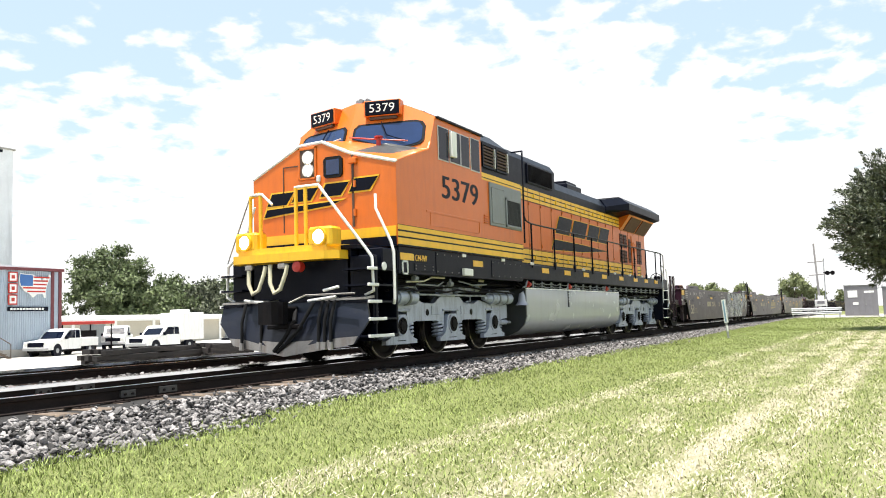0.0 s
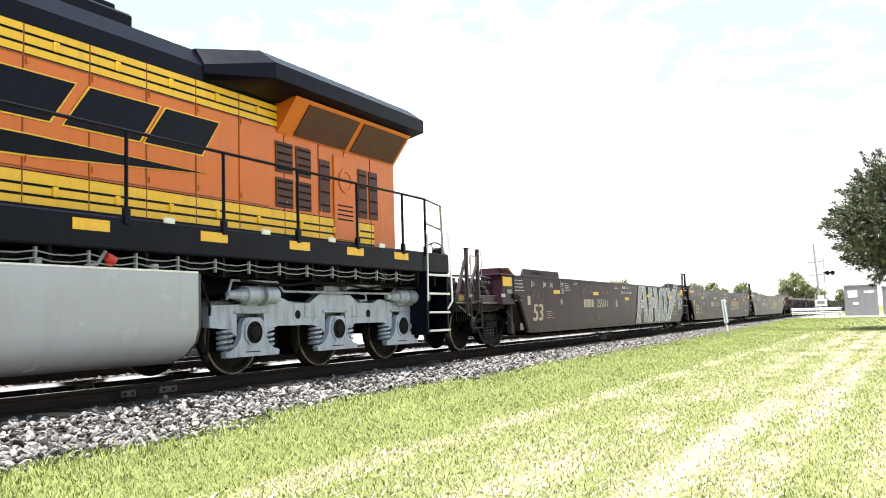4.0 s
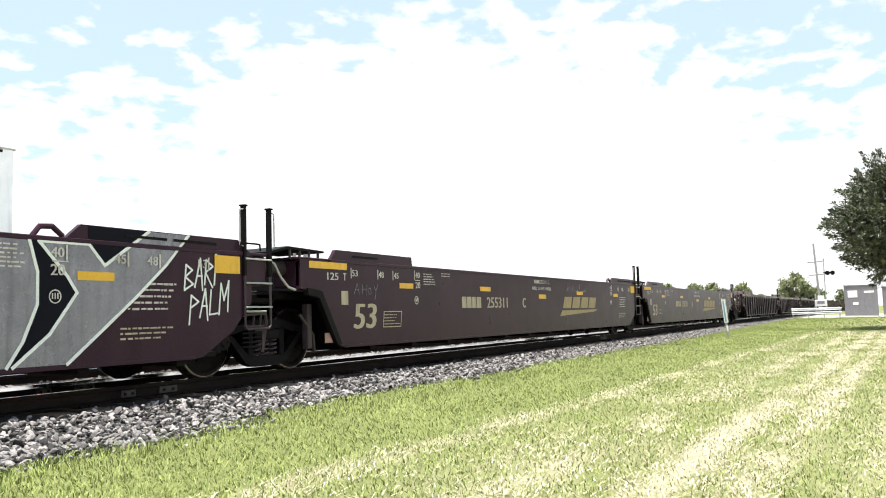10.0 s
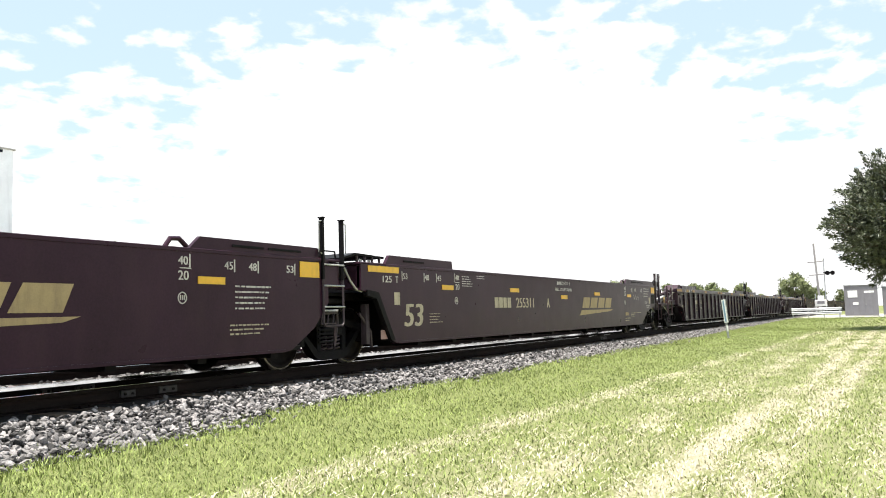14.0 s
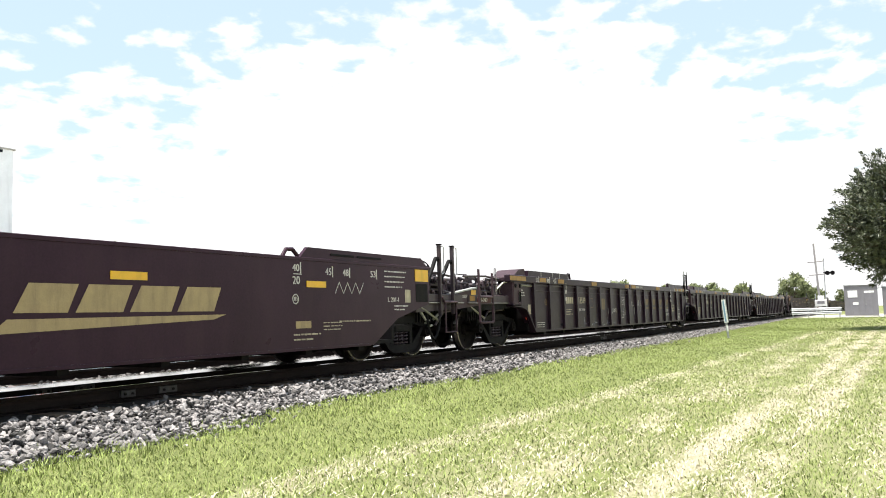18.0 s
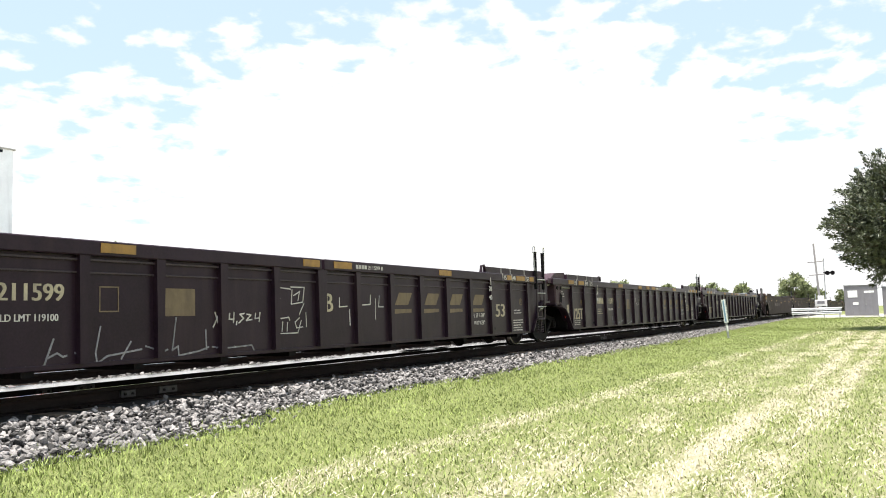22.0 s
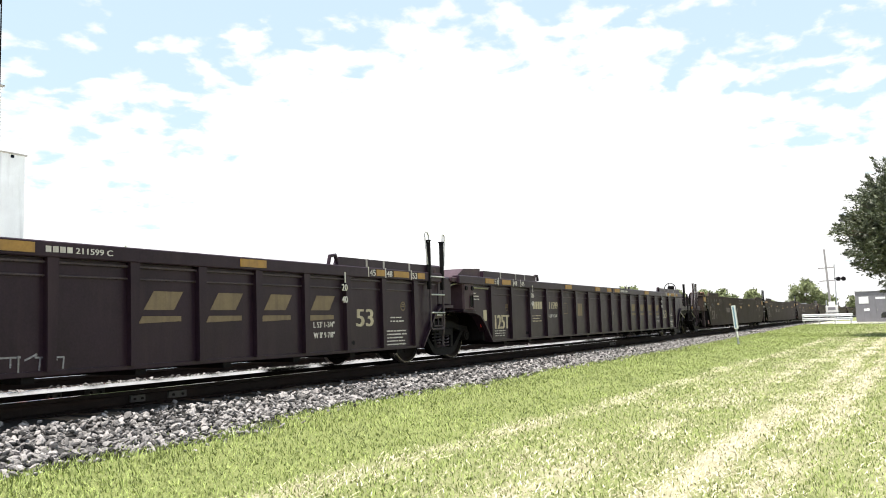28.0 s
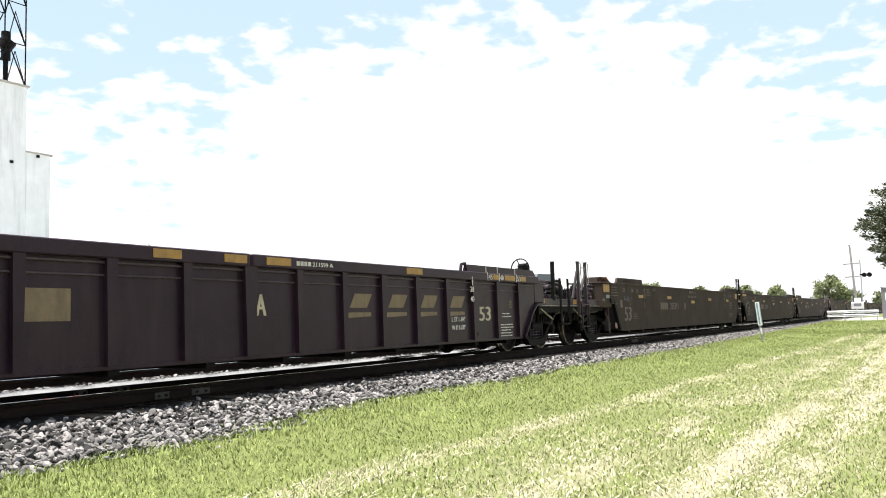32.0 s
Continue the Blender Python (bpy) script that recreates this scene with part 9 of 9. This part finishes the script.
# ---------------------------------------------------------------- the yard across the tracks
def metal_building():
    z = -1.15
    T = thing("metal_building", "blue-grey corrugated metal building with maroon trim", "building", pose(0, 0, z))
    x0, x1, y0, y1, h = 22.0, 40.45, 44.0, 60.0, 6.15
    part("wall", Geo().box(x0, x1, y0, y1, 0.5, h), SIDING, T, "corrugated blue-grey wall")
    part("foundation", Geo().box(x0 - 0.05, x1 + 0.05, y0 - 0.05, y1 + 0.05, 0.0, 0.55, 0.01), PAVE, T)
    for k in range(40):
        x = 33.0 + k * 0.17
        part("wall_rib", Geo().prism([(x, y0), (x + 0.03, y0 - 0.03), (x + 0.06, y0 - 0.03), (x + 0.09, y0)], "z", 0.55, h - 0.15), SIDING, T)
    part("eave_trim", Geo().box(x0 - 0.1, x1 + 0.25, y0 - 0.18, y1 + 0.2, h - 0.16, h + 0.05, 0.02), TRIM, T, "maroon eave")
    part("corner_trim", Geo().box(x1 - 0.75, x1 - 0.50, y0 - 0.08, y0, 0.5, h - 0.16, 0.01), TRIM, T, "maroon corner trim")
    part("corner_trim", Geo().box(x1 - 0.12, x1 + 0.12, y0 - 0.08, y0 + 0.3, 0.0, h - 0.16, 0.01), TRIM, T)
    part("roof", Geo().prism([(y0 - 0.1, h + 0.05), ((y0 + y1) / 2, h + 0.9), (y1 + 0.1, h + 0.05)], "x", x0, x1 + 0.2), SHED, T)
    # sign: three square tiles, a flag-coloured map shape and a dark strip, all without lettering
    s = thing("wall_sign", "flag-coloured map sign with three red and white tiles", "sign", pose(36.35, 43.93, z + 3.62))
    for i in range(3):
        t = part("tile", Geo().box(0.0, 0.68, -0.06, 0.0, 1.55 - i * 0.78, 2.25 - i * 0.78, 0.01), RED, s, "red-edged square tile")
        part("tile_face", Geo().box(0.09, 0.59, -0.068, -0.06, 1.64 - i * 0.78, 2.16 - i * 0.78), WHITE, t)
        part("tile_mark", Geo().box(0.22, 0.46, -0.074, -0.068, 1.78 - i * 0.78, 2.02 - i * 0.78), RED, t)
    usa = [(0.85, 2.05), (1.7, 2.0), (2.0, 1.86), (2.25, 1.80), (2.35, 1.65), (2.55, 1.85), (2.72, 1.72), (2.85, 2.05), (2.98, 1.95), (2.80, 1.60), (2.66, 1.25), (2.62, 0.95), (2.62, 0.60), (2.52, 0.62), (2.42, 0.85), (2.0, 0.80), (1.75, 0.60), (1.5, 0.85), (1.15, 1.0), (0.85, 1.35), (0.80, 1.7)]
    usa = [(0.86 + (x - 0.86) * 1.14, 1.35 + (b - 1.35) * 1.16) for x, b in usa]
    m = part("map_board", Geo().prism(usa, "y", -0.06, 0.0), WHITE, s, "white map-shaped board")

    def row_at(zz):
        xs = []
        for (xa, za), (xb, zb) in zip(usa, usa[1:] + usa[:1]):
            if (za - zz) * (zb - zz) < 0:
                xs.append(xa + (xb - xa) * (zz - za) / (zb - za))
        return min(xs), max(xs)
    for k in range(5):
        zz = 0.86 + k * 0.25
        a, b = row_at(zz)
        if zz > 1.28:
            a = 1.86
        part("stripe", Geo().box(a + 0.02, b - 0.03, -0.066, -0.06, zz, zz + 0.11), RED, m, "red stripe")
    part("blue_field", Geo().prism([(0.87, 2.10), (1.84, 2.05), (1.84, 1.3), (0.92, 1.3), (0.84, 1.65)], "y", -0.067, -0.06), BLUE, m, "blue field")
    strip = part("name_strip", Geo().box(-0.02, 3.1, -0.05, 0.0, -0.45, -0.15, 0.01), BLACK, s, "dark name strip")
    bars([(0.15 + i * 0.24, 0.33 + i * 0.24, -0.37, -0.23) for i in range(11)], -0.05, WHITE, strip, 0.0, "name_bars", 0.006)
    # wooden stair at the wall
    st = thing("wooden_stair", "weathered wooden stair with handrails at the wall", "stair", pose(33.5, 42.6, z))
    for k in range(6):
        part("step", Geo().box(0.1 + k * 0.28, 0.42 + k * 0.28, -0.55, 0.55, 1.0 - k * 0.18, 1.05 - k * 0.18, 0.006), TIE, st)
    for yy in (-0.58, 0.58):
        part("stringer", Geo().prism([(0.0, 1.0), (1.9, 0.0), (1.9, -0.0), (1.6, 0.0), (0.0, 0.8)], "y", yy - 0.03, yy + 0.03), TIE, st)
        part("stair_rail", Geo().tube([(-0.6, yy, 1.95), (0.1, yy, 1.95), (1.8, yy, 0.95), (1.8, yy, 0.0)], 0.035, 6), TIE, st, "wooden rail")
    part("landing", Geo().box(-1.0, 0.12, -0.6, 0.6, 0.95, 1.05, 0.01), TIE, st)
    for xx in (-0.9, 0.05):
        part("landing_post", Geo().box(xx - 0.05, xx + 0.05, -0.55, -0.45, 0.0, 1.95, 0.006), TIE, st)


metal_building()


def pickup(x, y, z, heading, label, kind):
    T = thing("work_truck", label, "truck", pose(x, y, z, 0, 0, heading), group="white work trucks")
    # body profile, front towards +x
    prof = [(2.85, 0.45), (2.9, 0.75), (2.8, 1.02), (1.75, 1.12), (1.25, 1.20), (0.62, 1.84), (0.35, 1.90), (-0.55, 1.90), (-0.75, 1.80), (-0.85, 1.15), (-0.85, 0.45)]
    if kind == "crew":
        prof = [(2.85, 0.45), (2.9, 0.8), (2.8, 1.1), (1.85, 1.2), (1.40, 1.28), (0.80, 1.95), (0.5, 2.02), (-0.95, 2.02), (-1.15, 1.9), (-1.2, 1.2), (-1.2, 0.45)]
    body = part("cab_body", Geo().prism(prof, "y", -0.95, 0.95), WHITE, T, "white cab and hood")
    back = prof[-1][0]
    if kind == "box":
        part("box_body", Geo().box(-3.6, back - 0.08, -1.05, 1.05, 0.75, 2.85, 0.04), WHITE, T, "tall white service box")
        part("roof_unit", Geo().box(-2.6, -1.4, -0.5, 0.5, 2.85, 3.1, 0.05), WHITE, T)
        for k in range(3):
            part("box_door", Geo().box(-3.4 + k * 0.85, -2.65 + k * 0.85, -1.07, -1.05, 0.85, 1.6, 0.005), WHITE, T)
    else:
        part("bed", Geo().box(-3.0, back - 0.05, -0.98, 0.98, 0.6, 1.22, 0.03), WHITE, T, "white utility bed")
        for k in range(3):
            part("bed_door", Geo().box(-2.9 + k * 0.68, -2.3 + k * 0.68, -1.0, -0.98, 0.72, 1.15, 0.005), WHITE, T)
    for s in (-1, 1):
        yy = sorted((s * 0.952, s * 0.962))
        top = prof[5][1]
        part("side_window", Geo().prism([(prof[4][0] - 0.15, prof[4][1] + 0.02), (prof[5][0] - 0.1, top - 0.08), (back + 0.75, top - 0.06), (back + 0.72, prof[4][1] + 0.02)], "y", *yy), GLASS, body, "dark side window")
        if kind != "crew":
            part("side_window", Geo().prism([(back + 0.66, prof[4][1] + 0.02), (back + 0.68, top - 0.06), (back + 0.2, top - 0.08), (back + 0.14, prof[4][1] + 0.02)], "y", *yy), GLASS, body)
        part("mirror", Geo().box(1.0, 1.15, *sorted((s * 1.0, s * 1.22)), 1.15, 1.4, 0.02), BLACK, body)
        for xx in (1.85, -1.95):
            w = part("wheel", Geo().disc((xx, s * 0.82, 0.38), "y", 0.38, 0.26, 20, [(0.1, -s * 0.1), (0.38, -s * 0.12), (0.385, s * 0.1), (0.26, s * 0.14), (0.24, s * 0.11), (0.001, s * 0.1)]), RUBBER, T, "black tyre")
            part("rim", Geo().disc((xx, s * 0.94, 0.38), "y", 0.2, 0.02, 16, [(0.22, -s * 0.02), (0.2, s * 0.01), (0.001, s * 0.03)]), GALV, w)
            part("wheel_arch", Geo().disc((xx, s * 0.945, 0.40), "y", 0.48, 0.02, 18, [(0.47, -s * 0.2), (0.47, s * 0.008), (0.001, s * 0.008)]), BLACK, T, "dark wheel arch")
    part("windscreen", Geo().add([(prof[4][0] + 0.01, -0.8, prof[4][1] + 0.03), (prof[4][0] + 0.01, 0.8, prof[4][1] + 0.03), (prof[5][0] + 0.02, 0.7, prof[5][1] - 0.03), (prof[5][0] + 0.02, -0.7, prof[5][1] - 0.03), (prof[4][0] - 0.04, -0.8, prof[4][1]), (prof[4][0] - 0.04, 0.8, prof[4][1]), (prof[5][0] - 0.04, 0.7, prof[5][1] - 0.03), (prof[5][0] - 0.04, -0.7, prof[5][1] - 0.03)], [(0, 1, 2, 3), (4, 7, 6, 5), (0, 4, 5, 1), (2, 6, 7, 3)]), GLASS, body, "dark windscreen")
    part("grille", Geo().box(2.84, 2.92, -0.6, 0.6, 0.68, 0.98, 0.01), BLACK, body)
    for s in (-1, 1):
        part("headlamp", Geo().box(2.80, 2.91, *sorted((s * 0.64, s * 0.9)), 0.75, 0.97, 0.02), LENS, body)
    part("bumper", Geo().box(2.82, 2.98, -0.95, 0.95, 0.42, 0.62, 0.03), GALV, body, "steel bumper")
    part("underbody", Geo().box(-2.9, 2.7, -0.8, 0.8, 0.3, 0.6, 0.02), UNDER, T)
    return T


pickup(40.2, 43.4, -1.16, 198, "white utility pickup parked in the yard", "bed")
pickup(46.6, 40.2, -1.14, 186, "white service truck with a tall box body", "box")
pickup(52.35, 51.8, -1.16, 222, "white crew pickup parked behind the others", "crew")


def tan_shed():
    T = thing("long_shed", "long low tan shed with a white roof", "building", pose(0, 0, -1.15))
    part("wall", Geo().box(52.0, 98.0, 60.0, 70.0, 0.0, 2.55), TAN, T, "tan wall")
    part("roof", Geo().prism([(59.4, 2.5), (59.4, 2.75), (65.0, 3.2), (70.6, 2.75), (70.6, 2.5)], "x", 51.5, 98.5), WHITE, T, "white sheet roof")
    for k in range(9):
        part("wall_post", Geo().box(54.0 + k * 5.0, 54.35 + k * 5.0, 59.9, 60.0, 0.0, 2.5, 0.01), WHITE, T)
    for k in range(4):
        part("roll_door", Geo().box(55.0 + k * 10, 58.0 + k * 10, 59.93, 60.0, 0.0, 2.2, 0.01), PANEL, T)
    c = thing("red_canopy", "small red-roofed open canopy in the yard", "canopy", pose(47.5, 51.0, -1.16))
    part("canopy_roof", Geo().box(-2.6, 2.6, -1.5, 1.5, 2.2, 2.45, 0.03), RED, c)
    for xx in (-2.4, 2.4):
        for yy in (-1.3, 1.3):
            part("canopy_post", Geo().rod((xx, yy, 0), (xx, yy, 2.2), 0.06, 8), UNDER, c)
    part("store_box", Geo().box(-2.0, 1.5, -0.6, 1.2, 0.0, 1.7, 0.03), UNDER, c)


tan_shed()


def grain_elevator():
    T = thing("grain_elevator", "tall white concrete grain elevator with a steel tower", "elevator", pose(0, 0, -1.2))
    part("bin", Geo().box(63.2, 66.45, 86.8, 98.0, 0, 24.5, 0.05), CONCRETE, T, "white concrete bin")
    part("bin_cap", Geo().box(63.1, 66.7, 86.65, 98.1, 24.45, 24.65, 0.03), PAVE, T)
    h = part("headhouse", Geo().box(46.0, 63.2, 86.9, 100.0, 0, 32.75, 0.05), CONCRETE, T, "white concrete headhouse")
    part("headhouse_cap", Geo().box(45.8, 63.5, 86.7, 100.1, 32.7, 32.95, 0.03), PAVE, T)
    for z in (29.6, 25.3):
        for x in (58.0, 54.3, 50.6):
            w = part("window", Geo().box(x, x + 1.6, 86.86, 86.9, z, z + 2.0), BLACK, h, "dark pane window")
            for i in range(3):
                for j in range(3):
                    if (i + j) % 2:
                        part("pane", Geo().box(x + 0.06 + i * 0.5, x + 0.52 + i * 0.5, 86.85, 86.87, z + 0.06 + j * 0.64, z + 0.64 + j * 0.64), PANEL, w)
    for x, z in ((64.5, 24.0), (61.0, 22.8), (58.6, 23.1)):
        part("vent", Geo().box(x, x + 0.45, 86.72, 86.82, z, z + 0.35, 0.02), BLACK, T)
    # lattice tower on the roof
    x0, x1, y0, y1, zb = 58.6, 63.12, 87.2, 91.6, 32.9
    tw = part("tower_legs", Geo().tube([(x0, y0, zb), (x0, y0, zb + 22)], 0.09, 6).tube([(x1, y0, zb), (x1, y0, zb + 22)], 0.09, 6).tube([(x0, y1, zb), (x0, y1, zb + 22)], 0.09, 6).tube([(x1, y1, zb), (x1, y1, zb + 22)], 0.09, 6), UNDER, T, "dark steel tower legs")
    xm = (x0 + x1) / 2
    for k in range(4):
        z = zb + k * 5.2
        for yy in (y0, y1):
            part("brace", Geo().tube([(x0, yy, z), (xm, yy, z + 5.0), (x1, yy, z)], 0.11, 5), UNDER, tw)
            part("girt", Geo().tube([(x0, yy, z + 5.2), (x1, yy, z + 5.2)], 0.07, 5), UNDER, tw)
        for xx in (x0, x1):
            part("brace", Geo().tube([(xx, y0, z), (xx, (y0 + y1) / 2, z + 5.0), (xx, y1, z)], 0.07, 5), UNDER, tw)
    part("blower", Geo().rod((60.9, 88.6, 37.4), (61.5, 88.0, 38.6), 0.95, 16).rod((61.2, 88.3, 36.0), (61.2, 88.3, 39.6), 0.55, 14), UNDER, T, "round grey blower in the tower")
    part("spout", Geo().rod((61.2, 88.3, 32.9), (61.2, 88.3, 36.0), 0.3, 10), UNDER, T)


grain_elevator()


OLD_TIE = mat("creosote_wood", (0.013, 0.010, 0.010), 0.8, var=0.4, scale=5, bump=0.5, bscale=25, rand=0.5, dirt=(0.05, 0.038, 0.032), dirt_amount=0.4, streak=(1, 8, 8))


def tie_stack(x, y, n, tiers, name_label, seed):
    """Old ties piled by the track."""
    rng = random.Random(seed)
    z = ground_z(x, y) - 0.02
    T = thing("tie_stack", name_label, "tie stack", pose(x, y, z))
    me = Geo().box(-1.3, 1.3, -0.115, 0.115, 0, 0.18, 0.012).mesh("old_tie")
    me.materials.append(OLD_TIE)
    for t in range(tiers):
        for k in range(n):
            part("old_tie", me, None, T, "", pose(rng.uniform(-0.12, 0.12), k * 0.27 + rng.uniform(-0.02, 0.02), t * 0.185, rng.uniform(-2, 2), rng.uniform(-2.5, 2.5), rng.uniform(-6, 6)))


tie_stack(21.4, 15.4, 4, 3, "low stack of old dark ties", 1)
tie_stack(24.1, 15.8, 4, 3, "low stack of old dark ties", 2)
tie_stack(26.6, 15.2, 4, 3, "uneven heap of broken ties", 3)


def loose_plank(x0, x1, y, z, turn, label):
    """A weathered board dropped on the ballast shoulder."""
    l = (x1 - x0) / 2
    T = thing("loose_plank", label, "plank", pose((x0 + x1) / 2, y, z, 0, 0.6, turn), group="boards on the ballast")
    part("board", Geo().box(-l, l, -0.06, 0.06, -0.10, 0.03, 0.008), PLANK, T)
    part("split", Geo().box(-l * 0.7, l * 0.96, -0.02, -0.005, 0.028, 0.034), WHEEL, T, "dark lengthwise split")


PLANK = mat("weathered_board", (0.26, 0.22, 0.185), 0.85, var=0.4, scale=7, bump=0.4, bscale=30, dirt=(0.12, 0.08, 0.06), dirt_amount=0.5, streak=(1, 8, 8))
loose_plank(5.3, 6.4, -1.50, -0.222, 1.0, "weathered split timber lying on the ballast shoulder")
loose_plank(6.8, 7.6, -1.48, -0.228, -1.5, "second grey timber lying on the ballast shoulder")


# ---------------------------------------------------------------- ties, each a piece of its track
def make_ties():
    rng = random.Random(6)
    meshes = []
    for k in range(4):
        g = Geo().box(-0.115, 0.115, -1.30, 1.30, -0.36, -0.175, 0.014)
        me = g.mesh("tie")
        for v in me.vertices:
            v.co += Vector((rng.uniform(-0.006, 0.006), rng.uniform(-0.02, 0.02), rng.uniform(-0.006, 0.004)))
        me.materials.append(TIE)
        meshes.append(me)
    plate = Geo().box(-0.10, 0.10, -0.17, 0.17, -0.178, -0.166, 0.003)
    for dx, dy in ((-0.06, 0.10), (0.06, -0.10), (0.06, 0.10), (-0.06, -0.10)):
        plate.rod((dx, dy, -0.17), (dx, dy, -0.145), 0.014, 6)
    pm = plate.mesh("tie_plate")
    pm.materials.append(RAIL_SIDE)
    for tr, xs in ((track_near, [-2.0 + 0.52 * i for i in range(120)]), (track_far, [2.0 + 0.52 * i for i in range(60)])):
        for i, x in enumerate(xs):
            t = part("tie", meshes[i % 4], None, tr, "", pose(x + rng.uniform(-0.03, 0.03), rng.uniform(-0.05, 0.05), rng.uniform(-0.012, 0.006), 0, 0, rng.uniform(-1.2, 1.2)))
            if tr is track_near and x < 32:
                for yy in (-0.7525, 0.7525):
                    part("tie_plate", pm, None, t, "", pose(0, yy, 0))
    g = Geo()
    for i in range(180):
        for y0 in TRACKS:
            x = 60.5 + i * 0.55 if y0 == 0 else 33.4 + i * 0.6
            g.box(x, x + 0.22, y0 - 1.3, y0 + 1.3, -0.34, -0.18)
    tagged(part("far_ties", g, TIE), "distant row of dark wooden ties", "ties", kind="stuff")


make_ties()


# ---------------------------------------------------------------- movement
RUN = [(0.0, 0.0), (1.0, -4.49), (2.0, -8.96), (3.0, -13.58), (3.5, -15.80), (5.5, -24.78), (6.0, -27.05), (7.0, -31.42), (8.0, -35.76), (9.0, -40.10), (10.0, -44.46),
       (11.0, -48.72), (12.0, -53.19), (13.0, -57.51), (14.0, -61.77), (14.5, -63.88), (16.5, -72.15), (17.0, -74.17), (18.0, -78.50), (19.0, -82.72), (20.0, -86.78),
       (21.0, -90.97), (22.0, -95.12), (23.0, -99.23), (24.0, -103.48), (25.0, -107.60), (25.5, -109.58), (27.5, -117.95), (28.0, -119.97), (29.0, -123.90), (30.0, -128.02),
       (31.0, -131.95), (32.0, -135.86)]


def travelled(t):
    """How far the train has come by t seconds, in metres along x."""
    return float(np.interp(t, [r[0] for r in RUN], [r[1] for r in RUN]))


def motions():
    for body, u0 in RIDERS:
        walk(body, [(t, pose(u0 + d, 0, 0)) for t, d in RUN])
    # the car rolls up to the crossing and waits
    drive = [(0.0, -26.0), (21.5, -26.0), (22.3, -24.2), (23.1, -19.4), (23.8, -13.8), (24.3, -11.6), (24.7, -10.75), (25.1, -10.35), (25.6, -10.2), (27.5, -10.1), (32.0, -10.1)]
    walk(CAR, [(t, pose(72.4, y, -0.128)) for t, y in drive])
    ts, yy = [r[0] for r in drive], [r[1] for r in drive]
    turns = [0.0, 21.5] + [21.5 + 0.05 * i for i in range(1, 90)] + [32.0]
    for w, x, y in CAR_WHEELS:
        walk(w, [(t, pose(x, y, 0.33, -math.degrees((float(np.interp(t, ts, yy)) + 26.0) / 0.33), 0, 0)) for t in turns])
    # birds pass over from behind and fly off over the track
    flights = [((21.2, -0.9, 8.7), (57.7, 11.3, 11.5), 22.2, 23.8), ((21.6, -2.1, 8.8), (55.8, 10.0, 12.4), 22.2, 23.4), ((26.9, 0.9, 9.8), (55.6, 9.8, 13.6), 22.4, 23.1),
               ((29.0, -9.1, 8.5), (69.7, 4.0, 13.2), 22.6, 23.8), ((32.6, -9.3, 10.2), (75.6, 3.0, 15.8), 22.7, 23.8)]
    for (body, k, wings), (p0, p1, t0, t1) in zip(BIRDS, flights):
        a, b = Vector(p0), Vector(p1)
        v = (b - a) / (t1 - t0)
        turn = math.degrees(math.atan2(v.y, v.x))
        walk(body, [(t, pose(*(a + v * (t - t0)), 0, 0, turn)) for t in (0.0, t0, t1, 32.0)])
        for w, s in wings:
            walk(w, [(t, pose(0, s * 0.02, 0.01, s * lift, 0, 0)) for t, lift in [(0.0, 10)] + [(21.0 + 0.1 * i + 0.02 * k, 38 if i % 2 else -22) for i in range(40)] + [(32.0, 10)]])
    step = 0.15
    times = [i * step for i in range(int(32.0 / step) + 1)] + [32.0]
    for wheels, radius, x in WHEELSETS:
        walk(wheels, [(t, pose(x, 0, radius, 0, math.degrees(travelled(t) / radius), 0)) for t in times])


motions()
